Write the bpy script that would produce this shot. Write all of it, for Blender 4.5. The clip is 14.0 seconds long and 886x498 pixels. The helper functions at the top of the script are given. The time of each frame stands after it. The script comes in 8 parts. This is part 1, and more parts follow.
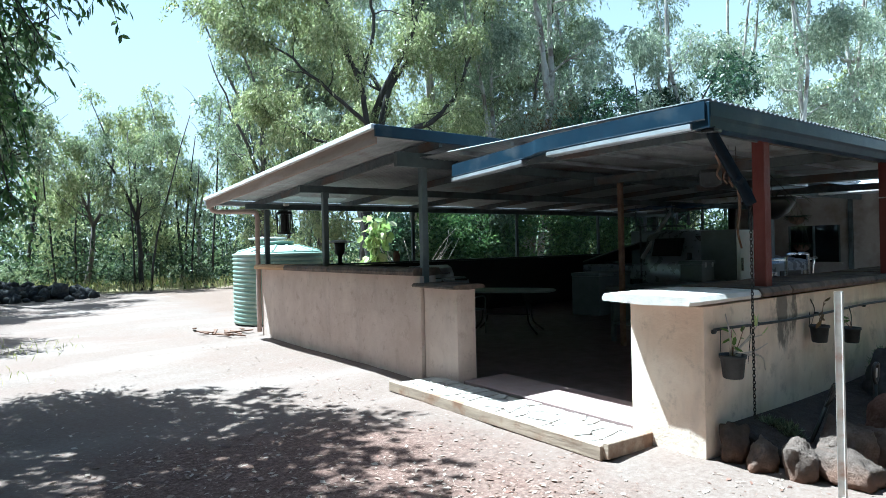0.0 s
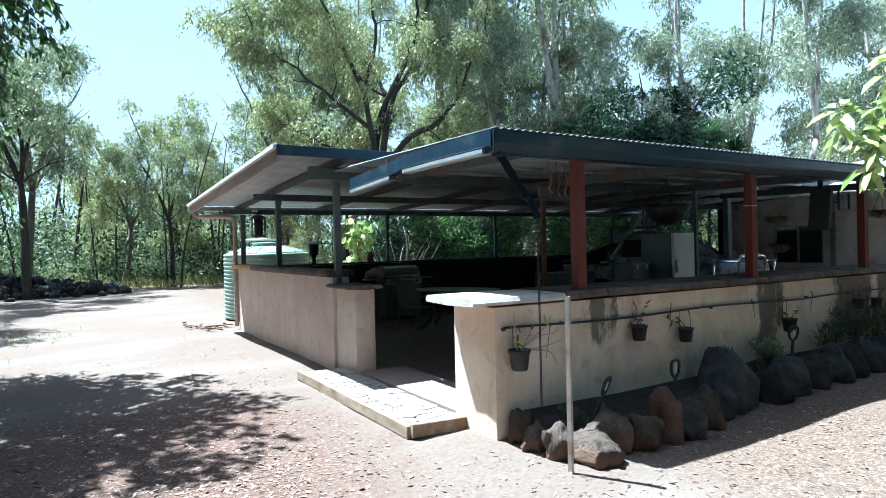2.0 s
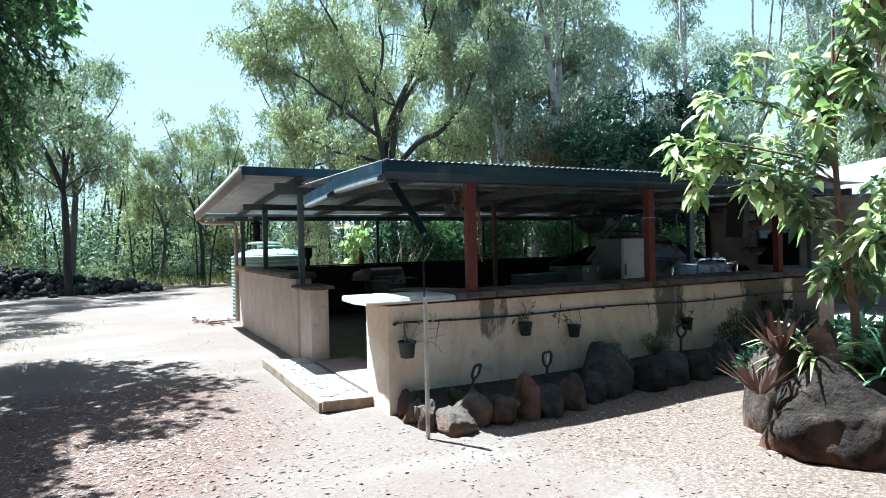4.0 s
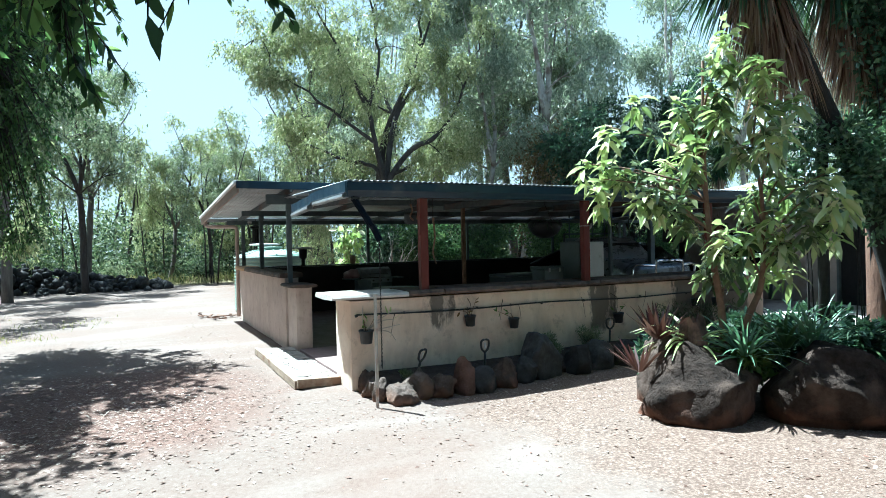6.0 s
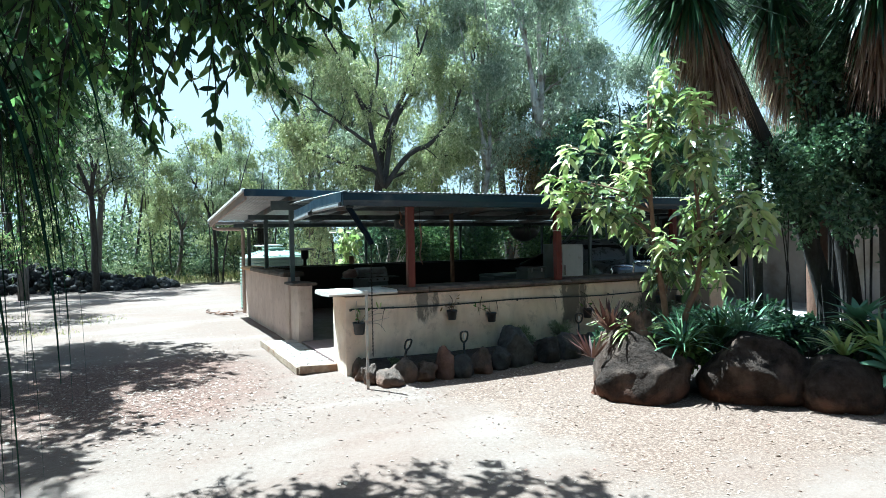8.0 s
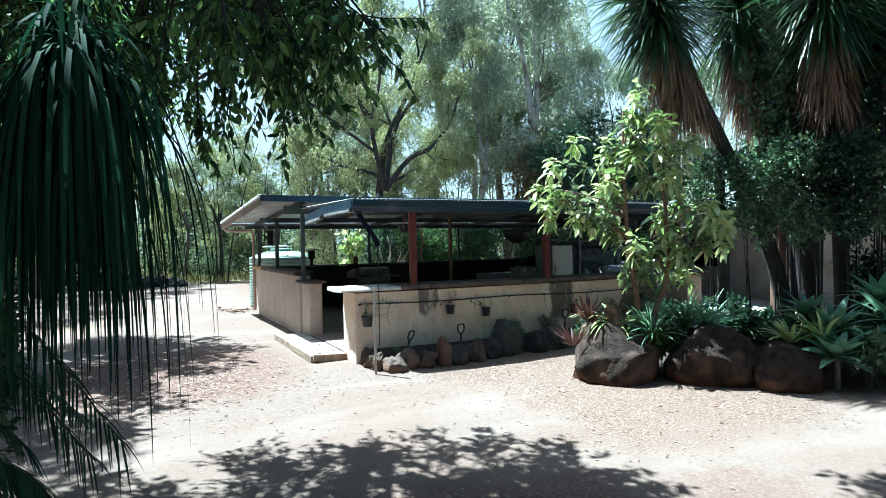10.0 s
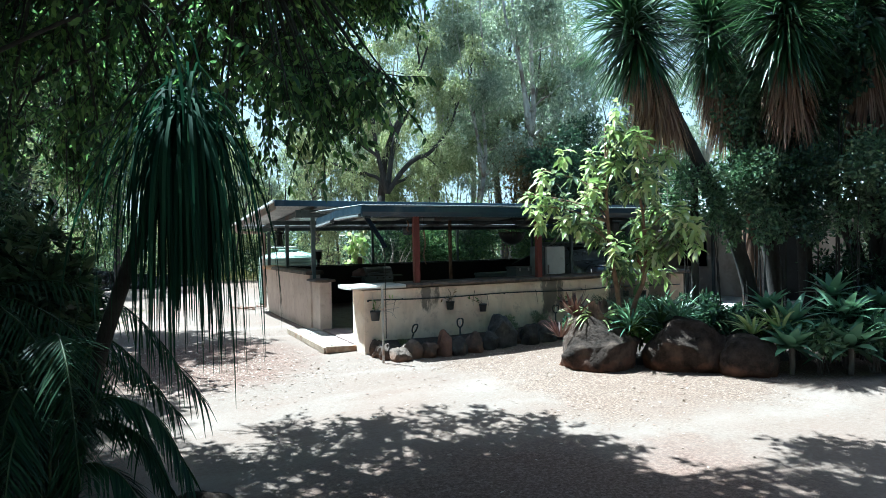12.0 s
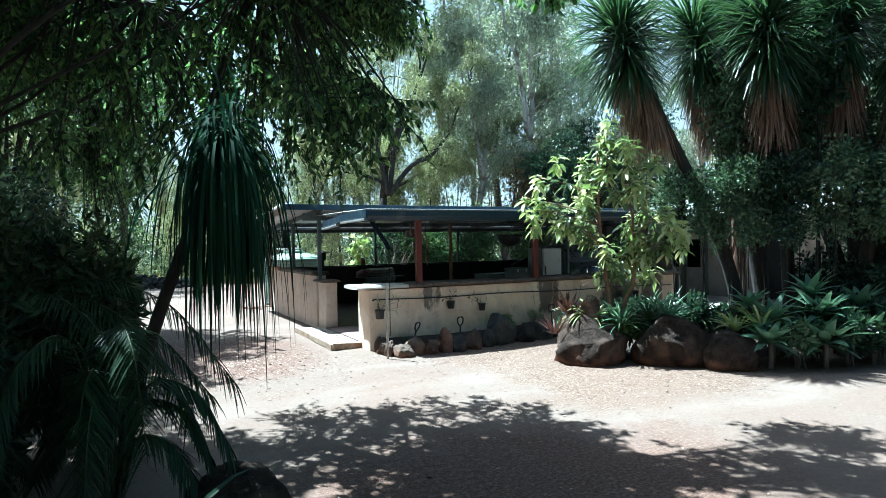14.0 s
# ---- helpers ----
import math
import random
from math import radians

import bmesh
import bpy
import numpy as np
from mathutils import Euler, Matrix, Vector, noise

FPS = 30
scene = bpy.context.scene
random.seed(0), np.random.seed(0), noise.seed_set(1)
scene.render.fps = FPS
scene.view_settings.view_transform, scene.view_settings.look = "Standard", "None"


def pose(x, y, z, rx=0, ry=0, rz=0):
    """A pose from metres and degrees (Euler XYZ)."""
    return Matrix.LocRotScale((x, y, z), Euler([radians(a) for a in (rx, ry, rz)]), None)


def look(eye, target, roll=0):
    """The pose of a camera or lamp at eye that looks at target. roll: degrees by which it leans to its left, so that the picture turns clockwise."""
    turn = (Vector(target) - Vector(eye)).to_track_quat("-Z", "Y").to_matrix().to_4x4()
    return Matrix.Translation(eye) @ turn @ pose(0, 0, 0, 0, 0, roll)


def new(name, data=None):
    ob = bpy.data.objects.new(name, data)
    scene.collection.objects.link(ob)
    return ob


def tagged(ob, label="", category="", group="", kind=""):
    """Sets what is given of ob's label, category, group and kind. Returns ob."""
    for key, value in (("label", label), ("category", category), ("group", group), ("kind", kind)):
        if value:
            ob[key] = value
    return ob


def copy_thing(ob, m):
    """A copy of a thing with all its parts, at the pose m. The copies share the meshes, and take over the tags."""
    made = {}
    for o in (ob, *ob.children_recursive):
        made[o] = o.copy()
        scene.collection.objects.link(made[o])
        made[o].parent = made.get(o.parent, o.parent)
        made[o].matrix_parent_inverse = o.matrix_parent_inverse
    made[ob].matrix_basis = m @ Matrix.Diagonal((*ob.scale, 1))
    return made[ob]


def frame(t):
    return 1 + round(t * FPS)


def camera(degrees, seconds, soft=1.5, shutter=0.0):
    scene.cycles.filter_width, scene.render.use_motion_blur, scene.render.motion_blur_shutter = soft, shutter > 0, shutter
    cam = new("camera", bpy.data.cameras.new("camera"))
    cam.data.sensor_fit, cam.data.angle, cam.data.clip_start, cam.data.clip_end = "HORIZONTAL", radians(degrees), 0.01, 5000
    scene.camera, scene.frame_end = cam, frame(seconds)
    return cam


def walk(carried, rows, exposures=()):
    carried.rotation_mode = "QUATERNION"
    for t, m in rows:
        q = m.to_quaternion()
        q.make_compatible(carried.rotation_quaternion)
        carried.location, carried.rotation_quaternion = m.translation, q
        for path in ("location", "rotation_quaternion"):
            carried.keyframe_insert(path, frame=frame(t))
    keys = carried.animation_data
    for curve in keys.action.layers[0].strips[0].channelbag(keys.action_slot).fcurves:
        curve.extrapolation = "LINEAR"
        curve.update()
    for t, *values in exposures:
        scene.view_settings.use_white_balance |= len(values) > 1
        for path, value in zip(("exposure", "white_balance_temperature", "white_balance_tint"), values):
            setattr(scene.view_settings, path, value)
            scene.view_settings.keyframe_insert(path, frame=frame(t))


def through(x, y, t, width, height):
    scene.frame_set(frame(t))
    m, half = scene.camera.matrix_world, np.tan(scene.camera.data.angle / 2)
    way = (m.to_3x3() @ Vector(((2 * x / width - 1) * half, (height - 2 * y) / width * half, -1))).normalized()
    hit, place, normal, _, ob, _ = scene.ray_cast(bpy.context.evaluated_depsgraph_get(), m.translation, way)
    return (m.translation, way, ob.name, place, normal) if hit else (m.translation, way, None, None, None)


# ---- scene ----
cam = camera(72.0, 14.0, 0.35)
PATH = [
    (0, (-0.202, -0.004, 1.548), (0.987, 1.604, 1.543), -1.3),
    (0.5, (0.083, -0.435, 1.55), (1.239, 1.197, 1.545), -1.3),
    (1, (0.384, -0.848, 1.56), (1.501, 0.81, 1.552), -1.3),
    (1.5, (0.648, -1.247, 1.578), (1.73, 0.435, 1.568), -1.3),
    (2, (0.905, -1.656, 1.602), (1.949, 0.05, 1.591), -1.3),
    (2.5, (1.136, -2.062, 1.624), (2.145, -0.335, 1.61), -1.3),
    (3, (1.33, -2.472, 1.648), (2.304, -0.726, 1.634), -1.3),
    (5.5, (1.6, -4.39, 1.739), (2.498, -2.603, 1.723), -1.25),
    (6, (1.575, -4.718, 1.76), (2.47, -2.929, 1.742), -1.25),
    (6.5, (1.548, -5.003, 1.776), (2.44, -3.212, 1.758), -1.2),
    (7, (1.508, -5.266, 1.787), (2.397, -3.475, 1.768), -1.2),
    (7.5, (1.44, -5.506, 1.794), (2.327, -3.713, 1.775), -1.2),
    (8, (1.345, -5.751, 1.801), (2.233, -3.959, 1.783), -1.15),
    (10.5, (0.772, -6.863, 1.831), (1.665, -5.073, 1.814), -1.1),
    (11, (0.65, -7.085, 1.84), (1.544, -5.296, 1.822), -1.1),
    (11.5, (0.536, -7.305, 1.848), (1.43, -5.516, 1.83), -1.1),
    (12, (0.438, -7.502, 1.856), (1.332, -5.713, 1.839), -1.1),
    (12.5, (0.346, -7.68, 1.863), (1.24, -5.891, 1.847), -1.1),
    (13, (0.27, -7.823, 1.868), (1.164, -6.034, 1.853), -1.1),
    (13.5, (0.211, -7.935, 1.875), (1.104, -6.145, 1.86), -1.1),
    (14, (0.172, -8.005, 1.881), (1.065, -6.216, 1.867), -1.1),
]
walk(cam, [(t, look(eye, target, roll)) for t, eye, target, roll in PATH], [(0, 2.12, 4870, -6), (3, 2.12, 4865, -6), (6, 2.12, 4910, -9), (14, 2.12, 4895, -10)])

# ---- sky and sun ----
SUN = Vector((-0.25, 0.43, 1.0)).normalized()
elevation = math.asin(SUN.z)
world = bpy.data.worlds.new("sky")
scene.world = world
world.use_nodes = True
wn = world.node_tree.nodes
sky = wn.new("ShaderNodeTexSky")
sky.sky_type = "NISHITA"
sky.sun_disc = False
sky.sun_elevation = elevation
sky.sun_rotation = math.atan2(SUN.x, SUN.y)
sky.dust_density = 2.5
sky.air_density = 1.0
sky.ozone_density = 0.6
# pale summer haze, thickest at the horizon and gone overhead
wl = world.node_tree.links
way = wn.new("ShaderNodeSeparateXYZ")
wl.new(wn.new("ShaderNodeTexCoord").outputs["Generated"], way.inputs[0])
haze = wn.new("ShaderNodeMapRange")
haze.inputs["From Min"].default_value = 0.75
haze.inputs["From Max"].default_value = 0.1
haze.interpolation_type = "SMOOTHSTEP"
wl.new(way.outputs[2], haze.inputs["Value"])
hazy = wn.new("ShaderNodeMix")
hazy.data_type = "RGBA"
hazy.inputs[7].default_value = (4.7, 5.15, 5.5, 1)
wl.new(haze.outputs[0], hazy.inputs[0])
wl.new(sky.outputs[0], hazy.inputs[6])
wl.new(hazy.outputs[2], wn["Background"].inputs[0])
wn["Background"].inputs[1].default_value = 0.049
sun = new("sun", bpy.data.lights.new("sun", "SUN"))
sun.data.energy = 5.0
sun.data.angle = radians(0.55)
sun.data.color = (1.0, 0.945, 0.865)
sun.matrix_world = look(SUN * 60, (0, 0, 0))

# ---- materials ----
MATS = {}


def node(nt, kind, **values):
    n = nt.nodes.new(kind)
    for k, v in values.items():
        if k in n.inputs:
            n.inputs[k].default_value = v
    return n


def base_material(name):
    m = bpy.data.materials.new(name)
    m.use_nodes = True
    nt = m.node_tree
    return m, nt, nt.nodes["Principled BSDF"]


def place(nt, world_space=False):
    if world_space:
        return nt.nodes.new("ShaderNodeNewGeometry").outputs["Position"]
    return nt.nodes.new("ShaderNodeTexCoord").outputs["Object"]


def noise_node(nt, where, scale, detail=5.0, rough=0.6, stretch=None):
    if stretch:
        mp = nt.nodes.new("ShaderNodeMapping")
        mp.inputs["Scale"].default_value = stretch
        nt.links.new(where, mp.inputs["Vector"])
        where = mp.outputs[0]
    n = node(nt, "ShaderNodeTexNoise", Scale=scale, Detail=detail, Roughness=rough)
    nt.links.new(where, n.inputs["Vector"])
    return n.outputs["Fac"]


def ramp(nt, fac, stops):
    r = nt.nodes.new("ShaderNodeValToRGB")
    e = r.color_ramp.elements
    while len(e) < len(stops):
        e.new(0.5)
    for el, (p, c) in zip(e, stops):
        el.position = p
        el.color = (*c, 1)
    nt.links.new(fac, r.inputs[0])
    return r.outputs[0]


def mix(nt, fac, a, b, how="MIX"):
    n = nt.nodes.new("ShaderNodeMix")
    n.data_type = "RGBA"
    n.blend_type = how
    for sock, v in ((n.inputs[0], fac), (n.inputs[6], a), (n.inputs[7], b)):
        if isinstance(v, (int, float)):
            sock.default_value = v
        elif isinstance(v, tuple):
            sock.default_value = (*v, 1)
        else:
            nt.links.new(v, sock)
    return n.outputs[2]


def mathn(nt, op, a, b=None, clamp=False):
    n = nt.nodes.new("ShaderNodeMath")
    n.operation = op
    n.use_clamp = clamp
    for sock, v in ((n.inputs[0], a), (n.inputs[1], b)):
        if v is None:
            continue
        if isinstance(v, (int, float)):
            sock.default_value = v
        else:
            nt.links.new(v, sock)
    return n.outputs[0]


def bump(nt, bsdf, height, strength, distance=0.02):
    b = node(nt, "ShaderNodeBump", Strength=strength, Distance=distance)
    nt.links.new(height, b.inputs["Height"])
    nt.links.new(b.outputs[0], bsdf.inputs["Normal"])


def surface(name, dark, light, scale=6.0, rough=0.8, metal=0.0, bump_scale=60.0, bump_strength=0.25, stain=None, stain_scale=1.2, stain_cut=(0.5, 0.65), stretch=None, vary=0.0, spec=0.4):
    """A plain weathered surface: two tones of grain, coarse stains, fine relief."""
    m, nt, b = base_material(name)
    w = place(nt)
    c = ramp(nt, noise_node(nt, w, scale, 6, 0.65, stretch), [(0.3, dark), (0.7, light)])
    if stain:
        f = ramp(nt, noise_node(nt, w, stain_scale, 4, 0.6), [(stain_cut[0], (0, 0, 0)), (stain_cut[1], (1, 1, 1))])
        c = mix(nt, f, c, stain)
    if vary:
        oi = nt.nodes.new("ShaderNodeObjectInfo")
        k = mathn(nt, "MULTIPLY_ADD", oi.outputs["Random"], 2 * vary)
        k.node.inputs[2].default_value = 1 - vary
        hsv = node(nt, "ShaderNodeHueSaturation")
        nt.links.new(k, hsv.inputs["Value"])
        nt.links.new(c, hsv.inputs["Color"])
        c = hsv.outputs[0]
    nt.links.new(c, b.inputs["Base Color"])
    r = ramp(nt, noise_node(nt, w, scale * 2.3, 3), [(0.3, (rough * 0.8,) * 3), (0.7, (min(1, rough * 1.1),) * 3)])
    nt.links.new(r, b.inputs["Roughness"])
    b.inputs["Metallic"].default_value = metal
    b.inputs["Specular IOR Level"].default_value = spec
    if bump_strength:
        bump(nt, b, noise_node(nt, w, bump_scale, 5, 0.7, stretch), bump_strength)
    MATS[name] = m
    return m


def foliage(name, colours, through=0.45, gloss=0.45, shine=0.45):
    """Leaves: each leaf its own tone; light shines through the blade."""
    m, nt, b = base_material(name)
    g = nt.nodes.new("ShaderNodeNewGeometry")
    n = len(colours)
    c = ramp(nt, g.outputs["Random Per Island"], [(i / (n - 1), col) for i, col in enumerate(colours)])
    b.inputs["Roughness"].default_value = gloss
    b.inputs["Specular IOR Level"].default_value = shine
    nt.links.new(c, b.inputs["Base Color"])
    tr = nt.nodes.new("ShaderNodeBsdfTranslucent")
    bright = mix(nt, 1.0, c, (1.12, 1.2, 0.95), "MULTIPLY")
    nt.links.new(bright, tr.inputs["Color"])
    ms = nt.nodes.new("ShaderNodeMixShader")
    ms.inputs[0].default_value = through
    nt.links.new(b.outputs[0], ms.inputs[1])
    nt.links.new(tr.outputs[0], ms.inputs[2])
    nt.links.new(ms.outputs[0], nt.nodes["Material Output"].inputs["Surface"])
    MATS[name] = m
    return m


gum_leaf = foliage("gum_leaf", [(0.097, 0.13, 0.079), (0.168, 0.202, 0.125), (0.232, 0.255, 0.161), (0.361, 0.37, 0.253)], 0.42, 0.42, 0.4)
gum_leaf_yellow = foliage("gum_leaf_yellow", [(0.146, 0.173, 0.081), (0.235, 0.26, 0.13), (0.325, 0.332, 0.181), (0.459, 0.444, 0.281)], 0.42, 0.42, 0.4)
gum_leaf_grey = foliage("gum_leaf_grey", [(0.155, 0.191, 0.144), (0.242, 0.278, 0.209), (0.343, 0.369, 0.288), (0.524, 0.538, 0.463)], 0.42, 0.4, 0.45)
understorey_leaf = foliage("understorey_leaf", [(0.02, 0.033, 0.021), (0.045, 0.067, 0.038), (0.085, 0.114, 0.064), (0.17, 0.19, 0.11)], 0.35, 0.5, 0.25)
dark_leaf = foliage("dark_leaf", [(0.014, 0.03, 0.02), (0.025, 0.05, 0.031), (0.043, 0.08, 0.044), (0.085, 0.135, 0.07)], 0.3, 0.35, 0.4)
rust_leaf = foliage("rust_leaf", [(0.06, 0.065, 0.025), (0.12, 0.09, 0.035), (0.19, 0.11, 0.05), (0.22, 0.15, 0.08)], 0.35)
broad_leaf = foliage("broad_leaf", [(0.045, 0.085, 0.021), (0.075, 0.133, 0.029), (0.11, 0.18, 0.041), (0.17, 0.209, 0.058)], 0.45, 0.3)
young_leaf = foliage("young_leaf", [(0.2, 0.281, 0.089), (0.329, 0.415, 0.151), (0.47, 0.519, 0.227), (0.658, 0.623, 0.405)], 0.38, 0.28, 1.0)
# inner leaves of the young tree, with the crown's inner shade in their tone
inner_shade_leaf = foliage("inner_shade_leaf", [(0.079, 0.122, 0.064), (0.13, 0.176, 0.09), (0.194, 0.237, 0.126), (0.295, 0.314, 0.19)], 0.35, 0.26, 1.0)
canopy_leaf = foliage("canopy_leaf", [(0.023, 0.048, 0.028), (0.039, 0.075, 0.039), (0.06, 0.111, 0.053), (0.091, 0.159, 0.066), (0.137, 0.227, 0.084), (0.195, 0.305, 0.105), (0.286, 0.39, 0.14)], 0.55, 0.3, 0.45)
climber_leaf = foliage("climber_leaf", [(0.044, 0.083, 0.049), (0.081, 0.14, 0.076), (0.138, 0.213, 0.112), (0.25, 0.325, 0.189)], 0.33, 0.28, 0.6)
hedge_leaf = foliage("hedge_leaf", [(0.04, 0.08, 0.035), (0.075, 0.13, 0.052), (0.12, 0.19, 0.075), (0.2, 0.27, 0.11)], 0.52, 0.35, 0.4)
strap_leaf = foliage("strap_leaf", [(0.012, 0.031, 0.022), (0.02, 0.05, 0.033), (0.038, 0.08, 0.048)], 0.28, 0.75, 0.06)
palm_leaf = foliage("palm_leaf", [(0.014, 0.034, 0.02), (0.025, 0.056, 0.029), (0.047, 0.089, 0.041)], 0.3, 0.45, 0.25)
yucca_leaf = foliage("yucca_leaf", [(0.02, 0.048, 0.023), (0.045, 0.085, 0.037), (0.09, 0.142, 0.058)], 0.33, 0.32, 0.45)
agave_leaf = foliage("agave_leaf", [(0.11, 0.2, 0.13), (0.16, 0.27, 0.17), (0.24, 0.36, 0.24)], 0.28, 0.4)
dead_leaf = foliage("dead_leaf", [(0.12, 0.065, 0.05), (0.24, 0.14, 0.1), (0.36, 0.23, 0.17), (0.45, 0.33, 0.26)], 0.35, 0.8)
bromeliad_leaf = foliage("bromeliad_leaf", [(0.045, 0.016, 0.014), (0.07, 0.026, 0.022), (0.095, 0.045, 0.037), (0.15, 0.085, 0.07)], 0.15, 0.45, 0.3)
litter_leaf = foliage("litter_leaf", [(0.1, 0.055, 0.04), (0.17, 0.1, 0.072), (0.26, 0.185, 0.145), (0.42, 0.35, 0.29), (0.18, 0.08, 0.055)], 0.1, 0.7)
grass_blade = foliage("grass_blade", [(0.12, 0.142, 0.046), (0.22, 0.228, 0.081), (0.36, 0.314, 0.151), (0.42, 0.342, 0.22)], 0.4, 0.7)

dark_bark = surface("dark_bark", (0.018, 0.016, 0.015), (0.06, 0.052, 0.048), 9, 0.9, bump_scale=26, bump_strength=0.7, stretch=(1, 1, 0.25))
pale_bark = surface("pale_bark", (0.3, 0.27, 0.24), (0.52, 0.49, 0.45), 5, 0.8, bump_scale=18, bump_strength=0.3, stretch=(1, 1, 0.3), stain=(0.16, 0.12, 0.1), stain_scale=2.2)
grey_bark = surface("grey_bark", (0.07, 0.06, 0.055), (0.17, 0.15, 0.135), 7, 0.9, bump_scale=22, bump_strength=0.6, stretch=(1, 1, 0.25))
red_bark = surface("red_bark", (0.09, 0.045, 0.03), (0.2, 0.115, 0.075), 9, 0.9, bump_scale=24, bump_strength=0.7, stretch=(1, 1, 0.3), stain=(0.05, 0.035, 0.03))
vine_bark = surface("vine_bark", (0.13, 0.07, 0.045), (0.24, 0.15, 0.1), 12, 0.85, bump_scale=40, bump_strength=0.4)
bleached_twig = surface("bleached_twig", (0.35, 0.3, 0.25), (0.55, 0.48, 0.42), 8, 0.85)
steel_blue = surface("steel_blue", (0.008, 0.022, 0.042), (0.014, 0.036, 0.062), 3, 0.35, 0.0, 90, 0.05, stain=(0.07, 0.08, 0.09), stain_scale=2.5, stain_cut=(0.55, 0.8))
pale_steel = surface("pale_steel", (0.3, 0.32, 0.34), (0.48, 0.5, 0.52), 3, 0.4, 0.5, 90, 0.05, stain=(0.2, 0.2, 0.2))
roof_iron = surface("roof_iron", (0.24, 0.25, 0.25), (0.38, 0.39, 0.39), 2.5, 0.5, 0.2, 60, 0.06, stain=(0.2, 0.14, 0.11), stain_scale=1.3, stain_cut=(0.56, 0.75))
barge_wood = surface("barge_wood", (0.24, 0.17, 0.14), (0.38, 0.29, 0.245), 8, 0.75, 0, 40, 0.2, stretch=(1, 0.15, 1))
white_trim = surface("white_trim", (0.68, 0.68, 0.68), (0.8, 0.8, 0.8), 4, 0.45, 0, 70, 0.08, stain=(0.55, 0.53, 0.5), stain_scale=3)
pale_paint = surface("pale_paint", (0.52, 0.5, 0.49), (0.68, 0.66, 0.65), 4, 0.5, 0, 70, 0.1, stain=(0.4, 0.35, 0.3), stain_scale=3)
grey_paint = surface("grey_paint", (0.075, 0.098, 0.105), (0.125, 0.15, 0.155), 5, 0.55, 0, 50, 0.15, stain=(0.05, 0.055, 0.055))
rafter_wood = surface("rafter_wood", (0.05, 0.06, 0.064), (0.115, 0.128, 0.132), 10, 0.8, 0, 40, 0.2, stretch=(0.2, 1, 1), stain=(0.12, 0.075, 0.055))
red_paint = surface("red_paint", (0.095, 0.017, 0.013), (0.14, 0.028, 0.021), 5, 0.6, 0, 35, 0.25, stain=(0.13, 0.03, 0.022), stretch=(1, 1, 0.3))
near_black = surface("near_black", (0.006, 0.006, 0.007), (0.014, 0.014, 0.015), 6, 0.6, 0, 60, 0.15)
black_plastic = surface("black_plastic", (0.012, 0.013, 0.014), (0.025, 0.027, 0.028), 8, 0.45, 0, 60, 0.1)
pot_plastic = surface("pot_plastic", (0.02, 0.022, 0.024), (0.05, 0.052, 0.055), 8, 0.6, 0, 50, 0.2, vary=0.3)
dark_iron = surface("dark_iron", (0.02, 0.018, 0.018), (0.05, 0.045, 0.042), 20, 0.55, 0.7, 80, 0.2)
galvanised = surface("galvanised", (0.42, 0.4, 0.38), (0.6, 0.57, 0.54), 12, 0.45, 0.4, 70, 0.15, stain=(0.35, 0.25, 0.2), stain_scale=6)
pvc_pink = surface("pvc_pink", (0.36, 0.27, 0.23), (0.48, 0.37, 0.32), 4, 0.5, 0, 60, 0.08)
tank_green = surface("tank_green", (0.2, 0.29, 0.23), (0.29, 0.39, 0.32), 2.5, 0.5, 0, 60, 0.08, stain=(0.36, 0.42, 0.37), stain_scale=1.8)
slab_stone = surface("slab_stone", (0.05, 0.038, 0.032), (0.17, 0.115, 0.085), 6, 0.75, 0, 22, 0.7, stain=(0.035, 0.026, 0.022), stain_scale=2.6, vary=0.25)
# brown cap stone again, with the sunlight painted in as a pale tone
sunlit_slab = surface("sunlit_slab", (0.5, 0.45, 0.4), (0.66, 0.61, 0.56), 6, 0.7, 0, 24, 0.3, stain=(0.3, 0.24, 0.2), stain_scale=3.5, stain_cut=(0.58, 0.75))
flag_stone = surface("flag_stone", (0.36, 0.32, 0.28), (0.5, 0.455, 0.41), 6, 0.85, 0, 30, 0.6, stain=(0.22, 0.18, 0.15), stain_scale=3, vary=0.12)
joint_sand = surface("joint_sand", (0.26, 0.22, 0.19), (0.38, 0.33, 0.29), 14, 0.95, 0, 60, 0.5)
board_wood = surface("board_wood", (0.19, 0.14, 0.1), (0.42, 0.33, 0.245), 9, 0.8, 0, 40, 0.35, stretch=(1, 0.15, 1), stain=(0.22, 0.13, 0.08), stain_scale=3)
floor_red = surface("floor_red", (0.065, 0.045, 0.043), (0.12, 0.088, 0.085), 3, 0.5, 0, 40, 0.12, stain=(0.12, 0.095, 0.09))
white_enamel = surface("white_enamel", (0.72, 0.73, 0.72), (0.84, 0.85, 0.84), 3, 0.35, 0, 60, 0.05, stain=(0.4, 0.38, 0.34), stain_scale=4, stain_cut=(0.6, 0.8))
grey_enamel = surface("grey_enamel", (0.1, 0.125, 0.13), (0.16, 0.19, 0.195), 3, 0.4, 0, 60, 0.05)
white_plastic = surface("white_plastic", (0.6, 0.6, 0.58), (0.72, 0.72, 0.7), 3, 0.45, 0, 60, 0.06)
house_paint = surface("house_paint", (0.32, 0.28, 0.25), (0.42, 0.37, 0.335), 2.5, 0.8, 0, 50, 0.15, stain=(0.25, 0.21, 0.18))
concrete = surface("concrete", (0.36, 0.33, 0.31), (0.52, 0.49, 0.46), 4, 0.85, 0, 40, 0.3, stain=(0.28, 0.25, 0.23))
silver_paint = surface("silver_paint", (0.2, 0.215, 0.235), (0.27, 0.285, 0.305), 2, 0.3, 0.4, 60, 0.02)
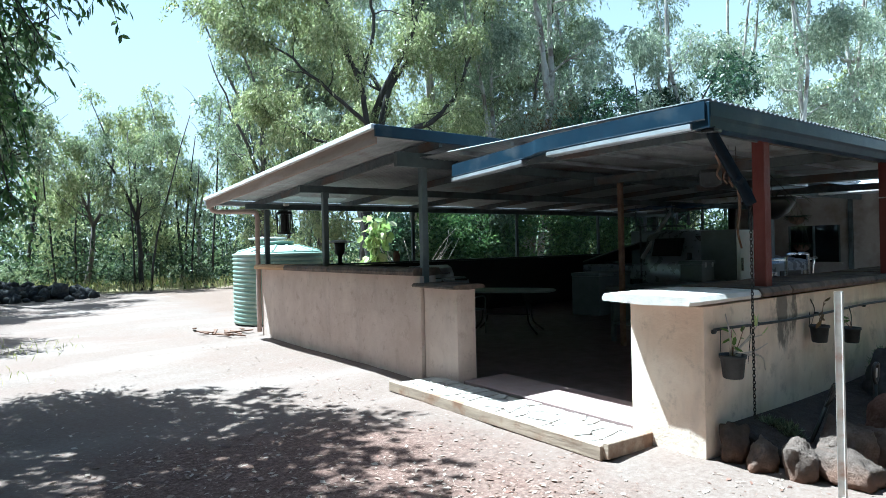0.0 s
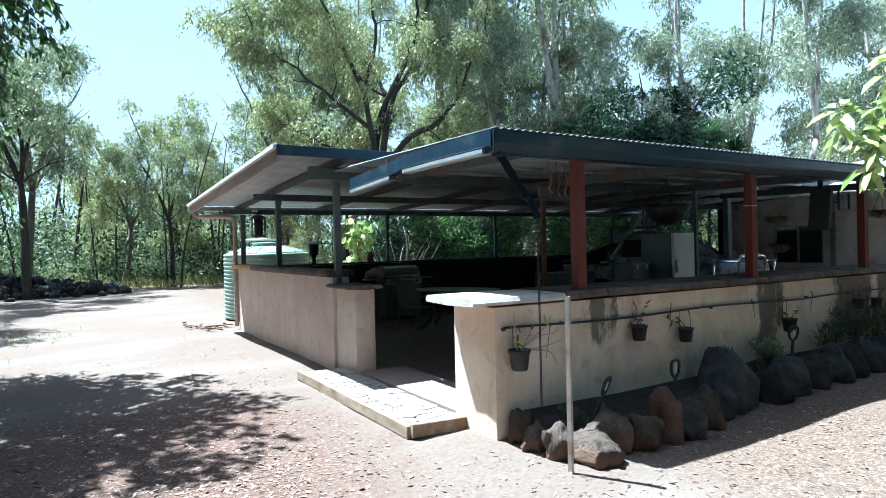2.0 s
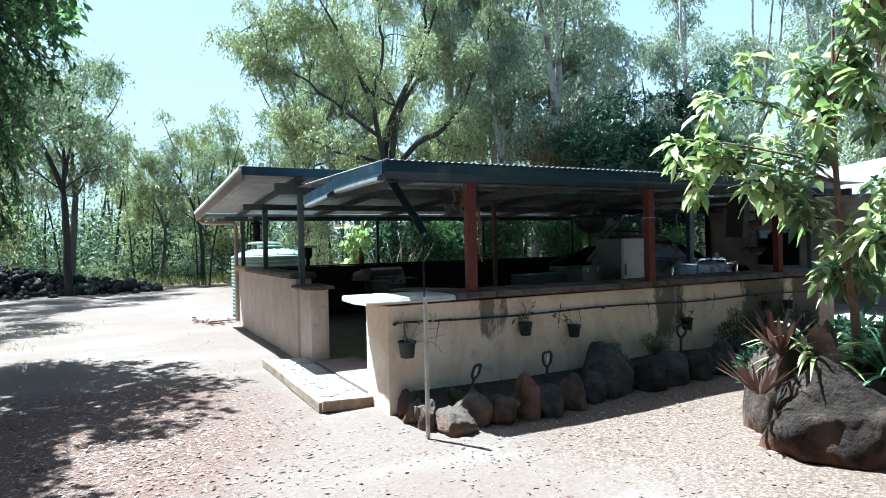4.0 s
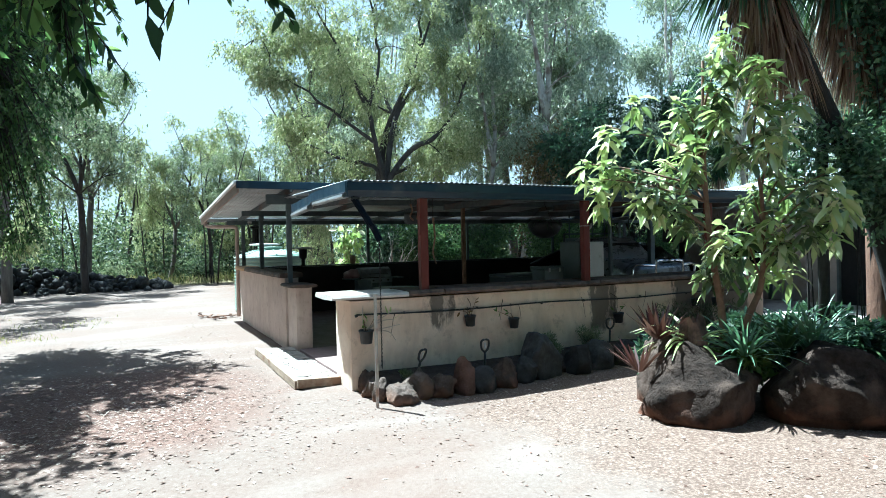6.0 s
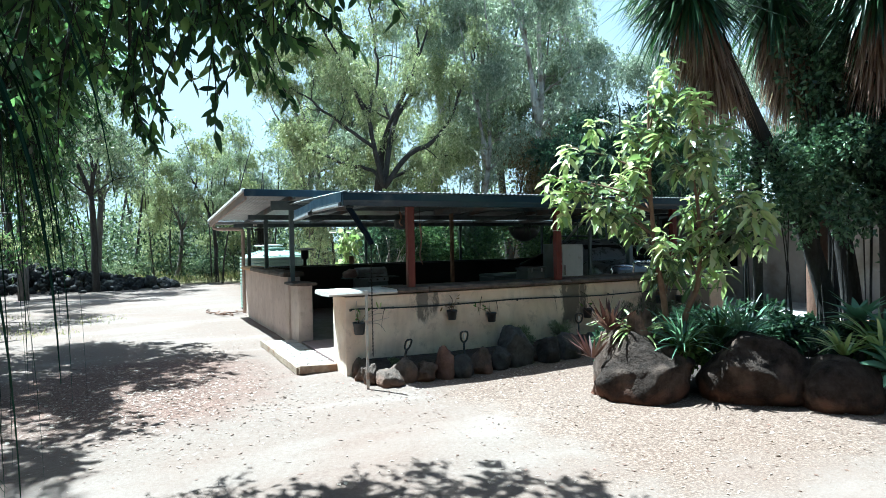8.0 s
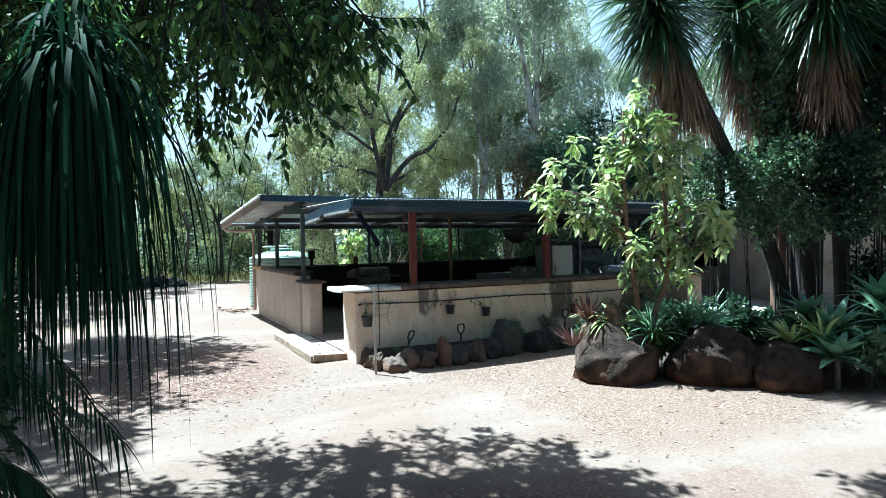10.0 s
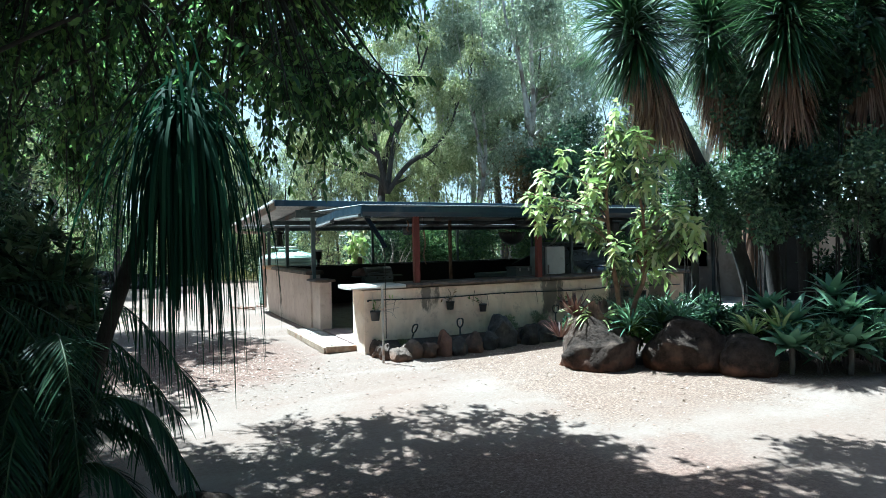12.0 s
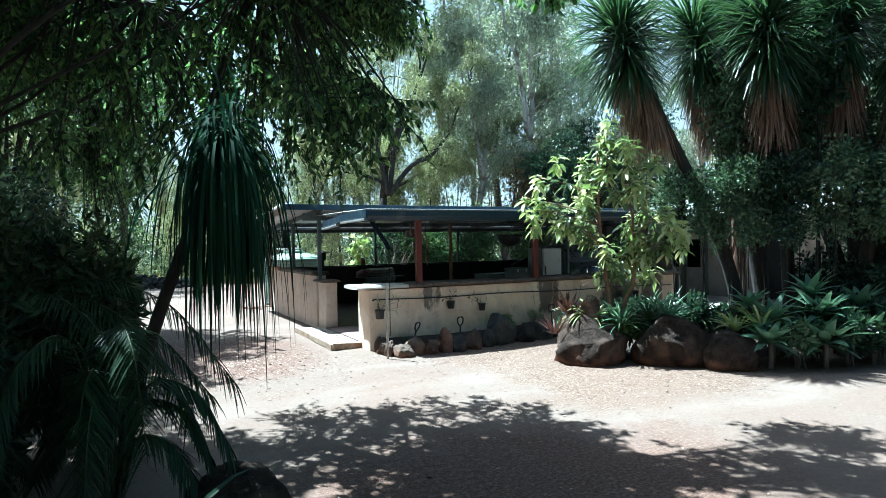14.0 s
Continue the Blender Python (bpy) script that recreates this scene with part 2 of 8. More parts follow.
black_car = surface("black_car", (0.008, 0.008, 0.009), (0.014, 0.014, 0.015), 2, 0.2, 0, 60, 0.02)
chrome = surface("chrome", (0.62, 0.63, 0.64), (0.74, 0.75, 0.76), 6, 0.18, 1.0, 60, 0.02)
rubber = surface("rubber", (0.012, 0.012, 0.012), (0.03, 0.028, 0.026), 9, 0.85, 0, 50, 0.2)
sunlit_pink = surface("sunlit_pink", (0.28, 0.195, 0.18), (0.4, 0.3, 0.28), 4, 0.85, 0, 40, 0.2, stain=(0.3, 0.2, 0.18), stain_scale=2)
canvas = surface("canvas", (0.07, 0.075, 0.07), (0.13, 0.135, 0.125), 5, 0.9, 0, 60, 0.25)
pink_cloth = surface("pink_cloth", (0.3, 0.19, 0.18), (0.46, 0.33, 0.31), 6, 0.9, 0, 40, 0.3)
yellow_wood = surface("yellow_wood", (0.4, 0.24, 0.12), (0.55, 0.36, 0.2), 8, 0.8, 0, 40, 0.3, stretch=(1, 0.2, 1))
house_roof = surface("house_roof", (0.3, 0.32, 0.34), (0.4, 0.42, 0.44), 2, 0.45, 0.2, 60, 0.05)
lava_rock = surface("lava_rock", (0.014, 0.015, 0.016), (0.06, 0.057, 0.055), 8, 0.95, 0, 18, 0.9, stain=(0.13, 0.095, 0.08), stain_scale=2, stain_cut=(0.55, 0.75), vary=0.45)


def glass(name, tint):
    m, nt, b = base_material(name)
    b.inputs["Base Color"].default_value = (*tint, 1)
    b.inputs["Roughness"].default_value = 0.04
    b.inputs["Transmission Weight"].default_value = 0.6
    b.inputs["IOR"].default_value = 1.45
    MATS[name] = m
    return m


dark_glass = glass("dark_glass", (0.03, 0.035, 0.04))


def boulder_material(name, dark, light, dust, red, pitted=0.2):
    m, nt, b = base_material(name)
    w = place(nt)
    c = ramp(nt, noise_node(nt, w, 5, 8, 0.7), [(0.32, dark), (0.68, light)])
    c = mix(nt, ramp(nt, noise_node(nt, w, 2.1, 5, 0.6), [(0.5, (0, 0, 0)), (0.66, (1, 1, 1))]), c, dust)
    # red earth splashed over the foot of the stone
    sep = nt.nodes.new("ShaderNodeSeparateXYZ")
    nt.links.new(place(nt, True), sep.inputs[0])
    h = mathn(nt, "MULTIPLY_ADD", noise_node(nt, w, 4, 4), 0.55)
    h.node.inputs[2].default_value = -0.12
    low = mathn(nt, "MULTIPLY", mathn(nt, "SUBTRACT", h, sep.outputs[2]), 5.0, True)
    c = mix(nt, mathn(nt, "MULTIPLY", low, 0.75), c, red)
    pits = node(nt, "ShaderNodeTexVoronoi", Scale=38.0)
    nt.links.new(w, pits.inputs["Vector"])
    dots = ramp(nt, pits.outputs["Distance"], [(0.06, (0.25, 0.25, 0.25)), (0.2, (1, 1, 1))])
    c = mix(nt, pitted, c, dots, "MULTIPLY")
    nt.links.new(c, b.inputs["Base Color"])
    b.inputs["Roughness"].default_value = 0.95
    b.inputs["Specular IOR Level"].default_value = 0.12
    hh = mix(nt, pitted * 0.4, noise_node(nt, w, 7, 10, 0.72), pits.outputs["Distance"])
    bump(nt, b, hh, 1.0, 0.09)
    MATS[name] = m
    return m


basalt = boulder_material("basalt", (0.014, 0.011, 0.0095), (0.075, 0.055, 0.045), (0.125, 0.09, 0.072), (0.19, 0.09, 0.058))
basalt_pale = boulder_material("basalt_pale", (0.06, 0.046, 0.038), (0.15, 0.11, 0.09), (0.21, 0.155, 0.125), (0.22, 0.11, 0.07), 0.1)
stone_pale = boulder_material("stone_pale", (0.085, 0.065, 0.055), (0.2, 0.155, 0.13), (0.26, 0.205, 0.17), (0.26, 0.14, 0.09))
basalt_red = boulder_material("basalt_red", (0.1, 0.06, 0.048), (0.22, 0.13, 0.105), (0.2, 0.14, 0.12), (0.22, 0.12, 0.09))


def render_wall(name, dark, light, stains):
    """Painted cement render: blotches, fine trowel relief and rust-black runs below the joints of the cap."""
    m, nt, b = base_material(name)
    w = place(nt, True)
    c = ramp(nt, noise_node(nt, w, 2.2, 6, 0.6), [(0.32, dark), (0.68, light)])
    c = mix(nt, ramp(nt, noise_node(nt, w, 7, 5, 0.7), [(0.55, (0, 0, 0)), (0.75, (0.5, 0.5, 0.5))]), c, (0.23, 0.16, 0.125))
    run = ramp(nt, noise_node(nt, w, 2.6, 5, 0.65, (1, 1, 0.3)), [(0.52, (0, 0, 0)), (0.75, (0.45, 0.45, 0.45))])
    c = mix(nt, run, c, (0.3, 0.235, 0.2))
    sep = nt.nodes.new("ShaderNodeSeparateXYZ")
    nt.links.new(w, sep.inputs[0])
    wob = mathn(nt, "MULTIPLY_ADD", noise_node(nt, w, 7, 6, 0.7, (1, 1, 0.4)), 0.5)
    wob.node.inputs[2].default_value = -0.25
    for x0, half, z0 in stains:
        dx = mathn(nt, "ABSOLUTE", mathn(nt, "SUBTRACT", mathn(nt, "ADD", sep.outputs[0], wob), x0))
        a = mathn(nt, "MULTIPLY", mathn(nt, "SUBTRACT", half, dx), 16.0, True)
        z = mathn(nt, "MULTIPLY", mathn(nt, "SUBTRACT", mathn(nt, "ADD", sep.outputs[2], wob), z0), 9.0, True)
        f = mathn(nt, "MULTIPLY", mathn(nt, "MULTIPLY", a, z), 0.8)
        c = mix(nt, f, c, (0.045, 0.045, 0.044))
    nt.links.new(c, b.inputs["Base Color"])
    b.inputs["Roughness"].default_value = 0.9
    bump(nt, b, noise_node(nt, w, 28, 7, 0.7), 0.35, 0.02)
    MATS[name] = m
    return m


# the last two broad stains also carry shade from bed and plants
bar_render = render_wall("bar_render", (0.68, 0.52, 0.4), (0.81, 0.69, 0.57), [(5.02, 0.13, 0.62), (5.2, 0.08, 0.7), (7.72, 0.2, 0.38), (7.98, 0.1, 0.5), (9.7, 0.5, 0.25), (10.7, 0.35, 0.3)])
# same render in a darker tone that carries the west side's shade
shaded_render = render_wall("shaded_render", (0.47, 0.36, 0.3), (0.6, 0.485, 0.415), [])


def ground_material():
    m, nt, b = base_material("dusty_ground")
    w = place(nt, True)
    fine = noise_node(nt, w, 26, 9, 0.75)
    c = ramp(nt, fine, [(0.3, (0.13, 0.093, 0.076)), (0.5, (0.178, 0.138, 0.116)), (0.72, (0.225, 0.184, 0.159))])
    big = ramp(nt, noise_node(nt, w, 0.45, 5, 0.65), [(0.42, (0, 0, 0)), (0.66, (0.395, 0.383, 0.378))])
    c = mix(nt, big, c, (0.17, 0.109, 0.085))
    worn = ramp(nt, noise_node(nt, w, 0.8, 3, 0.5, (0.35, 1.0, 1)), [(0.5, (0, 0, 0)), (0.7, (0.632, 0.612, 0.604))])
    c = mix(nt, worn, c, (0.245, 0.207, 0.183))
    peb = node(nt, "ShaderNodeTexVoronoi", Scale=85.0)
    nt.links.new(w, peb.inputs["Vector"])
    pc = ramp(nt, peb.outputs["Distance"], [(0.12, (0.95, 0.9, 0.86)), (0.45, (0.55, 0.48, 0.44))])
    c = mix(nt, 0.14, c, pc, "MULTIPLY")
    # trodden brown leaf mould in front of the bar and round the garden bed
    sep = nt.nodes.new("ShaderNodeSeparateXYZ")
    nt.links.new(w, sep.inputs[0])
    ragged = mathn(nt, "MULTIPLY_ADD", noise_node(nt, w, 1.1, 6, 0.7), 3.2)
    ragged.node.inputs[2].default_value = -1.6
    bx = mathn(nt, "MULTIPLY", mathn(nt, "SUBTRACT", mathn(nt, "ADD", sep.outputs[0], ragged), 4.3), 1.2, True)
    by = mathn(nt, "MULTIPLY", mathn(nt, "ADD", mathn(nt, "ADD", sep.outputs[1], ragged), 3.3), 1.0, True)
    mould = ramp(nt, noise_node(nt, w, 38, 8, 0.8), [(0.38, (0.047, 0.029, 0.021)), (0.5, (0.134, 0.086, 0.063)), (0.62, (0.316, 0.245, 0.2))])
    c = mix(nt, mathn(nt, "MULTIPLY", mathn(nt, "MULTIPLY", bx, by), 0.75), c, mould)
    # red-brown leaf mould under the shade tree, dark also to deepen its shadow
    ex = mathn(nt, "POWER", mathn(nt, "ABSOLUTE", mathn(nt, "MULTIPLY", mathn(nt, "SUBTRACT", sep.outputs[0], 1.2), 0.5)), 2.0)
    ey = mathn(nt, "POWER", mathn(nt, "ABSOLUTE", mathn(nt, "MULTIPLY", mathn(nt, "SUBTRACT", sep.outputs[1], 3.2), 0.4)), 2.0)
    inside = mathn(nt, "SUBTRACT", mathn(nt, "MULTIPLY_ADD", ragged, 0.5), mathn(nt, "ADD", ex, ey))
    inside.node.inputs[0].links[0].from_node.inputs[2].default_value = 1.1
    # second dark ellipse paints the overhead trees' shade onto the near drive
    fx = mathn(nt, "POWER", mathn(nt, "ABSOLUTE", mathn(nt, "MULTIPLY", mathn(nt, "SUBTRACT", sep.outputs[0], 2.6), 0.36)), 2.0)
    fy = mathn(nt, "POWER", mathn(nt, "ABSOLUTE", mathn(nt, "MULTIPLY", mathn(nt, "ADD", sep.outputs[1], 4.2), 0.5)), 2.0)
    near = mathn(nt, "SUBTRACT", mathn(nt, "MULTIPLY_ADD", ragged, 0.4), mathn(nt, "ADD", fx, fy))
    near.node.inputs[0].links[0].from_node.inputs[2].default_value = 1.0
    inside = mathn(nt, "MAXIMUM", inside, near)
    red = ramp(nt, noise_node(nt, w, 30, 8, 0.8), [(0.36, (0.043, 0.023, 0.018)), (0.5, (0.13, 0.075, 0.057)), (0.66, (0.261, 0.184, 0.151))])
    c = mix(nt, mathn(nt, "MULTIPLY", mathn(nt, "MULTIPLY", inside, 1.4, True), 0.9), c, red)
    # dry grass and soil in the woods beyond the drive
    edge = mathn(nt, "MULTIPLY_ADD", noise_node(nt, w, 0.35, 4), 9.0)
    edge.node.inputs[2].default_value = -4.5
    far = mathn(nt, "MULTIPLY", mathn(nt, "SUBTRACT", mathn(nt, "ADD", sep.outputs[1], edge), 27.0), 0.35, True)
    side = mathn(nt, "MULTIPLY", mathn(nt, "SUBTRACT", mathn(nt, "ADD", sep.outputs[0], edge), 19.0), 0.35, True)
    grass = ramp(nt, noise_node(nt, w, 3.5, 7, 0.7), [(0.35, (0.16, 0.15, 0.06)), (0.65, (0.34, 0.28, 0.15))])
    c = mix(nt, mathn(nt, "MAXIMUM", far, side), c, grass)
    nt.links.new(c, b.inputs["Base Color"])
    b.inputs["Roughness"].default_value = 0.95
    b.inputs["Specular IOR Level"].default_value = 0.2
    hh = mix(nt, 0.2, noise_node(nt, w, 40, 8, 0.8), peb.outputs["Distance"])
    bump(nt, b, hh, 0.45, 0.02)
    MATS["ground"] = m
    return m


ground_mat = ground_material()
soil = surface("soil", (0.02, 0.015, 0.012), (0.06, 0.042, 0.034), 10, 0.95, 0, 30, 0.8)

# ---- building helpers ----


def mesh_arrays(name, verts, faces, material, parent=None, label="", smooth=False):
    """One mesh object from arrays: verts (n,3), faces: a list of (k, m) index arrays of m-gons."""
    me = bpy.data.meshes.new(name)
    verts = np.asarray(verts, dtype=np.float32)
    me.vertices.add(len(verts))
    me.vertices.foreach_set("co", verts.ravel())
    faces = [np.asarray(f, dtype=np.int32) for f in faces if len(f)]
    loops = np.concatenate([f.ravel() for f in faces])
    sizes = np.concatenate([np.full(len(f), f.shape[1], dtype=np.int32) for f in faces])
    starts = np.concatenate(([0], np.cumsum(sizes)[:-1])).astype(np.int32)
    me.loops.add(len(loops))
    me.loops.foreach_set("vertex_index", loops)
    me.polygons.add(len(sizes))
    me.polygons.foreach_set("loop_start", starts)
    if smooth:
        me.polygons.foreach_set("use_smooth", np.ones(len(sizes), dtype=bool))
    me.update(calc_edges=True)
    me.materials.append(material)
    ob = new(name, me)
    if parent:
        ob.parent = parent
    if label:
        ob["label"] = label
    return ob


def part(name, bm, material, parent=None, label="", smooth=False):
    me = bpy.data.meshes.new(name)
    bm.normal_update()
    if smooth:
        for f in bm.faces:
            f.smooth = True
    bm.to_mesh(me)
    bm.free()
    me.materials.append(material)
    ob = new(name, me)
    if parent:
        ob.parent = parent
    if label:
        ob["label"] = label
    return ob


def thing(name, at, label, category, group="", kind=""):
    e = new(name)
    e.empty_display_size = 0.1
    e.matrix_basis = Matrix.Translation(at) if not isinstance(at, Matrix) else at
    return tagged(e, label, category, group, kind)


def box(size, at=(0, 0, 0), bevel=0.0, turn=None, bm=None, segments=1):
    own = bmesh.new()
    bmesh.ops.create_cube(own, size=1.0)
    bmesh.ops.scale(own, vec=size, verts=own.verts)
    if bevel:
        bmesh.ops.bevel(own, geom=list(own.edges), offset=bevel, segments=segments, affect="EDGES", profile=0.6)
    m = Matrix.Translation(at) @ (turn or Matrix())
    bmesh.ops.transform(own, matrix=m, verts=own.verts)
    if bm is None:
        return own
    return join(bm, own)


def join(bm, own):
    me = bpy.data.meshes.new("joined")
    own.to_mesh(me)
    own.free()
    bm.from_mesh(me)
    bpy.data.meshes.remove(me)
    return bm


def lathe(profile, sides=24, at=(0, 0, 0), bm=None, cap=True):
    """A turned body round z from (radius, height) pairs."""
    own = bmesh.new()
    rings = []
    for r, z in profile:
        rings.append([own.verts.new((at[0] + r * math.cos(2 * math.pi * i / sides), at[1] + r * math.sin(2 * math.pi * i / sides), at[2] + z)) for i in range(sides)])
    for a, b in zip(rings, rings[1:]):
        for i in range(sides):
            own.faces.new((a[i], a[(i + 1) % sides], b[(i + 1) % sides], b[i]))
    if cap:
        own.faces.new(rings[0][::-1])
        own.faces.new(rings[-1])
    if bm is None:
        return own
    return join(bm, own)


def tubes(lines, sides=6):
    """Arrays of tapered tubes along polylines: [(points, radii), ...]."""
    verts, quads, caps = [], [], []
    base = 0
    ang = np.arange(sides) * 2 * math.pi / sides
    for pts, radii in lines:
        p = np.asarray(pts, dtype=float)
        n = len(p)
        r = np.broadcast_to(np.asarray(radii, dtype=float), (n,)) if np.ndim(radii) else np.full(n, float(radii))
        d = np.gradient(p, axis=0)
        d /= np.linalg.norm(d, axis=1)[:, None] + 1e-9
        ref = np.array([1.0, 0, 0]) if abs(d[0][0]) < 0.8 else np.array([0, 1.0, 0])
        u = np.cross(d, ref)
        u /= np.linalg.norm(u, axis=1)[:, None] + 1e-9
        v = np.cross(d, u)
        ring = p[:, None, :] + r[:, None, None] * (np.cos(ang)[None, :, None] * u[:, None, :] + np.sin(ang)[None, :, None] * v[:, None, :])
        verts.append(ring.reshape(-1, 3))
        i = np.arange(n - 1)[:, None] * sides
        j = np.arange(sides)[None, :]
        k = (j + 1) % sides
        quads.append(np.stack([base + i + j, base + i + k, base + i + sides + k, base + i + sides + j], axis=-1).reshape(-1, 4))
        caps.append(np.stack([base + np.arange(sides)[::-1], base + (n - 1) * sides + np.arange(sides)]))
        base += n * sides
    return np.concatenate(verts), [np.concatenate(quads), np.concatenate(caps)]


def tube_part(name, lines, material, parent=None, label="", sides=6, smooth=True):
    v, f = tubes(lines, sides)
    return mesh_arrays(name, v, f, material, parent, label, smooth)


def curve_points(points, n=12):
    """A smooth line through points (Catmull-Rom)."""
    p = [np.asarray(q, dtype=float) for q in points]
    p = [2 * p[0] - p[1]] + p + [2 * p[-1] - p[-2]]
    out = []
    for a, b, c, d in zip(p, p[1:], p[2:], p[3:]):
        for k in range(n):
            t = k / n
            out.append(0.5 * (2 * b + (c - a) * t + (2 * a - 5 * b + 4 * c - d) * t * t + (3 * b - 3 * c + d - a) * t ** 3))
    out.append(p[-2])
    return np.array(out)


def unit(a):
    return a / (np.linalg.norm(a, axis=-1, keepdims=True) + 1e-9)


def leaf_arrays(at, along, length, width, rng, fine=False, sag=0.0, level=None):
    """Leaves at points, each along a direction: lozenges, or for near plants six-point blades."""
    n = len(at)
    along = unit(along)
    side = unit(np.cross(along, rng.normal(size=(n, 3)) * (1.0 if level is None else level) + np.array([0, 0, 0.0 if level is None else 1.0])))
    up = np.cross(side, along)
    L = (length * rng.uniform(0.7, 1.2, n))[:, None]
    W = (width * rng.uniform(0.75, 1.15, n))[:, None] * 0.5
    down = np.array([0, 0, -1.0]) * sag
    if not fine:
        v = np.stack([at, at + along * L * 0.45 + side * W + up * W * 0.5, at + along * L + down * L, at + along * L * 0.45 - side * W + up * W * 0.5], axis=1)
        i = np.arange(n)[:, None] * 4
        return v.reshape(-1, 3), [np.concatenate([i + [0, 1, 2], i + [0, 2, 3]])]
    if fine == 2:
        v = np.stack([at, at + along * L * 0.3 + side * W * 0.9 + up * W * 0.3 + down * L * 0.08, at + along * L * 0.3 - side * W * 0.9 - up * W * 0.1 + down * L * 0.08, at + along * L * 0.68 + side * W * 0.75 + up * W * 0.3 + down * L * 0.4, at + along * L * 0.68 - side * W * 0.75 - up * W * 0.1 + down * L * 0.4, at + along * L + down * L], axis=1)
        i = np.arange(n)[:, None] * 6
        return v.reshape(-1, 3), [np.concatenate([i + [0, 1, 2], i + [3, 5, 4]]), i + [1, 3, 4, 2]]
    v = np.stack([
        at,
        at + along * L * 0.3 + side * W * 0.9 + up * W * 0.35 + down * L * 0.08,
        at + along * L * 0.3 - side * W * 0.9 + up * W * 0.35 + down * L * 0.08,
        at + along * L * 0.74 + side * W * 0.85 + up * W * 0.3 + down * L * 0.5,
        at + along * L * 0.74 - side * W * 0.85 + up * W * 0.3 + down * L * 0.5,
        at + along * L + down * L,
        at + along * L * 0.3 + down * L * 0.1,
        at + along * L * 0.74 + down * L * 0.52,
    ], axis=1)
    i = np.arange(n)[:, None] * 8
    tri = np.concatenate([i + [0, 1, 6], i + [0, 6, 2], i + [3, 5, 7], i + [7, 5, 4]])
    quad = np.concatenate([i + [1, 3, 7, 6], i + [6, 7, 4, 2]])
    return v.reshape(-1, 3), [tri, quad]


def leaves(name, at, along, length, width, material, parent, rng, fine=False, sag=0.0, label="", level=None):
    v, f = leaf_arrays(np.asarray(at), np.asarray(along), length, width, rng, fine, sag, level)
    return mesh_arrays(name, v, f, material, parent, label)


def blade_arrays(at, along, length, width, droop, rng, steps=5):
    """Long strap leaves that bend down under their weight."""
    n = len(at)
    along = unit(np.asarray(along, dtype=float))
    L = length * rng.uniform(0.75, 1.15, n)
    side = unit(np.cross(along, np.array([0, 0, 1.0])) + rng.normal(scale=0.12, size=(n, 3)))
    p = np.asarray(at, dtype=float).copy()
    d = along.copy()
    rows = []
    for s in range(steps + 1):
        t = s / steps
        w = width * (0.55 + 0.9 * t if t < 0.35 else 0.9) * (1 - max(0, t - 0.35) / 0.65) ** 0.8 * 0.5 + 0.0012
        rows.append((p - side * w, p + np.array([0, 0, -0.25 * w]), p + side * w))
        d = unit(d + np.array([0, 0, -1.0]) * (np.asarray(droop).reshape(-1, 1) if np.ndim(droop) else droop) / steps)
        p = p + d * (L / steps)[:, None]
    v = np.stack([np.stack(r, axis=1) for r in rows], axis=1)
    k = (steps + 1) * 3
    i = np.arange(n)[:, None] * k
    q = []
    for s in range(steps):
        a = s * 3
        q.append(i + [a, a + 1, a + 4, a + 3])
        q.append(i + [a + 1, a + 2, a + 5, a + 4])
    return v.reshape(-1, 3), [np.concatenate(q)]


def blades(name, at, along, length, width, droop, material, parent, rng, steps=5, label=""):
    v, f = blade_arrays(at, along, length, width, droop, rng, steps)
    return mesh_arrays(name, v, f, material, parent, label)


def limb(rng, start, direction, length, steps, wander, lift):
    """A wandering branch line; lift bends it up (or down, if negative)."""
    p, d = np.array(start, dtype=float), np.array(direction, dtype=float)
    out = [p.copy()]
    for _ in range(steps):
        d = d + rng.normal(scale=wander, size=3) + np.array([0, 0, lift])
        d /= np.linalg.norm(d)
        p = p + d * length / steps
        out.append(p.copy())
    return np.array(out)


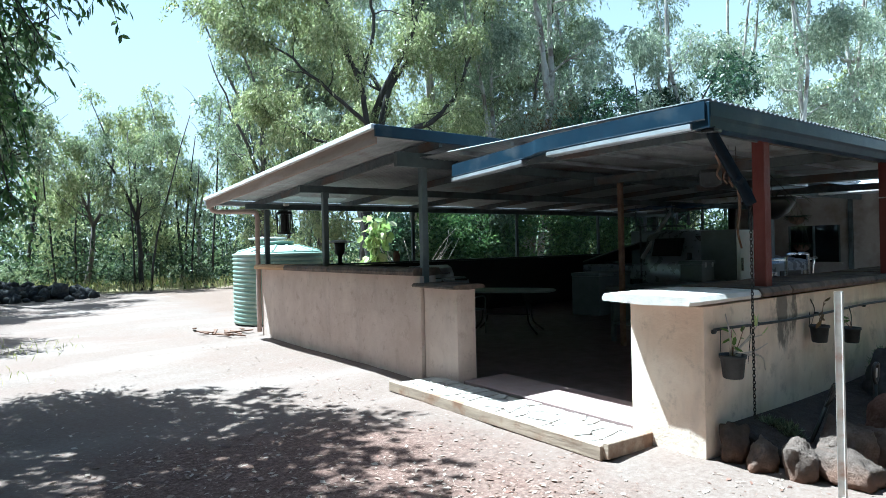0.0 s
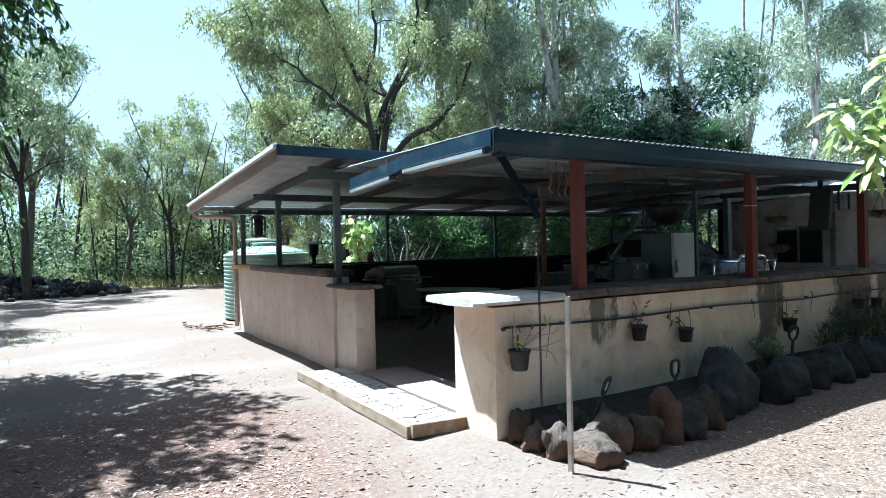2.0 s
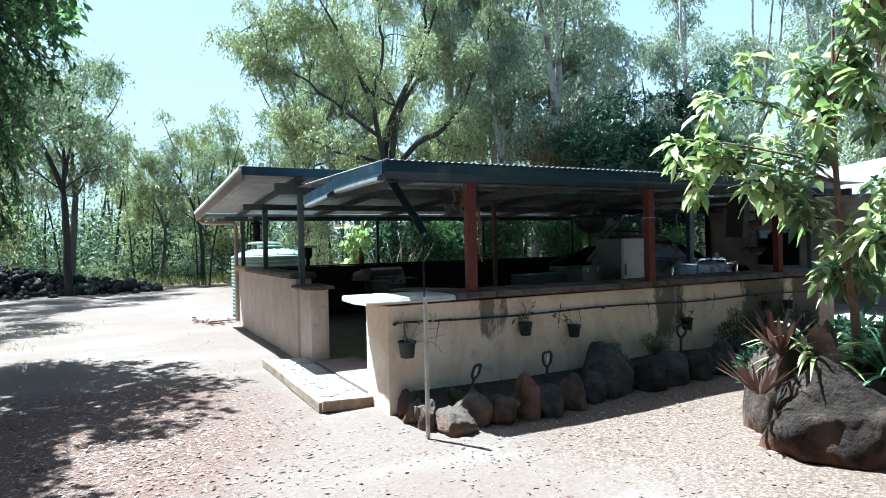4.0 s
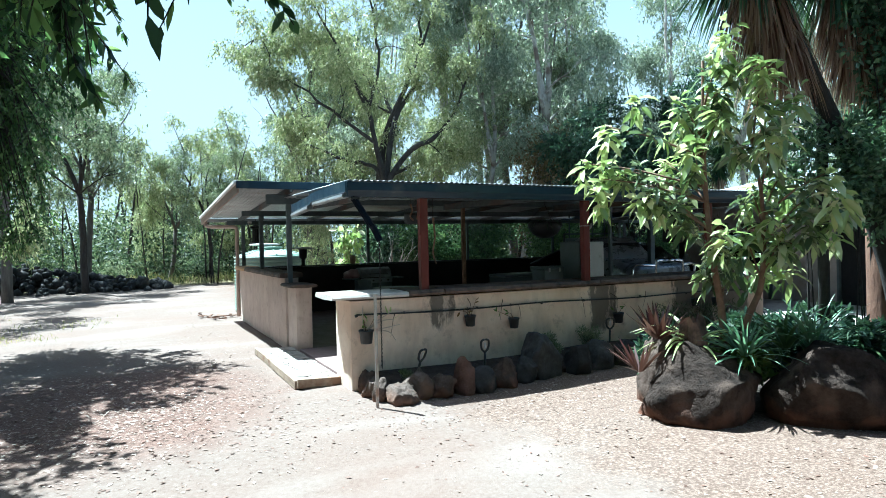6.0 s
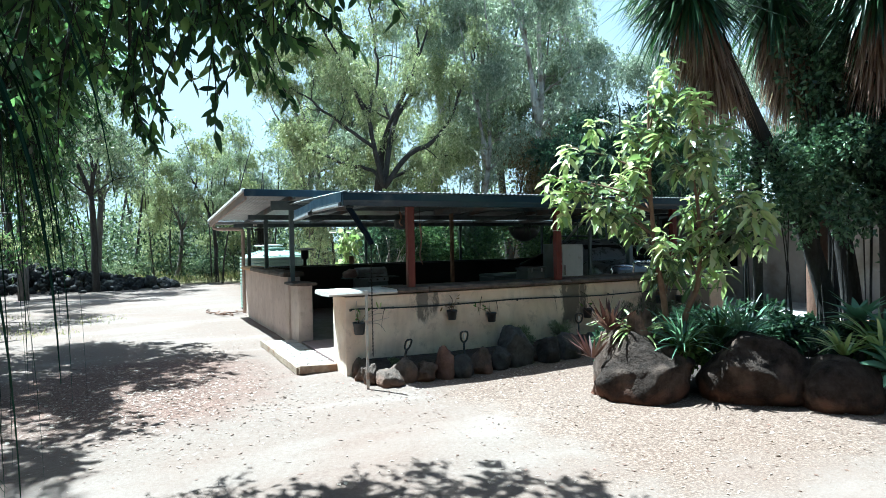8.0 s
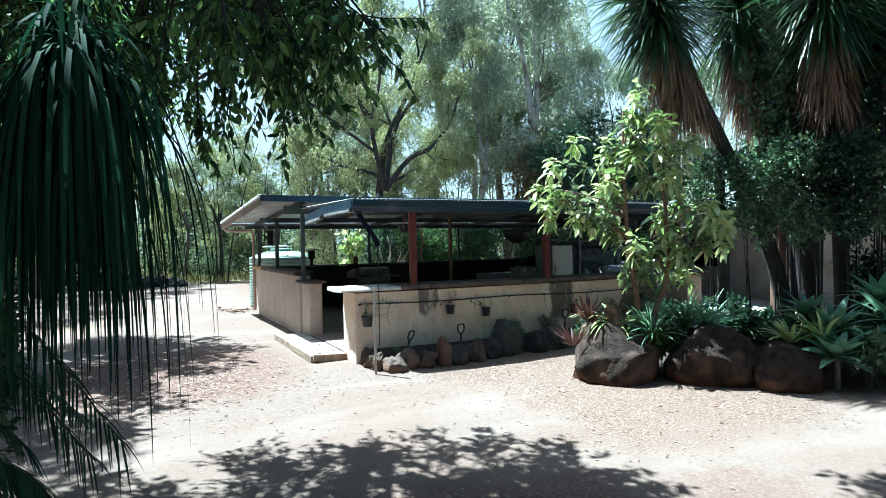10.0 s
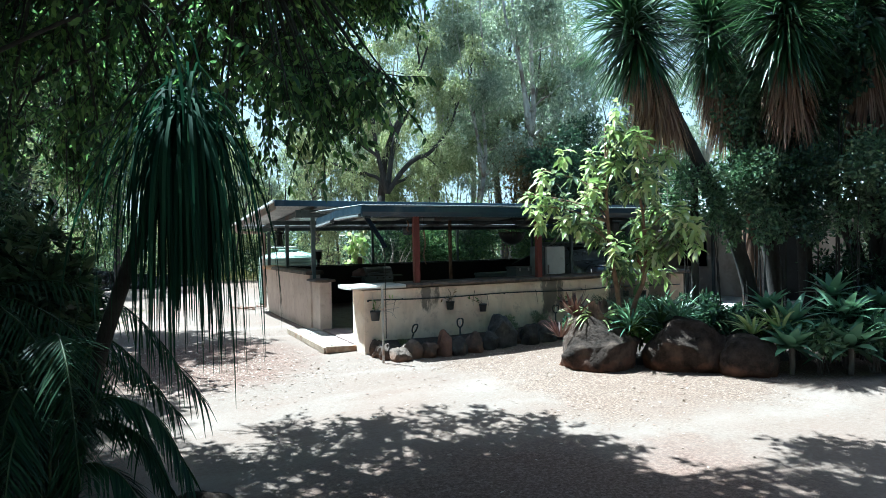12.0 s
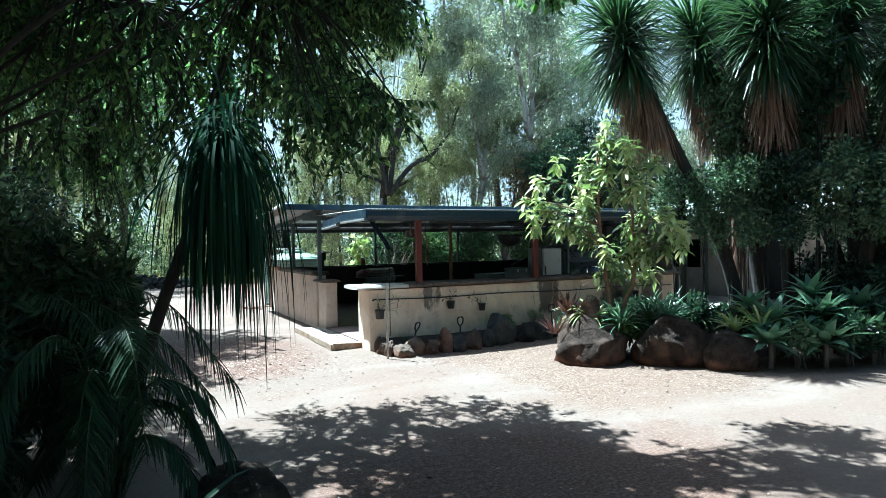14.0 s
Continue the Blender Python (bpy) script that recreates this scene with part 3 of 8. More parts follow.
def make_tree(name, seed, height, spread, bark, leaf, trunk_r=0.16, first=0.35, limbs=9, clumps=90, per=80, leaf_len=0.2, leaf_wid=0.045, hang=0.7, blob=0.42, fine=False, label="", category="tree", rise=0.55, stems=1, sides=6):
    """A tree of wandering limbs with its leaves in loose hanging clumps."""
    rng = np.random.default_rng(seed)
    lines, tips = [], []
    for s in range(stems):
        tilt = rng.normal(scale=0.07 if stems == 1 else 0.2, size=3)
        trunk = limb(rng, (0, 0, -0.15), (tilt[0], tilt[1], 1), height * rng.uniform(0.78, 0.86), 12, 0.055, 0.06)
        lines.append((trunk, np.linspace(trunk_r, trunk_r * 0.22, 13) * (1 + 0.35 * np.exp(-np.arange(13) * 1.2))))
        tips += list(trunk[-3:])
        for i in range(limbs):
            f = first + (1 - first) * (i + rng.uniform(0, 0.8)) / limbs
            k = f * 12
            j = min(int(k), 11)
            at = trunk[j] + (trunk[j + 1] - trunk[j]) * (k - j)
            az = i * 2.4 + rng.uniform(-0.5, 0.5)
            long = spread * (1.15 - 0.65 * (f - first) / (1 - first)) * rng.uniform(0.75, 1.2)
            d = np.array([math.cos(az), math.sin(az), rise * rng.uniform(0.6, 1.5)])
            ln = limb(rng, at, d / np.linalg.norm(d), long, 8, 0.17, 0.07)
            r0 = trunk_r * 0.5 * (1.1 - 0.6 * f)
            lines.append((ln, np.linspace(r0, r0 * 0.2, 9)))
            tips += list(ln[5:])
            for b in range(4):
                q = ln[rng.integers(3, 8)]
                e = d * 0.5 + rng.normal(scale=0.6, size=3) + np.array([0, 0, 0.2])
                sub = limb(rng, q, e / np.linalg.norm(e), long * rng.uniform(0.25, 0.5), 5, 0.25, -0.02)
                lines.append((sub, np.linspace(r0 * 0.4, r0 * 0.1, 6)))
                tips += list(sub[1:])
    tips = np.array(tips)
    tree = thing(name, (0, 0, 0), label, category)
    tube_part("trunk", lines, bark, tree, sides=sides)
    pick = tips[rng.integers(0, len(tips), clumps)] + rng.normal(scale=0.25, size=(clumps, 3))
    size = rng.uniform(0.5, 1.3, clumps) * blob
    n = np.maximum(8, (per * (size / blob) ** 1.5 * rng.uniform(0.5, 1.3, clumps)).astype(int))
    idx = np.repeat(np.arange(clumps), n)
    off = rng.normal(size=(len(idx), 3)) * np.array([1, 1, 1.1])
    at = pick[idx] + off * size[idx][:, None]
    along = rng.normal(size=(len(idx), 3)) * (1 - hang * 0.6) + np.array([0, 0, -1.0]) * hang * 1.6
    leaves("crown", at, along, leaf_len, leaf_wid, leaf, tree, rng, fine)
    return tree


def sliver_leaves(at, along, length, width, rng):
    """Narrow far leaves, one sliver each."""
    n = len(at)
    along = unit(along)
    side = unit(np.cross(along, rng.normal(size=(n, 3))))
    L = (length * rng.uniform(0.65, 1.25, n))[:, None]
    W = (width * rng.uniform(0.7, 1.2, n))[:, None]
    v = np.stack([at - side * W * 0.45, at + along * L * 0.3 + side * W * 0.55, at + along * L], axis=1)
    return v.reshape(-1, 3), [np.arange(n * 3).reshape(-1, 3)]


def make_gum(name, seed, height, spread, bark, leaf, trunk_r=0.16, fork=0.4, leaders=3, arms=5, clumps=75, strands=13, per=15, clump=0.36, hang=0.55, leaf_len=0.13, leaf_wid=0.036, label="", lean=0.3, sides=5, low=0.0, bend=0.5, boughs=()):
    """A gum tree: a trunk that forks into rising leaders, crooked arms, and separate clumps of hanging leafy strands at their ends."""
    rng = np.random.default_rng(seed)
    lines, tips = [], []
    tilt = rng.normal(scale=0.08, size=2)
    trunk = limb(rng, (0, 0, -0.15), (tilt[0], tilt[1], 1), height * fork + 0.15, 6, 0.06, 0.03)
    lines.append((trunk, np.linspace(trunk_r * 1.15, trunk_r * 0.8, 7)))
    for k in range(leaders):
        az = 2 * math.pi * k / leaders + rng.uniform(-0.5, 0.5)
        d = np.array([math.cos(az) * lean, math.sin(az) * lean, 1.0])
        rise = height * (1 - fork) * (1.0 if k == 0 else rng.uniform(0.72, 0.95))
        lead = limb(rng, trunk[-1], d / np.linalg.norm(d), rise, 10, 0.12, 0.02)
        r0 = trunk_r * (0.72 if k == 0 else 0.6)
        lines.append((lead, np.linspace(r0, r0 * 0.15, 11)))
        tips += [lead[-1], lead[-2]]
        for i in range(arms):
            f = (i + rng.uniform(0.1, 0.9)) / arms
            j = int(f * 9)
            q = lead[j]
            a2 = az + rng.normal(scale=1.1) if leaders > 1 else i * 2.4 + rng.uniform(-0.4, 0.4)
            long = spread * (1.1 - 0.6 * f) * rng.uniform(0.6, 1.15)
            e = np.array([math.cos(a2), math.sin(a2), bend * rng.uniform(0.3, 1.6)])
            arm = limb(rng, q, e / np.linalg.norm(e), long, 7, 0.2, 0.05)
            ra = max(0.014, r0 * (1 - 0.8 * f) * 0.5)
            lines.append((arm, np.linspace(ra, ra * 0.25, 8)))
            tips += [arm[-1], arm[-3]]
            for b in range(3):
                w = arm[rng.integers(2, 7)]
                g = e * 0.5 + rng.normal(scale=0.65, size=3) + np.array([0, 0, 0.25])
                twig = limb(rng, w, g / np.linalg.norm(g), long * rng.uniform(0.25, 0.55), 4, 0.25, 0.02)
                lines.append((twig, np.linspace(ra * 0.4, 0.006, 5)))
                tips += [twig[-1], twig[-1], twig[-2]]
    for r0, *points in boughs:
        bough = curve_points([np.array(p, dtype=float) for p in points], 5)
        bough = bough + rng.normal(scale=0.06, size=bough.shape) * np.linspace(0, 1, len(bough))[:, None]
        lines.append((bough, np.linspace(r0, 0.018, len(bough))))
        tips += [bough[-1], bough[-1], bough[-3]]
        for j in range(len(bough) // 3, len(bough), 2):
            e = unit(bough[j] - bough[j - 1]) * 0.7 + rng.normal(scale=0.75, size=3)
            long = rng.uniform(0.7, 2.0)
            arm = limb(rng, bough[j], e / np.linalg.norm(e), long, 6, 0.25, 0.05)
            lines.append((arm, np.linspace(0.024, 0.008, 7)))
            tips += [arm[-1], arm[-2], arm[-4]]
            for b in range(2):
                g = e * 0.5 + rng.normal(scale=0.7, size=3)
                twig = limb(rng, arm[rng.integers(2, 6)], g / np.linalg.norm(g), long * rng.uniform(0.3, 0.6), 4, 0.25, 0.02)
                lines.append((twig, np.linspace(0.011, 0.005, 5)))
                tips += [twig[-1], twig[-2]]
    for k in range(int(low)):
        az = rng.uniform(0, 2 * math.pi)
        q = trunk[rng.integers(2, 6)]
        tips.append(q + np.array([math.cos(az), math.sin(az), 0.3]) * rng.uniform(0.2, 0.8))
    tips = np.array(tips)
    tree = thing(name, (0, 0, 0), label, "tree")
    tube_part("trunk", lines, bark, tree, sides=sides)
    pick = tips[rng.permutation(len(tips))[:clumps]] if len(tips) >= clumps else tips[rng.integers(0, len(tips), clumps)]
    pick = pick + rng.normal(scale=0.14, size=pick.shape)
    n = len(pick)
    size = rng.uniform(0.55, 1.35, n) * clump
    ci = np.repeat(np.arange(n), np.maximum(4, (strands * (size / clump) ** 1.6).astype(int)))
    out = unit(rng.normal(size=(len(ci), 3)) + np.array([0, 0, 0.25]))
    root = pick[ci] + out * size[ci][:, None] * (rng.uniform(0.1, 1.0, len(ci)) ** 0.5)[:, None] * np.array([1.0, 1.0, 0.75])
    way = unit(out * 0.55 + rng.normal(scale=0.3, size=out.shape) + np.array([0, 0, -hang * 1.4]))
    long = rng.uniform(0.25, 0.75, len(ci)) * (0.5 + clump)
    si = np.repeat(np.arange(len(ci)), per)
    u = rng.uniform(0, 1, len(si))
    at = root[si] + way[si] * (u * long[si])[:, None] + np.array([0, 0, -1.0]) * (u * u * long[si] * hang * 0.6)[:, None] + rng.normal(scale=0.035, size=(len(si), 3))
    along = way[si] * 0.5 + rng.normal(scale=0.5, size=(len(si), 3)) + np.array([0, 0, -1.0]) * hang
    v, f = sliver_leaves(at, along, leaf_len, leaf_wid, rng)
    mesh_arrays("crown", v, f, leaf, tree)
    return tree


def make_bush(name, at, seed, size, leaf, label, count=2500, leaf_len=0.12, leaf_wid=0.05, bark=None, lumps=14, hang=0.2, fine=False, category="shrub", stems=None):
    """A shrub: stems from one foot, and leaves in uneven lumps."""
    rng = np.random.default_rng(seed)
    b = thing(name, at, label, category)
    sx, sy, sz = size
    c = rng.uniform(-1, 1, size=(lumps, 3)) * np.array([sx, sy, sz * 0.42]) * 0.62 + np.array([0, 0, sz * 0.55])
    lines = [(curve_points([(rng.normal() * 0.06, rng.normal() * 0.06, -0.1 - at[2]), (q[0] * 0.35, q[1] * 0.35, q[2] * 0.5), q], 5), np.linspace(0.02, 0.004, 11) * (0.35 + sz * 0.1)) for q in c[:stems]]
    tube_part("branching_stem", lines, bark or grey_bark, b, sides=5)
    idx = rng.integers(0, lumps, count)
    spread = np.array([sx, sy, sz * 0.5]) * rng.uniform(0.2, 0.42, lumps)[:, None]
    v = unit(rng.normal(size=(count, 3))) * (rng.uniform(0.25, 1.0, count) ** 0.5)[:, None]
    p = c[idx] + v * spread[idx]
    p[:, 2] = np.maximum(p[:, 2], 0.04)
    along = v + rng.normal(scale=0.6, size=(count, 3)) + np.array([0, 0, -hang])
    leaves("foliage", p, along, leaf_len, leaf_wid, leaf, b, rng, fine)
    return b


def make_rock(name, at, size, seed, material, label, turn=0.0, detail=4, rough=0.16, cut=(0.56, 0.86), round_=0.8, group="", category="boulder"):
    """A worn boulder: facets knocked off a lumpy ball, sunk a little into the ground."""
    rng = np.random.default_rng(seed)
    bm = bmesh.new()
    bmesh.ops.create_icosphere(bm, subdivisions=detail, radius=1.0)
    cuts = [(Vector(unit(rng.normal(size=3))), rng.uniform(*cut)) for _ in range(22)]
    shift = Vector(rng.uniform(-50, 50, 3))
    for v in bm.verts:
        p = Vector([math.copysign(abs(q) ** round_, q) for q in v.co]) * 0.94
        for nrm, d in cuts:
            over = p.dot(nrm) - d
            if over > 0:
                p -= nrm * over * 0.94
        s = p * 1.6 + shift
        k = noise.noise(s) * rough * 0.8 + noise.noise(s * 2.7) * rough * 0.4 + (0.35 - abs(noise.noise(s * 4.5))) * rough * 0.35 + noise.noise(s * 11.0) * rough * 0.16
        p *= 1 + k
        v.co = Vector((p.x * size[0], p.y * size[1], (p.z * 0.72 + 0.21) * size[2]))
    ob = part(name, bm, material, smooth=True)
    ob.matrix_basis = pose(at[0], at[1], at[2], 0, 0, turn)
    return tagged(ob, label, category, group)

# ---- ground ----


def spaced(lo, hi, a, b, step, grow):
    inner = list(np.arange(a, b + 1e-6, step))
    left, s, x = [], step, a
    while x > lo:
        s *= grow
        x -= s
        left.append(x)
    right, s, x = [], step, b
    while x < hi:
        s *= grow
        x += s
        right.append(x)
    return np.array(left[::-1] + inner + right)


def build_ground():
    xs = spaced(-700, 700, -4, 12, 0.16, 1.12)
    ys = spaced(-700, 700, -8, 16, 0.16, 1.12)
    X, Y = np.meshgrid(xs, ys)
    Z = np.zeros_like(X)
    for j in range(X.shape[0]):
        for i in range(X.shape[1]):
            x, y = X[j, i], Y[j, i]
            if -8 < x < 30 and -14 < y < 40:
                Z[j, i] = 0.03 * noise.noise((x * 0.6, y * 0.6, 3)) + 0.012 * noise.noise((x * 3.1, y * 3.1, 7))
    Z -= 0.012
    nx, ny = len(xs), len(ys)
    i = (np.arange(ny - 1)[:, None] * nx + np.arange(nx - 1)[None, :]).ravel()
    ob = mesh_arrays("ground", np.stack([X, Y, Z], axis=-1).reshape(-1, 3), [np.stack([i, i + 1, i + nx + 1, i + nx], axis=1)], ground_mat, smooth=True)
    tagged(ob, "dusty pale pink gravel drive with scattered dry leaves", "ground", kind="structure")


build_ground()


def structure(ob, label, category):
    return tagged(ob, label, category, kind="structure")


# ---- open kitchen pavilion: walls ----
def wall_slab(bm, length, width, thick, seed, along_x=True, at=(0, 0, 0)):
    """A rough sawn cap slab with chipped edges."""
    own = bmesh.new()
    n = max(6, int(length / 0.09))
    rows = []
    for s in range(n + 1):
        x = -length / 2 + length * s / n
        e0 = 0.02 * noise.noise((x * 6 + seed * 9, 1, 0)) + 0.012 * noise.noise((x * 19, seed, 0))
        e1 = 0.02 * noise.noise((x * 6 + seed * 9, 5, 0)) + 0.012 * noise.noise((x * 19, seed + 4, 0))
        top = 0.006 * noise.noise((x * 4, seed, 2))
        end = 0.012 if s in (0, n) else 0.0
        a, b = -width / 2 + e0 + end, width / 2 + e1 - end
        rows.append([(x, a, -thick / 2 + 0.012), (x, a - 0.008, 0.0), (x, a + 0.016, thick / 2 - 0.006 + top), (x, 0, thick / 2 + top), (x, b - 0.016, thick / 2 - 0.006 + top), (x, b + 0.008, 0), (x, b, -thick / 2 + 0.012), (x, 0, -thick / 2)])
    vs = [[own.verts.new(p if along_x else (-p[1], p[0], p[2])) for p in r] for r in rows]
    for a, b in zip(vs, vs[1:]):
        for k in range(8):
            own.faces.new((a[k], a[(k + 1) % 8], b[(k + 1) % 8], b[k]))
    own.faces.new(vs[0][::-1])
    own.faces.new(vs[-1])
    bmesh.ops.recalc_face_normals(own, faces=own.faces)
    bmesh.ops.translate(own, vec=at, verts=own.verts)
    return join(bm, own) if bm else own


def worn_wall(name, x0, x1, y0, y1, z1, material, label):
    """A rendered masonry wall with slightly uneven faces and rounded corners."""
    bm = box((x1 - x0, y1 - y0, z1 + 0.1), ((x0 + x1) / 2, (y0 + y1) / 2, z1 / 2 - 0.05))
    long_x = (x1 - x0) > (y1 - y0)
    n = int(max(x1 - x0, y1 - y0) / 0.12)
    for axis, lo, hi, cnt in ((0, x0, x1, n if long_x else 5), (1, y0, y1, 5 if long_x else n), (2, 0, z1, 9)):
        for k in range(1, cnt):
            co, no = [0, 0, 0], [0, 0, 0]
            co[axis], no[axis] = lo + (hi - lo) * k / cnt, 1
            bmesh.ops.bisect_plane(bm, geom=list(bm.verts) + list(bm.edges) + list(bm.faces), plane_co=co, plane_no=no)
    for v in bm.verts:
        p = v.co
        w = 0.006 * noise.noise(p * 1.3) + 0.003 * noise.noise(p * 5)
        corner = sum(abs(c - lo) < 1e-4 or abs(c - hi) < 1e-4 for c, lo, hi in ((p.x, x0, x1), (p.y, y0, y1)))
        c = Vector(((x0 + x1) / 2 - p.x, (y0 + y1) / 2 - p.y, 0))
        if corner == 2:
            v.co += Vector((math.copysign(0.012, c.x), math.copysign(0.012, c.y), 0))
        elif abs(p.x - x0) < 1e-4 or abs(p.x - x1) < 1e-4:
            v.co.x += w
        elif abs(p.y - y0) < 1e-4 or abs(p.y - y1) < 1e-4:
            v.co.y += w
    return structure(part(name, bm, material), label, "wall")


WALL_TOP = 1.08
worn_wall("wall_south", 3.85, 11.45, 2.38, 3.02, WALL_TOP, bar_render, "cream rendered masonry bar wall with dark rust runs")
worn_wall("wall_west", 3.83, 4.08, 5.92, 11.2, 1.215, shaded_render, "dusty pink rendered side wall, shade put into its tone")
worn_wall("wall_pillar", 3.86, 4.14, 5.26, 5.905, WALL_TOP, shaded_render, "short pale rendered pillar beside the entrance")
# the shelter's deep shade is put into this wall's near-black colour
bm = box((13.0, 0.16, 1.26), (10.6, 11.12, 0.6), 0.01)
structure(part("wall_north", bm, near_black), "low back wall, near-black for the shade under the roof", "wall")
bm = box((13.0, 0.24, 0.035), (10.6, 11.12, 1.255), 0.006)
structure(part("trim", bm, black_plastic), "dark flat capping board on the back wall", "trim")
bm = box((8.2, 8.8, 0.16), (8.15, 7.15, -0.02), 0.005)
structure(part("floor", bm, floor_red), "worn dark maroon painted concrete floor", "floor")
bm = box((6.2, 9.4, 0.12), (15.4, 6.6, -0.02), 0.005)
structure(part("pavement", bm, concrete), "pale concrete apron in front of the house", "pavement")

# added strip, coloured pale where sun falls on the floor edge
bm = box((0.6, 2.2, 0.08), (4.2, 4.12, 0.05), 0.006)
structure(part("sunlit_floor_strip", bm, sunlit_pink), "added pale pink strip painted as the sunlit floor edge", "threshold")

# cap slabs on the walls, each lying on its own
# the first slab is the same stone, coloured pale for the sun on it
caps = [(3.62, 4.62, 0.76, sunlit_slab, "thick live-edge slab on the bar end, painted pale as sunlit"), (4.63, 5.12, 0.72, slab_stone, ""), (5.13, 7.72, 0.72, slab_stone, ""), (7.74, 10.32, 0.74, slab_stone, ""), (10.34, 11.6, 0.74, slab_stone, "")]
for k, (a, b, w, m, lab) in enumerate(caps):
    ob = part("cap_slab", wall_slab(None, b - a, w, 0.085 if k else 0.075, k + 3), m)
    ob.matrix_basis = pose((a + b) / 2, 2.7 + (0.02 if k == 0 else 0), WALL_TOP + 0.05 + 0.004 * (k % 2), 0, 0.25 * (-1) ** k, 0.4 * (-1) ** k)
    tagged(ob, lab or "rough brown stone cap slab on the bar wall", "cap slab", "cap slabs on the bar wall")
for k, (a, b, m) in enumerate([(5.95, 8.2, slab_stone), (8.22, 9.9, slab_stone), (9.92, 11.3, yellow_wood)]):
    ob = part("cap_board", wall_slab(None, b - a, 0.42, 0.1, k + 20, False), m)
    ob.matrix_basis = pose(3.95, (a + b) / 2, 1.215 + 0.048, 0, 0, 0.5 * (-1) ** k)
    tagged(ob, "weathered split timber capping on the side wall", "cap board", "cap boards on the side wall")
ob = part("cap_slab", wall_slab(None, 0.82, 0.46, 0.06, 31, False), slab_stone)
ob.matrix_basis = pose(3.99, 5.6, WALL_TOP + 0.03)
tagged(ob, "red-brown stone slab capping the entrance pillar", "cap slab")


# ---- flagstone step ----
def build_step():
    rng = np.random.default_rng(5)
    step = thing("entrance_step", (3.32, 2.88, 0), "pale flagstone entrance step edged with timber boards", "step")
    part("bed", box((0.56, 2.9, 0.07), (0.27, 1.4, 0.03)), joint_sand, step)
    part("edge_board", box((0.05, 2.9, 0.11), (-0.025, 1.42, 0.045), 0.006), board_wood, step, "bleached timber edge board")
    part("edge_board", box((0.62, 0.055, 0.115), (0.29, -0.04, 0.047), 0.006, pose(0, 0, 0, 0, 3, 2)), board_wood, step, "split timber end board")
    nx, ny = 4, 20
    grid = {}
    for i in range(nx + 1):
        for j in range(ny + 1):
            jx = 0 if i in (0, nx) else rng.uniform(-0.045, 0.045)
            jy = 0 if j in (0, ny) else rng.uniform(-0.05, 0.05)
            grid[i, j] = Vector((0.005 + 0.54 * i / nx + jx, 2.8 * j / ny + jy, 0))
    cells = {}
    for i in range(nx):
        for j in range(ny):
            cells[i, j] = [grid[i, j], grid[i + 1, j], grid[i + 1, j + 1], grid[i, j + 1]]
    for i, j in list(cells):
        # some stones are twice as wide
        if (i, j) in cells and (i + 1, j) in cells and rng.uniform() < 0.4:
            cells[i, j] = [grid[i, j], grid[i + 1, j], grid[i + 2, j], grid[i + 2, j + 1], grid[i + 1, j + 1], grid[i, j + 1]]
            del cells[i + 1, j]
    for ring in cells.values():
        own = bmesh.new()
        c = sum(ring, Vector()) / len(ring)
        t = 0.07 + rng.uniform(0.002, 0.014)
        rim = []
        for p, q in zip(ring, ring[1:] + ring[:1]):
            for f in (0.12, 0.5, 0.88):
                m = p.lerp(q, f)
                d = c - m
                rim.append(m + d.normalized() * (0.002 + rng.uniform(0, 0.006)))
        top = [own.verts.new((p.x - c.x, p.y - c.y, t + rng.uniform(-0.003, 0.003))) for p in rim]
        bot = [own.verts.new((p.x - c.x, p.y - c.y, 0.055)) for p in rim]
        own.faces.new(top)
        n = len(top)
        for k in range(n):
            own.faces.new((bot[k], bot[(k + 1) % n], top[(k + 1) % n], top[k]))
        ob = part("flagstone", own, flag_stone, step)
        ob.location = (c.x, c.y, 0)


# ---- roofs ----
def corrugated(x0, x1, y0, y1, z0, z1, pitch=0.076, amp=0.009, thick=0.004):
    """Corrugated sheet; the waves run along y, the sheet rises from z0 at y0 to z1 at y1."""
    n = int((x1 - x0) / pitch * 6)
    xs = np.linspace(x0, x1, n + 1)
    wave = amp * np.sin((xs - x0) / pitch * 2 * math.pi)
    v, q = [], []
    for off in (thick, 0.0):
        for y, z in ((y0, z0), (y1, z1)):
            v.append(np.stack([xs, np.full_like(xs, y), z + wave + off], axis=1))
    m = n + 1
    i = np.arange(n)
    q.append(np.stack([i, i + 1, m + i + 1, m + i], axis=1))
    q.append(np.stack([2 * m + i, 3 * m + i, 3 * m + i + 1, 2 * m + i + 1], axis=1))
    q.append(np.stack([i, 2 * m + i, 2 * m + i + 1, i + 1], axis=1))
    q.append(np.stack([m + i, m + i + 1, 3 * m + i + 1, 3 * m + i], axis=1))
    return np.concatenate(v), [np.concatenate(q)]


def extrude_profile(profile, length, closed=True):
    """A bar along x with the given (y, z) outline."""
    bm = bmesh.new()
    a = [bm.verts.new((0, y, z)) for y, z in profile]
    b = [bm.verts.new((length, y, z)) for y, z in profile]
    n = len(profile)
    for k in range(n if closed else n - 1):
        bm.faces.new((a[k], b[k], b[(k + 1) % n], a[(k + 1) % n]))
    if closed:
        bm.faces.new(a[::-1])
        bm.faces.new(b)
    bmesh.ops.recalc_face_normals(bm, faces=bm.faces)
    return bm


R1 = (3.83, 12.2, 2.34, 5.9, 2.5, 2.56)   # south roof: x0 x1 y0 y1 z0 z1
R2 = (3.0, 17.2, 5.5, 11.7, 2.82, 2.54)   # north roof, falling to the back


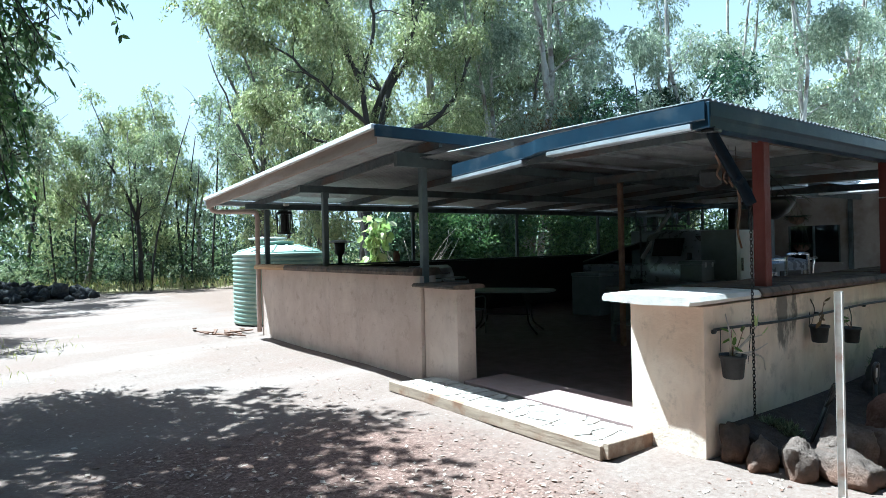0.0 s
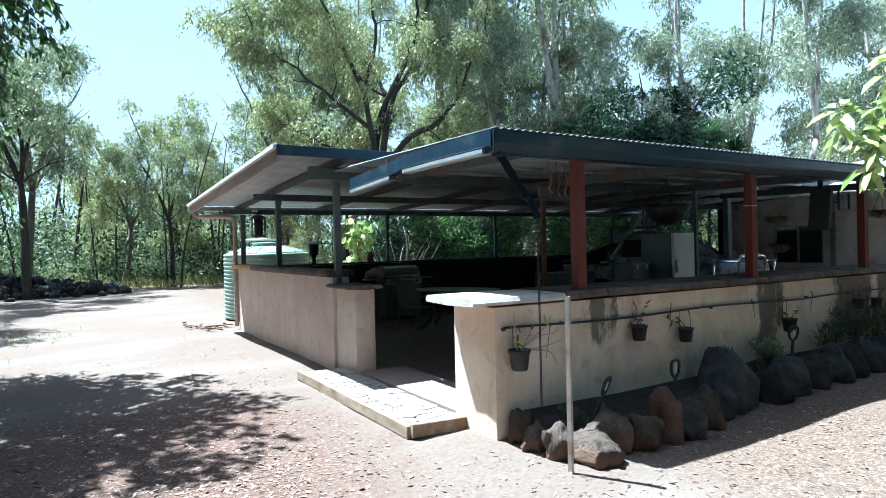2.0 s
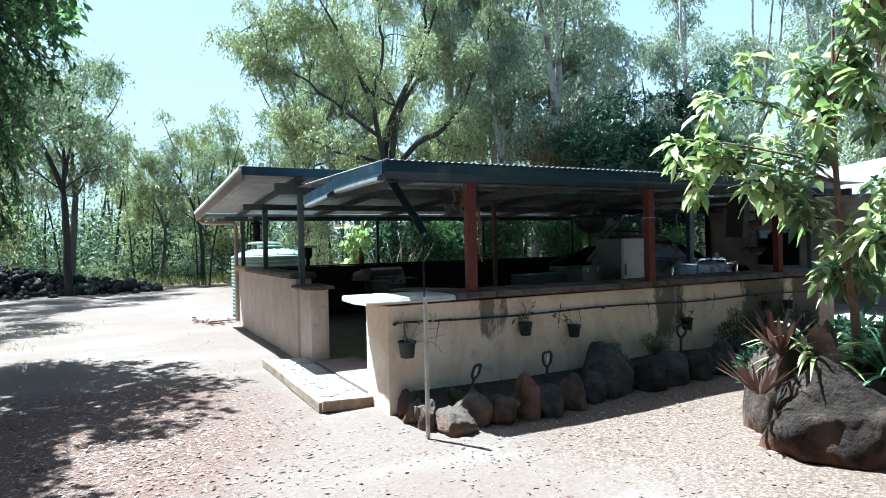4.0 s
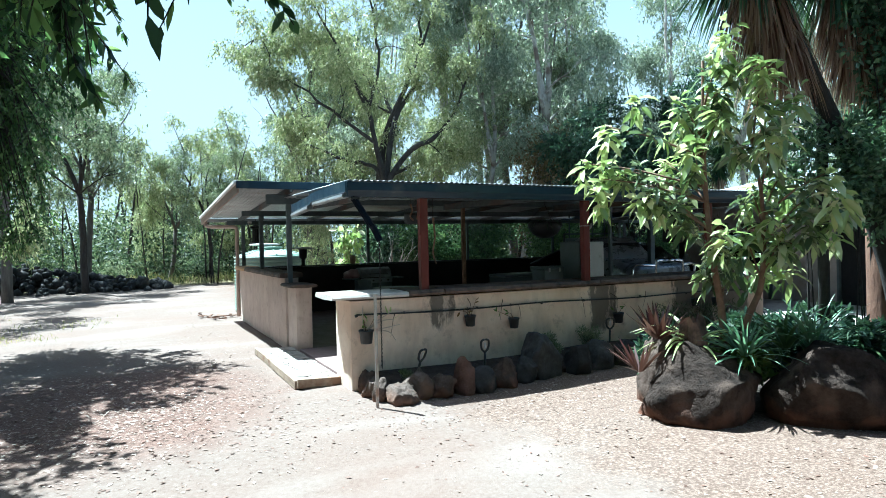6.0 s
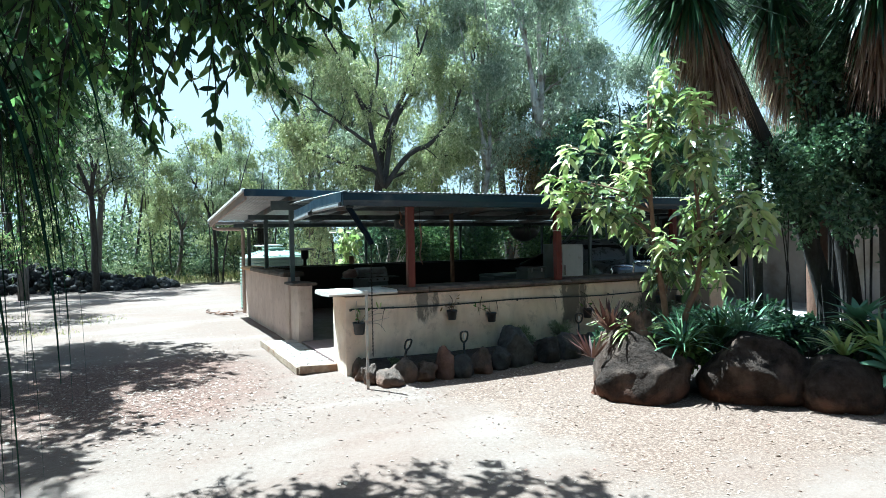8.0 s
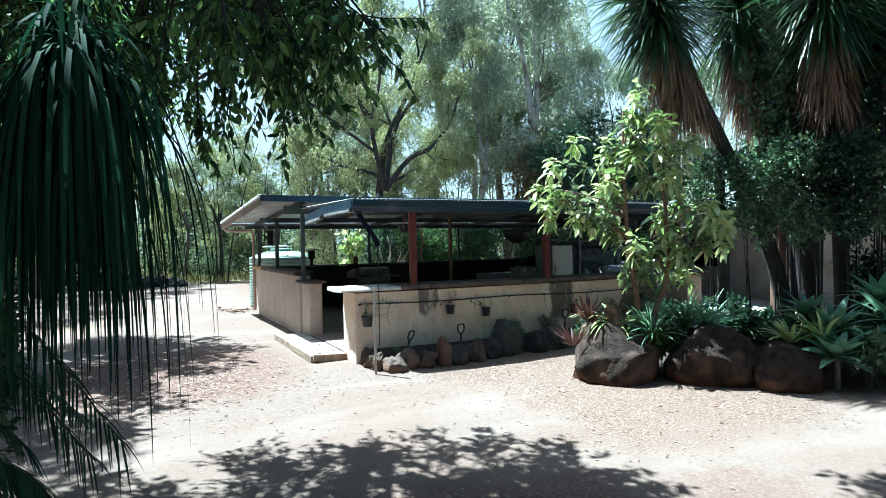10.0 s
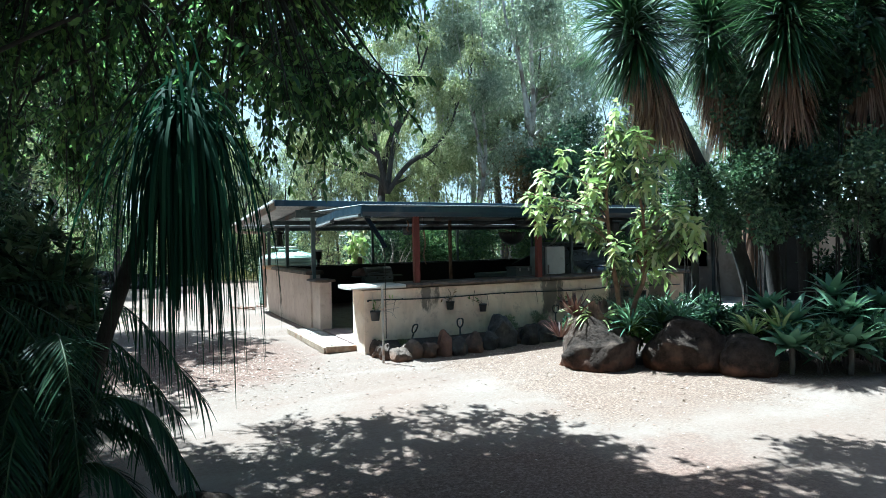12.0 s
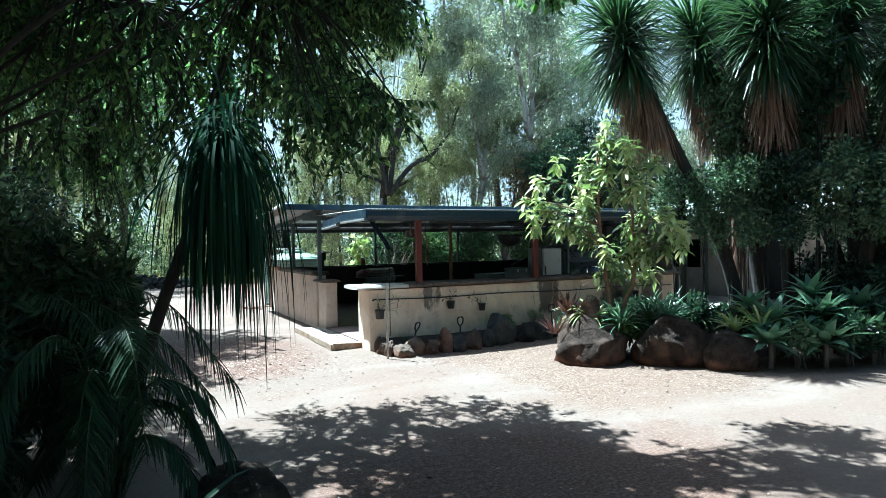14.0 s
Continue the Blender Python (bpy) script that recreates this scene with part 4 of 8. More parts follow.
def build_south_roof():
    x0, x1, y0, y1, z0, z1 = R1
    roof = thing("south_roof", (0, 0, 0), "low corrugated iron roof with dark blue-grey gutter over the bar", "roof", kind="structure")
    v, f = corrugated(x0 + 0.02, x1, y0 - 0.03, y1, z0 + 0.045, z1 + 0.045)
    mesh_arrays("sheet", v, f, roof_iron, roof, "corrugated iron sheet")
    gut = [(0.0, 0.0), (0.105, 0.0), (0.11, 0.02), (0.11, 0.12), (0.1, 0.12), (0.095, 0.02), (0.012, 0.015), (0.0, 0.06), (-0.012, 0.08), (-0.014, 0.165), (-0.004, 0.175), (-0.024, 0.176), (-0.026, 0.08), (-0.014, 0.055)]
    g = part("gutter", extrude_profile(gut, 7.65), steel_blue, roof, "dark blue-grey metal gutter with rolled lip")
    g.location = (x0, y0 - 0.03, 2.345)
    end = part("gutter_end", box((0.012, 0.135, 0.18), (0, 0.045, 0.088), 0.003), steel_blue, roof)
    end.location = (x0 - 0.004, y0 - 0.03, 2.345)
    b = part("fascia_board", box((7.6, 0.022, 0.15), (3.8, 0, 0)), rafter_wood, roof)
    b.location = (x0 + 0.02, y0 + 0.12, 2.42)
    # bent barge flashing along the west edge, knocked out of line
    line = curve_points([(0, 0, 0), (-0.004, 0.6, 0.0), (-0.008, 1.2, -0.004), (-0.004, 1.6, -0.012), (0.006, 1.75, -0.03), (0.004, 2.3, -0.06), (0.01, 2.92, -0.09)], 6)
    for name, dz, tall, out in (("barge_flashing", 0.06, 0.125, 0.0), ("barge_trim", 0.008, 0.032, 0.016)):
        own = bmesh.new()
        rows = []
        for px, py, pz in line:
            if name == "barge_trim" and (py < 0.08 or 1.55 < py < 1.8):
                continue
            wv = 0.006 * noise.noise((py * 5, dz * 30, 0))
            rows.append([own.verts.new(q) for q in ((px - 0.03 + wv - out, py, pz + dz + tall), (px - 0.034 + wv - out, py, pz + dz), (px - 0.018 + wv - out, py, pz + dz - 0.012), (px + 0.05, py, pz + dz - 0.008), (px - 0.02, py, pz + dz + 0.01), (px - 0.02 + wv, py, pz + dz + tall - 0.006), (px + 0.06, py, pz + dz + tall - 0.004), (px + 0.06, py, pz + dz + tall + 0.004))])
        for a, b in zip(rows, rows[1:]):
            if b[0].co.y - a[0].co.y > 0.2:
                continue
            for k in range(8):
                own.faces.new((a[k], a[(k + 1) % 8], b[(k + 1) % 8], b[k]))
        own.faces.new(rows[0][::-1])
        own.faces.new(rows[-1])
        bmesh.ops.recalc_face_normals(own, faces=own.faces)
        ob = part(name, own, steel_blue if name == "barge_flashing" else pale_steel, roof, "bent dark metal barge flashing" if name == "barge_flashing" else "loose pale metal trim strip")
        ob.location = (x0 + 0.01, y0 - 0.02, 2.345)
    for x in (4.3, 6.9, 9.5, 12.0):
        r = part("rafter", box((0.045, y1 - y0 - 0.15, 0.11), (0, 0, 0)), rafter_wood, roof)
        r.matrix_basis = pose(x, (y0 + y1) / 2, 2.435, math.degrees(math.atan2(z1 - z0, y1 - y0)))
    for y in (2.75, 3.55, 4.35, 5.15):
        p = part("purlin", box((x1 - x0 - 0.1, 0.05, 0.038), (0, 0, 0)), pale_steel, roof)
        p.location = ((x0 + x1) / 2, y, 2.512 + (y - y0) * 0.017)


def build_north_roof():
    x0, x1, y0, y1, z0, z1 = R2
    roof = thing("north_roof", (0, 0, 0), "skillion roof of corrugated iron on timber rafters", "roof", kind="structure")
    v, f = corrugated(x0, x1, y0 - 0.02, y1, z0 - 0.005, z1 - 0.005)
    mesh_arrays("sheet", v, f, roof_iron, roof, "corrugated iron sheet")
    slope = math.degrees(math.atan2(z1 - z0, y1 - y0))
    long = math.hypot(z1 - z0, y1 - y0)
    b = part("barge_board", box((0.035, long, 0.15), (0, 0, 0), 0.004), barge_wood, roof, "bare timber barge board")
    b.matrix_basis = pose(x0 + 0.03, (y0 + y1) / 2, (z0 + z1) / 2 - 0.1, slope)
    c = part("barge_capping", box((0.06, long + 0.04, 0.055), (0, 0, 0), 0.006), white_trim, roof, "pale metal barge capping")
    c.matrix_basis = pose(x0 - 0.005, (y0 + y1) / 2, (z0 + z1) / 2 - 0.002, slope)
    h = part("high_fascia", box((x1 - x0, 0.03, 0.125), (0, 0, 0), 0.004), steel_blue, roof, "dark blue metal fascia on the high edge")
    h.location = ((x0 + x1) / 2, y0 - 0.035, z0 - 0.045)
    g = part("gutter", box((x1 - x0, 0.11, 0.1), (0, 0, 0), 0.008), pale_steel, roof)
    g.location = ((x0 + x1) / 2, y1 + 0.055, z1 - 0.06)
    for x in np.arange(x0 + 0.9, x1, 1.8):
        r = part("rafter", box((0.045, long - 0.1, 0.1), (0, 0, 0)), rafter_wood, roof)
        r.matrix_basis = pose(x, (y0 + y1) / 2, (z0 + z1) / 2 - 0.085, slope)
    for y, tall in ((5.95, 0.17), (8.7, 0.11), (11.12, 0.1)):
        z = z0 + (z1 - z0) * (y - y0) / (y1 - y0)
        m = part("beam", box((x1 - x0 - 0.6, 0.07, tall), (0, 0, 0), 0.004), grey_paint, roof, "grey painted beam")
        m.location = ((x0 + x1) / 2 + 0.25, y, z - 0.135 - tall / 2)
    # pale plastic downpipe from the low corner back to the post
    pipe = curve_points([(x0 + 0.12, y1 + 0.03, z1 - 0.1), (x0 + 0.13, y1 + 0.02, z1 - 0.2), (x0 + 0.3, y1 - 0.12, z1 - 0.235), (3.72, 11.28, z1 - 0.25), (3.8, 11.24, z1 - 0.34), (3.8, 11.24, 1.9), (3.8, 11.24, 0.05)], 8)
    tube_part("downpipe", [(pipe, 0.045)], pvc_pink, roof, "pinkish plastic downpipe", sides=12)


build_south_roof()
build_north_roof()


def build_post(name, x, y, z0, z1, w, material, label, group, band=False):
    t = thing(name, (x, y, z0), label, "post", group)
    part("shaft", box((w, w * 0.9, z1 - z0), (0, 0, (z1 - z0) / 2), 0.006), material, t)
    if band:
        part("band", box((w + 0.012, w * 0.9 + 0.012, 0.012), (0, 0, (z1 - z0) * 0.62), 0.002), galvanised, t, "thin wire band")
    part("bracket", box((w + 0.02, 0.008, 0.09), (0, -w * 0.45 - 0.004, z1 - z0 - 0.05), 0.002), material, t)
    return t


for k, (x, y) in enumerate(((4.88, 2.46), (7.5, 2.42), (10.16, 2.46))):
    build_post("red_post", x, y, 1.165, 2.47, 0.108, red_paint, "square red-oxide painted timber post on the bar", "red posts on the bar", k == 1)
for y, z0, z1 in ((5.96, 1.12, 2.62), (8.62, 1.31, 2.44), (11.1, 1.31, 2.32)):
    build_post("grey_post", 3.93, y, z0, z1, 0.085, grey_paint, "grey painted post on the side wall", "grey posts on the side wall")
for x, y, m, w in ((7.18, 5.6, vine_bark, 0.07), (10.75, 5.5, grey_paint, 0.075), (12.4, 5.95, grey_paint, 0.13)):
    build_post("middle_post", x, y, 0.05, 2.52, w, m, "thin weathered post under the middle beam", "middle posts")
for x in (7.2, 10.3, 13.4, 16.2):
    build_post("back_post", x, 11.1, 1.27, 2.34, 0.07, grey_paint, "thin grey steel post on the back wall", "back posts")


# ---- house ----
def build_house():
    h = thing("house", (17.0, 0, 0), "single-storey house with cream rendered walls and pale metal roof", "house")
    # the west wall with two openings: a window and a door
    y_parts = [(-9.0, 3.3, 0, 2.7), (3.3, 4.4, 2.1, 2.7), (4.4, 6.4, 0, 2.7), (6.4, 7.65, 0, 0.95), (6.4, 7.65, 1.9, 2.7), (7.65, 9.3, 0, 2.7)]
    for a, b, z0, z1 in y_parts:
        part("wall", box((0.2, b - a, z1 - z0), (0.1, (a + b) / 2, (z0 + z1) / 2)), house_paint, h)
    part("wall", box((9.0, 0.2, 2.7), (4.5, 9.2, 1.35)), house_paint, h)
    part("wall", box((9.0, 0.2, 2.7), (4.5, -8.9, 1.35)), house_paint, h)
    part("wall", box((0.2, 18.3, 2.7), (9.0, 0.15, 1.35)), house_paint, h)
    w = part("window", box((0.06, 1.25, 0.95), (0.08, 7.025, 1.425), 0.0), dark_glass, h, "dark window")
    for y in (6.42, 7.03, 7.63):
        part("frame", box((0.08, 0.05, 0.95), (0.05, y, 1.425), 0.004), grey_paint, w)
    part("sill", box((0.16, 1.35, 0.05), (0.0, 7.025, 0.93), 0.006), house_paint, w)
    # black sheet across the opening in place of the unlit room
    d = part("door", box((0.05, 1.08, 2.1), (0.14, 3.85, 1.05)), near_black, h, "black panel standing for the dark inside of the open doorway")
    part("frame", box((0.1, 0.06, 2.1), (0.05, 3.32, 1.05), 0.004), grey_paint, d)
    part("frame", box((0.1, 0.06, 2.1), (0.05, 4.38, 1.05), 0.004), grey_paint, d)
    part("downpipe", box((0.07, 0.1, 2.5), (-0.035, 6.15, 1.3), 0.01), grey_paint, h, "grey-green square downpipe")
    own = bmesh.new()
    a = [(-2.3, -9.4, 2.62), (10.2, -9.4, 2.62), (10.2, 9.8, 2.62), (-2.3, 9.8, 2.62), (4.5, -5.0, 4.1), (4.5, 5.4, 4.1)]
    vs = [own.verts.new(p) for p in a]
    for q in ((0, 1, 4), (1, 2, 5, 4), (2, 3, 5), (3, 0, 4, 5), (3, 2, 1, 0)):
        own.faces.new([vs[k] for k in q])
    part("roof", own, house_roof, h, "pale metal hip roof")
    part("gutter", box((0.12, 19.2, 0.12), (-2.35, 0.2, 2.58), 0.01), pale_paint, h)


build_house()

# ---- things at the bar wall ----
def build_irrigation():
    t = thing("irrigation_pipe", (0, 0, 0), "thin black irrigation pipe fixed along the bar wall", "pipe")
    pts = [(x, 2.345 + 0.004 * math.sin(x * 5), 0.905 + 0.012 * math.sin(x * 2.1) - 0.006 * (x - 4)) for x in np.arange(3.92, 11.4, 0.15)]
    tube_part("pipe", [(np.array(pts), 0.011)], black_plastic, t, sides=7)
    part("end_cap", lathe([(0.016, 0), (0.017, 0.02), (0.012, 0.035)], 10), black_plastic, t).matrix_basis = pose(3.9, 2.345, 0.905, 0, 90)
    for x in (4.55, 5.6, 6.65, 7.4, 8.5, 9.5, 10.4):
        part("clip", box((0.022, 0.034, 0.03), (x, 2.355, 0.905 - 0.006 * (x - 4)), 0.004), black_plastic, t)


build_irrigation()


def build_pot(x, z, r, seed, plant, label):
    rng = np.random.default_rng(seed)
    t = thing("hanging_pot", (x, 2.36 - r - 0.01, z), label, "plant pot", "pots hung on the bar wall")
    h = r * 1.9
    part("pot", lathe([(r * 0.72, 0), (r * 0.78, 0.01), (r * 0.95, h * 0.86), (r * 1.04, h * 0.86), (r * 1.05, h), (r * 0.94, h), (r * 0.9, h * 0.85)], 18), pot_plastic, t, "dark plastic pot", True)
    part("soil", lathe([(r * 0.9, h * 0.86), (r * 0.4, h * 0.9)], 14), soil, t)
    tube_part("wire", [(curve_points([(0, r, h * 0.9), (0.01, r + 0.006, h + 0.04), (0, r + 0.0, 0.92 - z)], 4), 0.003)], dark_iron, t, sides=4)
    lines, at, al = [], [], []
    for k in range(plant):
        a = rng.uniform(-0.6, math.pi + 0.6)
        tip = (rng.normal() * 0.14 + 0.02, -abs(rng.normal()) * 0.06, h + rng.uniform(0.05, 0.2))
        ln = curve_points([(0, 0, h * 0.85), (tip[0] * 0.4, tip[1] * 0.4, h + 0.05), tip], 4)
        lines.append((ln, np.linspace(0.006, 0.002, len(ln))))
        for q in ln[-3:]:
            at.append(q)
            al.append((rng.normal() * 0.8, rng.normal() * 0.4, rng.normal() * 0.5))
    if lines:
        tube_part("stem", lines, vine_bark, t, sides=4)
        for p, d in zip(at, al):
            leaves("leaf", [p], [d], 0.07, 0.028, broad_leaf if seed % 2 else rust_leaf, t, rng, True)
    return t


for x, z, r, s, n in ((4.01, 0.575, 0.088, 1, 3), (5.45, 0.67, 0.076, 2, 3), (6.13, 0.59, 0.074, 3, 2), (7.98, 0.52, 0.08, 5, 2), (9.62, 0.66, 0.07, 8, 3), (10.1, 0.64, 0.07, 9, 2)):
    build_pot(x, z, r, s, n, "small dark plastic pot with sparse plant hung on the bar wall")


def build_orchid_canes():
    """Bare pale canes that lean out of the first pot and along the pipe."""
    t = thing("orchid", (4.01, 2.27, 0.73), "pale bare orchid canes with a few yellow-green leaves", "plant")
    rng = np.random.default_rng(12)
    lines = [(curve_points(q, 5), np.linspace(0.009, 0.004, 11)) for q in (
        [(0, 0, 0), (0.14, -0.05, 0.12), (0.3, -0.04, 0.2)], [(0, 0, 0), (0.18, -0.03, 0.1), (0.34, -0.05, 0.12)],
        [(0.02, 0, 0), (0.2, -0.06, 0.02), (0.42, -0.05, 0.05)], [(0.02, 0, 0), (0.25, -0.08, -0.02), (0.36, -0.06, -0.14)], [(-0.02, 0, 0), (-0.05, -0.02, 0.14), (-0.02, 0.03, 0.3)])]
    tube_part("branching_cane", lines, bleached_twig, t, sides=5)
    for p, d in zip([(0.3, -0.04, 0.2), (0.28, -0.04, 0.18), (0.02, 0, 0.1), (0.0, 0, 0.08), (0.33, -0.05, 0.12)], [(0.2, 0, 1), (-0.3, 0, 0.8), (-0.1, -0.1, 1), (-0.6, -0.2, 0.8), (0.7, 0, 0.4)]):
        leaves("leaf", [p], [d], 0.1, 0.03, young_leaf, t, rng, True)


build_orchid_canes()


def build_twigs():
    rng = np.random.default_rng(4)
    for x, z in ((4.42, 0.88), (5.45, 1.0), (6.0, 0.95), (6.25, 0.88), (7.35, 0.9), (7.9, 0.93), (8.6, 0.92), (9.3, 0.95)):
        t = thing("dry_twig", (x, 2.34, z), "thin dry creeper twig against the bar wall", "twig", "dry twigs on the bar wall")
        a = rng.normal(scale=0.09)
        ln = curve_points([(0, 0, 0.03), (a * 0.6, -0.015, -0.06), (a + rng.normal() * 0.05, -0.01, -0.16 - rng.uniform(0, 0.1))], 5)
        tube_part("twig", [(ln, np.linspace(0.006, 0.002, len(ln)))], dark_bark, t, sides=4)


build_twigs()


def build_spade(x, y, z, lean, turn):
    t = thing("spade", pose(x, y, z, lean, 0, turn), "black D-handled garden spade stuck in the bed", "spade", "spades in the garden bed")
    tube_part("shaft", [(np.array([(0, 0, -0.25), (0, 0, 0.28)]), 0.015)], black_plastic, t, sides=8)
    loop = curve_points([(0, 0, 0.26), (-0.05, 0, 0.31), (-0.055, 0, 0.4), (0, 0, 0.42), (0.055, 0, 0.4), (0.05, 0, 0.31), (0, 0, 0.26)], 5)
    tube_part("handle", [(loop, 0.014)], black_plastic, t, sides=8)
    own = box((0.16, 0.006, 0.24), (0, 0, -0.32), 0.0)
    part("blade", own, dark_iron, t)
    part("grip_label", box((0.03, 0.01, 0.075), (0, -0.004, 0.345), 0.003), pale_paint, t, "pale label in the grip")


build_spade(4.5, 1.95, 0.12, 20, 25)
build_spade(5.42, 1.87, 0.13, 2, 5)
build_spade(7.6, 2.05, 0.22, 6, -15)
build_spade(10.15, 2.1, 0.22, 4, 10)


def build_stake():
    t = thing("marker_stake", (3.85, 1.52, 0), "pale galvanised square steel stake in the gravel", "stake")
    bm = extrude_profile([(-0.021, -0.021), (0.021, -0.021), (0.021, -0.013), (-0.013, -0.013), (-0.013, 0.021), (-0.021, 0.021)], 1.33)
    ob = part("shaft", bm, galvanised, t)
    ob.matrix_basis = pose(0, 0, -0.1, 0, -90, 30)


build_stake()


def build_rain_chain():
    t = thing("rain_chain", (0, 0, 0), "dark iron rain chain hanging below the broken downpipe", "chain")
    x, y = 4.18, 2.2
    lines_a, lines_b = [], []
    z, k = 1.9, 0
    while z > 0.28:
        a = np.linspace(0, 2 * math.pi, 11)
        px, pz = 0.0085 * np.cos(a), 0.017 * np.sin(a)
        if k % 2:
            pts = np.stack([x + px, np.full(11, y), z + pz], axis=1)
        else:
            pts = np.stack([np.full(11, x), y + px, z + pz], axis=1)
        (lines_a if k % 2 else lines_b).append((pts, 0.0035))
        z -= 0.0245
        k += 1
    tube_part("chain", lines_a + lines_b, dark_iron, t, sides=5)


build_rain_chain()


dark_pipe = surface("dark_pipe", (0.003, 0.006, 0.012), (0.006, 0.012, 0.02), 9, 0.6, 0, 60, 0.15, stain=(0.3, 0.32, 0.35), stain_scale=26, stain_cut=(0.72, 0.76), spec=0.12)


def build_broken_downpipe():
    t = thing("broken_downpipe", (3.92, 2.33, 2.35), "dark weathered metal downpipe slanting from the gutter", "downpipe")
    pts = curve_points([(-0.02, 0.01, 0.0), (0.02, 0.0, -0.06), (0.17, -0.07, -0.33), (0.21, -0.09, -0.39), (0.27, -0.13, -0.54)], 6)
    tube_part("pipe", [(pts, 0.044)], dark_pipe, t, sides=4, smooth=False)
    part("joint", box((0.08, 0.08, 0.05), (0.19, -0.08, -0.37), 0.008, pose(0, 0, 0, 20, 35, 0)), dark_pipe, t)
    part("outlet", box((0.11, 0.1, 0.03), (0.0, 0.005, -0.02), 0.006), black_plastic, t)


build_broken_downpipe()


def build_driftwood():
    t = thing("driftwood_hanging", (5.08, 2.82, 2.35), "weathered driftwood and shells hung from the roof on strings", "ornament")
    for dx, dz, ln, m in ((-0.2, -0.05, 0.22, vine_bark), (-0.1, -0.05, 0.25, vine_bark), (0.0, -0.05, 0.27, vine_bark), (0.13, -0.23, 0.64, vine_bark)):
        p = curve_points([(dx, 0.02, dz), (dx + 0.015, 0, dz - ln * 0.4), (dx - 0.012, 0.01, dz - ln * 0.75), (dx + 0.03, 0.0, dz - ln)], 5)
        tube_part("stick", [(p, np.linspace(0.015, 0.009, len(p)))], m, t, sides=6)
    for dx, dz in ((-0.2, -0.06), (-0.1, -0.06), (0.0, -0.06), (0.13, -0.24)):
        tube_part("string", [(np.array([(dx, 0.02, 0.05), (dx, 0.02, dz)]), 0.003)], dark_iron, t, sides=4)
    part("shell_pot", lathe([(0.05, -0.42), (0.09, -0.4), (0.1, -0.3), (0.085, -0.27)], 14, (-0.16, 0.1, 0.1)), pot_plastic, t)


build_driftwood()


def build_basket(x, y, z, r, leafm, label, seed):
    rng = np.random.default_rng(seed)
    t = thing("hanging_basket", (x, y, z), label, "hanging basket", "hanging baskets under the roof")
    part("bowl", lathe([(r * 0.25, -r * 0.9), (r * 0.7, -r * 0.65), (r * 0.95, -r * 0.25), (r, 0), (r * 0.92, 0)], 18), vine_bark if seed % 2 else black_plastic, t, "woven bowl", True)
    top = 2.46 - z
    tube_part("hanger", [(np.array([(r * math.cos(a), r * math.sin(a), 0), (0, 0, top * 0.8), (0, 0, top)]), 0.004) for a in (0.3, 2.4, 4.5)], dark_iron, t, sides=4)
    n = 30 if r > 0.25 else 160
    a = rng.uniform(0, 2 * math.pi, n)
    at = np.stack([np.cos(a) * r * rng.uniform(0, 0.9, n), np.sin(a) * r * rng.uniform(0, 0.9, n), np.zeros(n)], axis=1)
    al = np.stack([np.cos(a), np.sin(a), rng.uniform(0.1, 1.6, n)], axis=1)
    blades("foliage", at, al, r * 1.1, 0.022, 1.6, leafm, t, rng, 4)


build_basket(7.75, 3.75, 2.08, 0.3, dark_leaf, "large dark hanging basket under the roof", 2)
build_basket(11.9, 2.95, 1.98, 0.14, strap_leaf, "small hanging basket with pale trailing plant", 3)
build_basket(15.9, 6.95, 2.1, 0.2, strap_leaf, "small hanging basket with pale trailing plant", 5)
build_basket(15.84, 6.82, 1.42, 0.2, strap_leaf, "small hanging basket with pale trailing plant", 7)


# ---- furniture and goods under the roof ----
def build_fridge():
    t = thing("fridge", pose(9.98, 5.55, 0.06, 0, 0, 4), "old upright white fridge with grey side", "fridge")
    part("body", box((0.62, 0.6, 1.66), (0, 0, 0.85), 0.015, segments=2), grey_enamel, t)
    d = part("door", box((0.61, 0.06, 1.62), (0, -0.335, 0.86), 0.018, segments=2), white_enamel, t, "off-white enamel door")
    part("handle", box((0.03, 0.04, 0.22), (-0.26, -0.38, 1.1), 0.008), chrome, d)
    part("hinge", box((0.05, 0.05, 0.03), (0.27, -0.32, 1.65), 0.005), chrome, d)
    for x in (-0.25, 0.25):
        for y in (-0.25, 0.25):
            part("foot", lathe([(0.02, 0), (0.022, 0.03)], 8, (x, y, 0)), black_plastic, t)


build_fridge()


def build_freezer():
    t = thing("chest_freezer", pose(10.3, 8.5, 0.06, 0, 0, 8), "grey chest freezer with a flat lid", "freezer")
    part("cabinet", box((1.3, 0.65, 0.8), (0, 0, 0.42), 0.02, segments=2), grey_enamel, t)
    part("lid", box((1.32, 0.68, 0.07), (0, 0, 0.86), 0.02, segments=2), grey_enamel, t)
    part("handle", box((0.2, 0.03, 0.03), (0, -0.36, 0.84), 0.006), grey_paint, t)
    part("vent", box((0.3, 0.01, 0.12), (0.4, -0.328, 0.15), 0.002), black_plastic, t)


build_freezer()


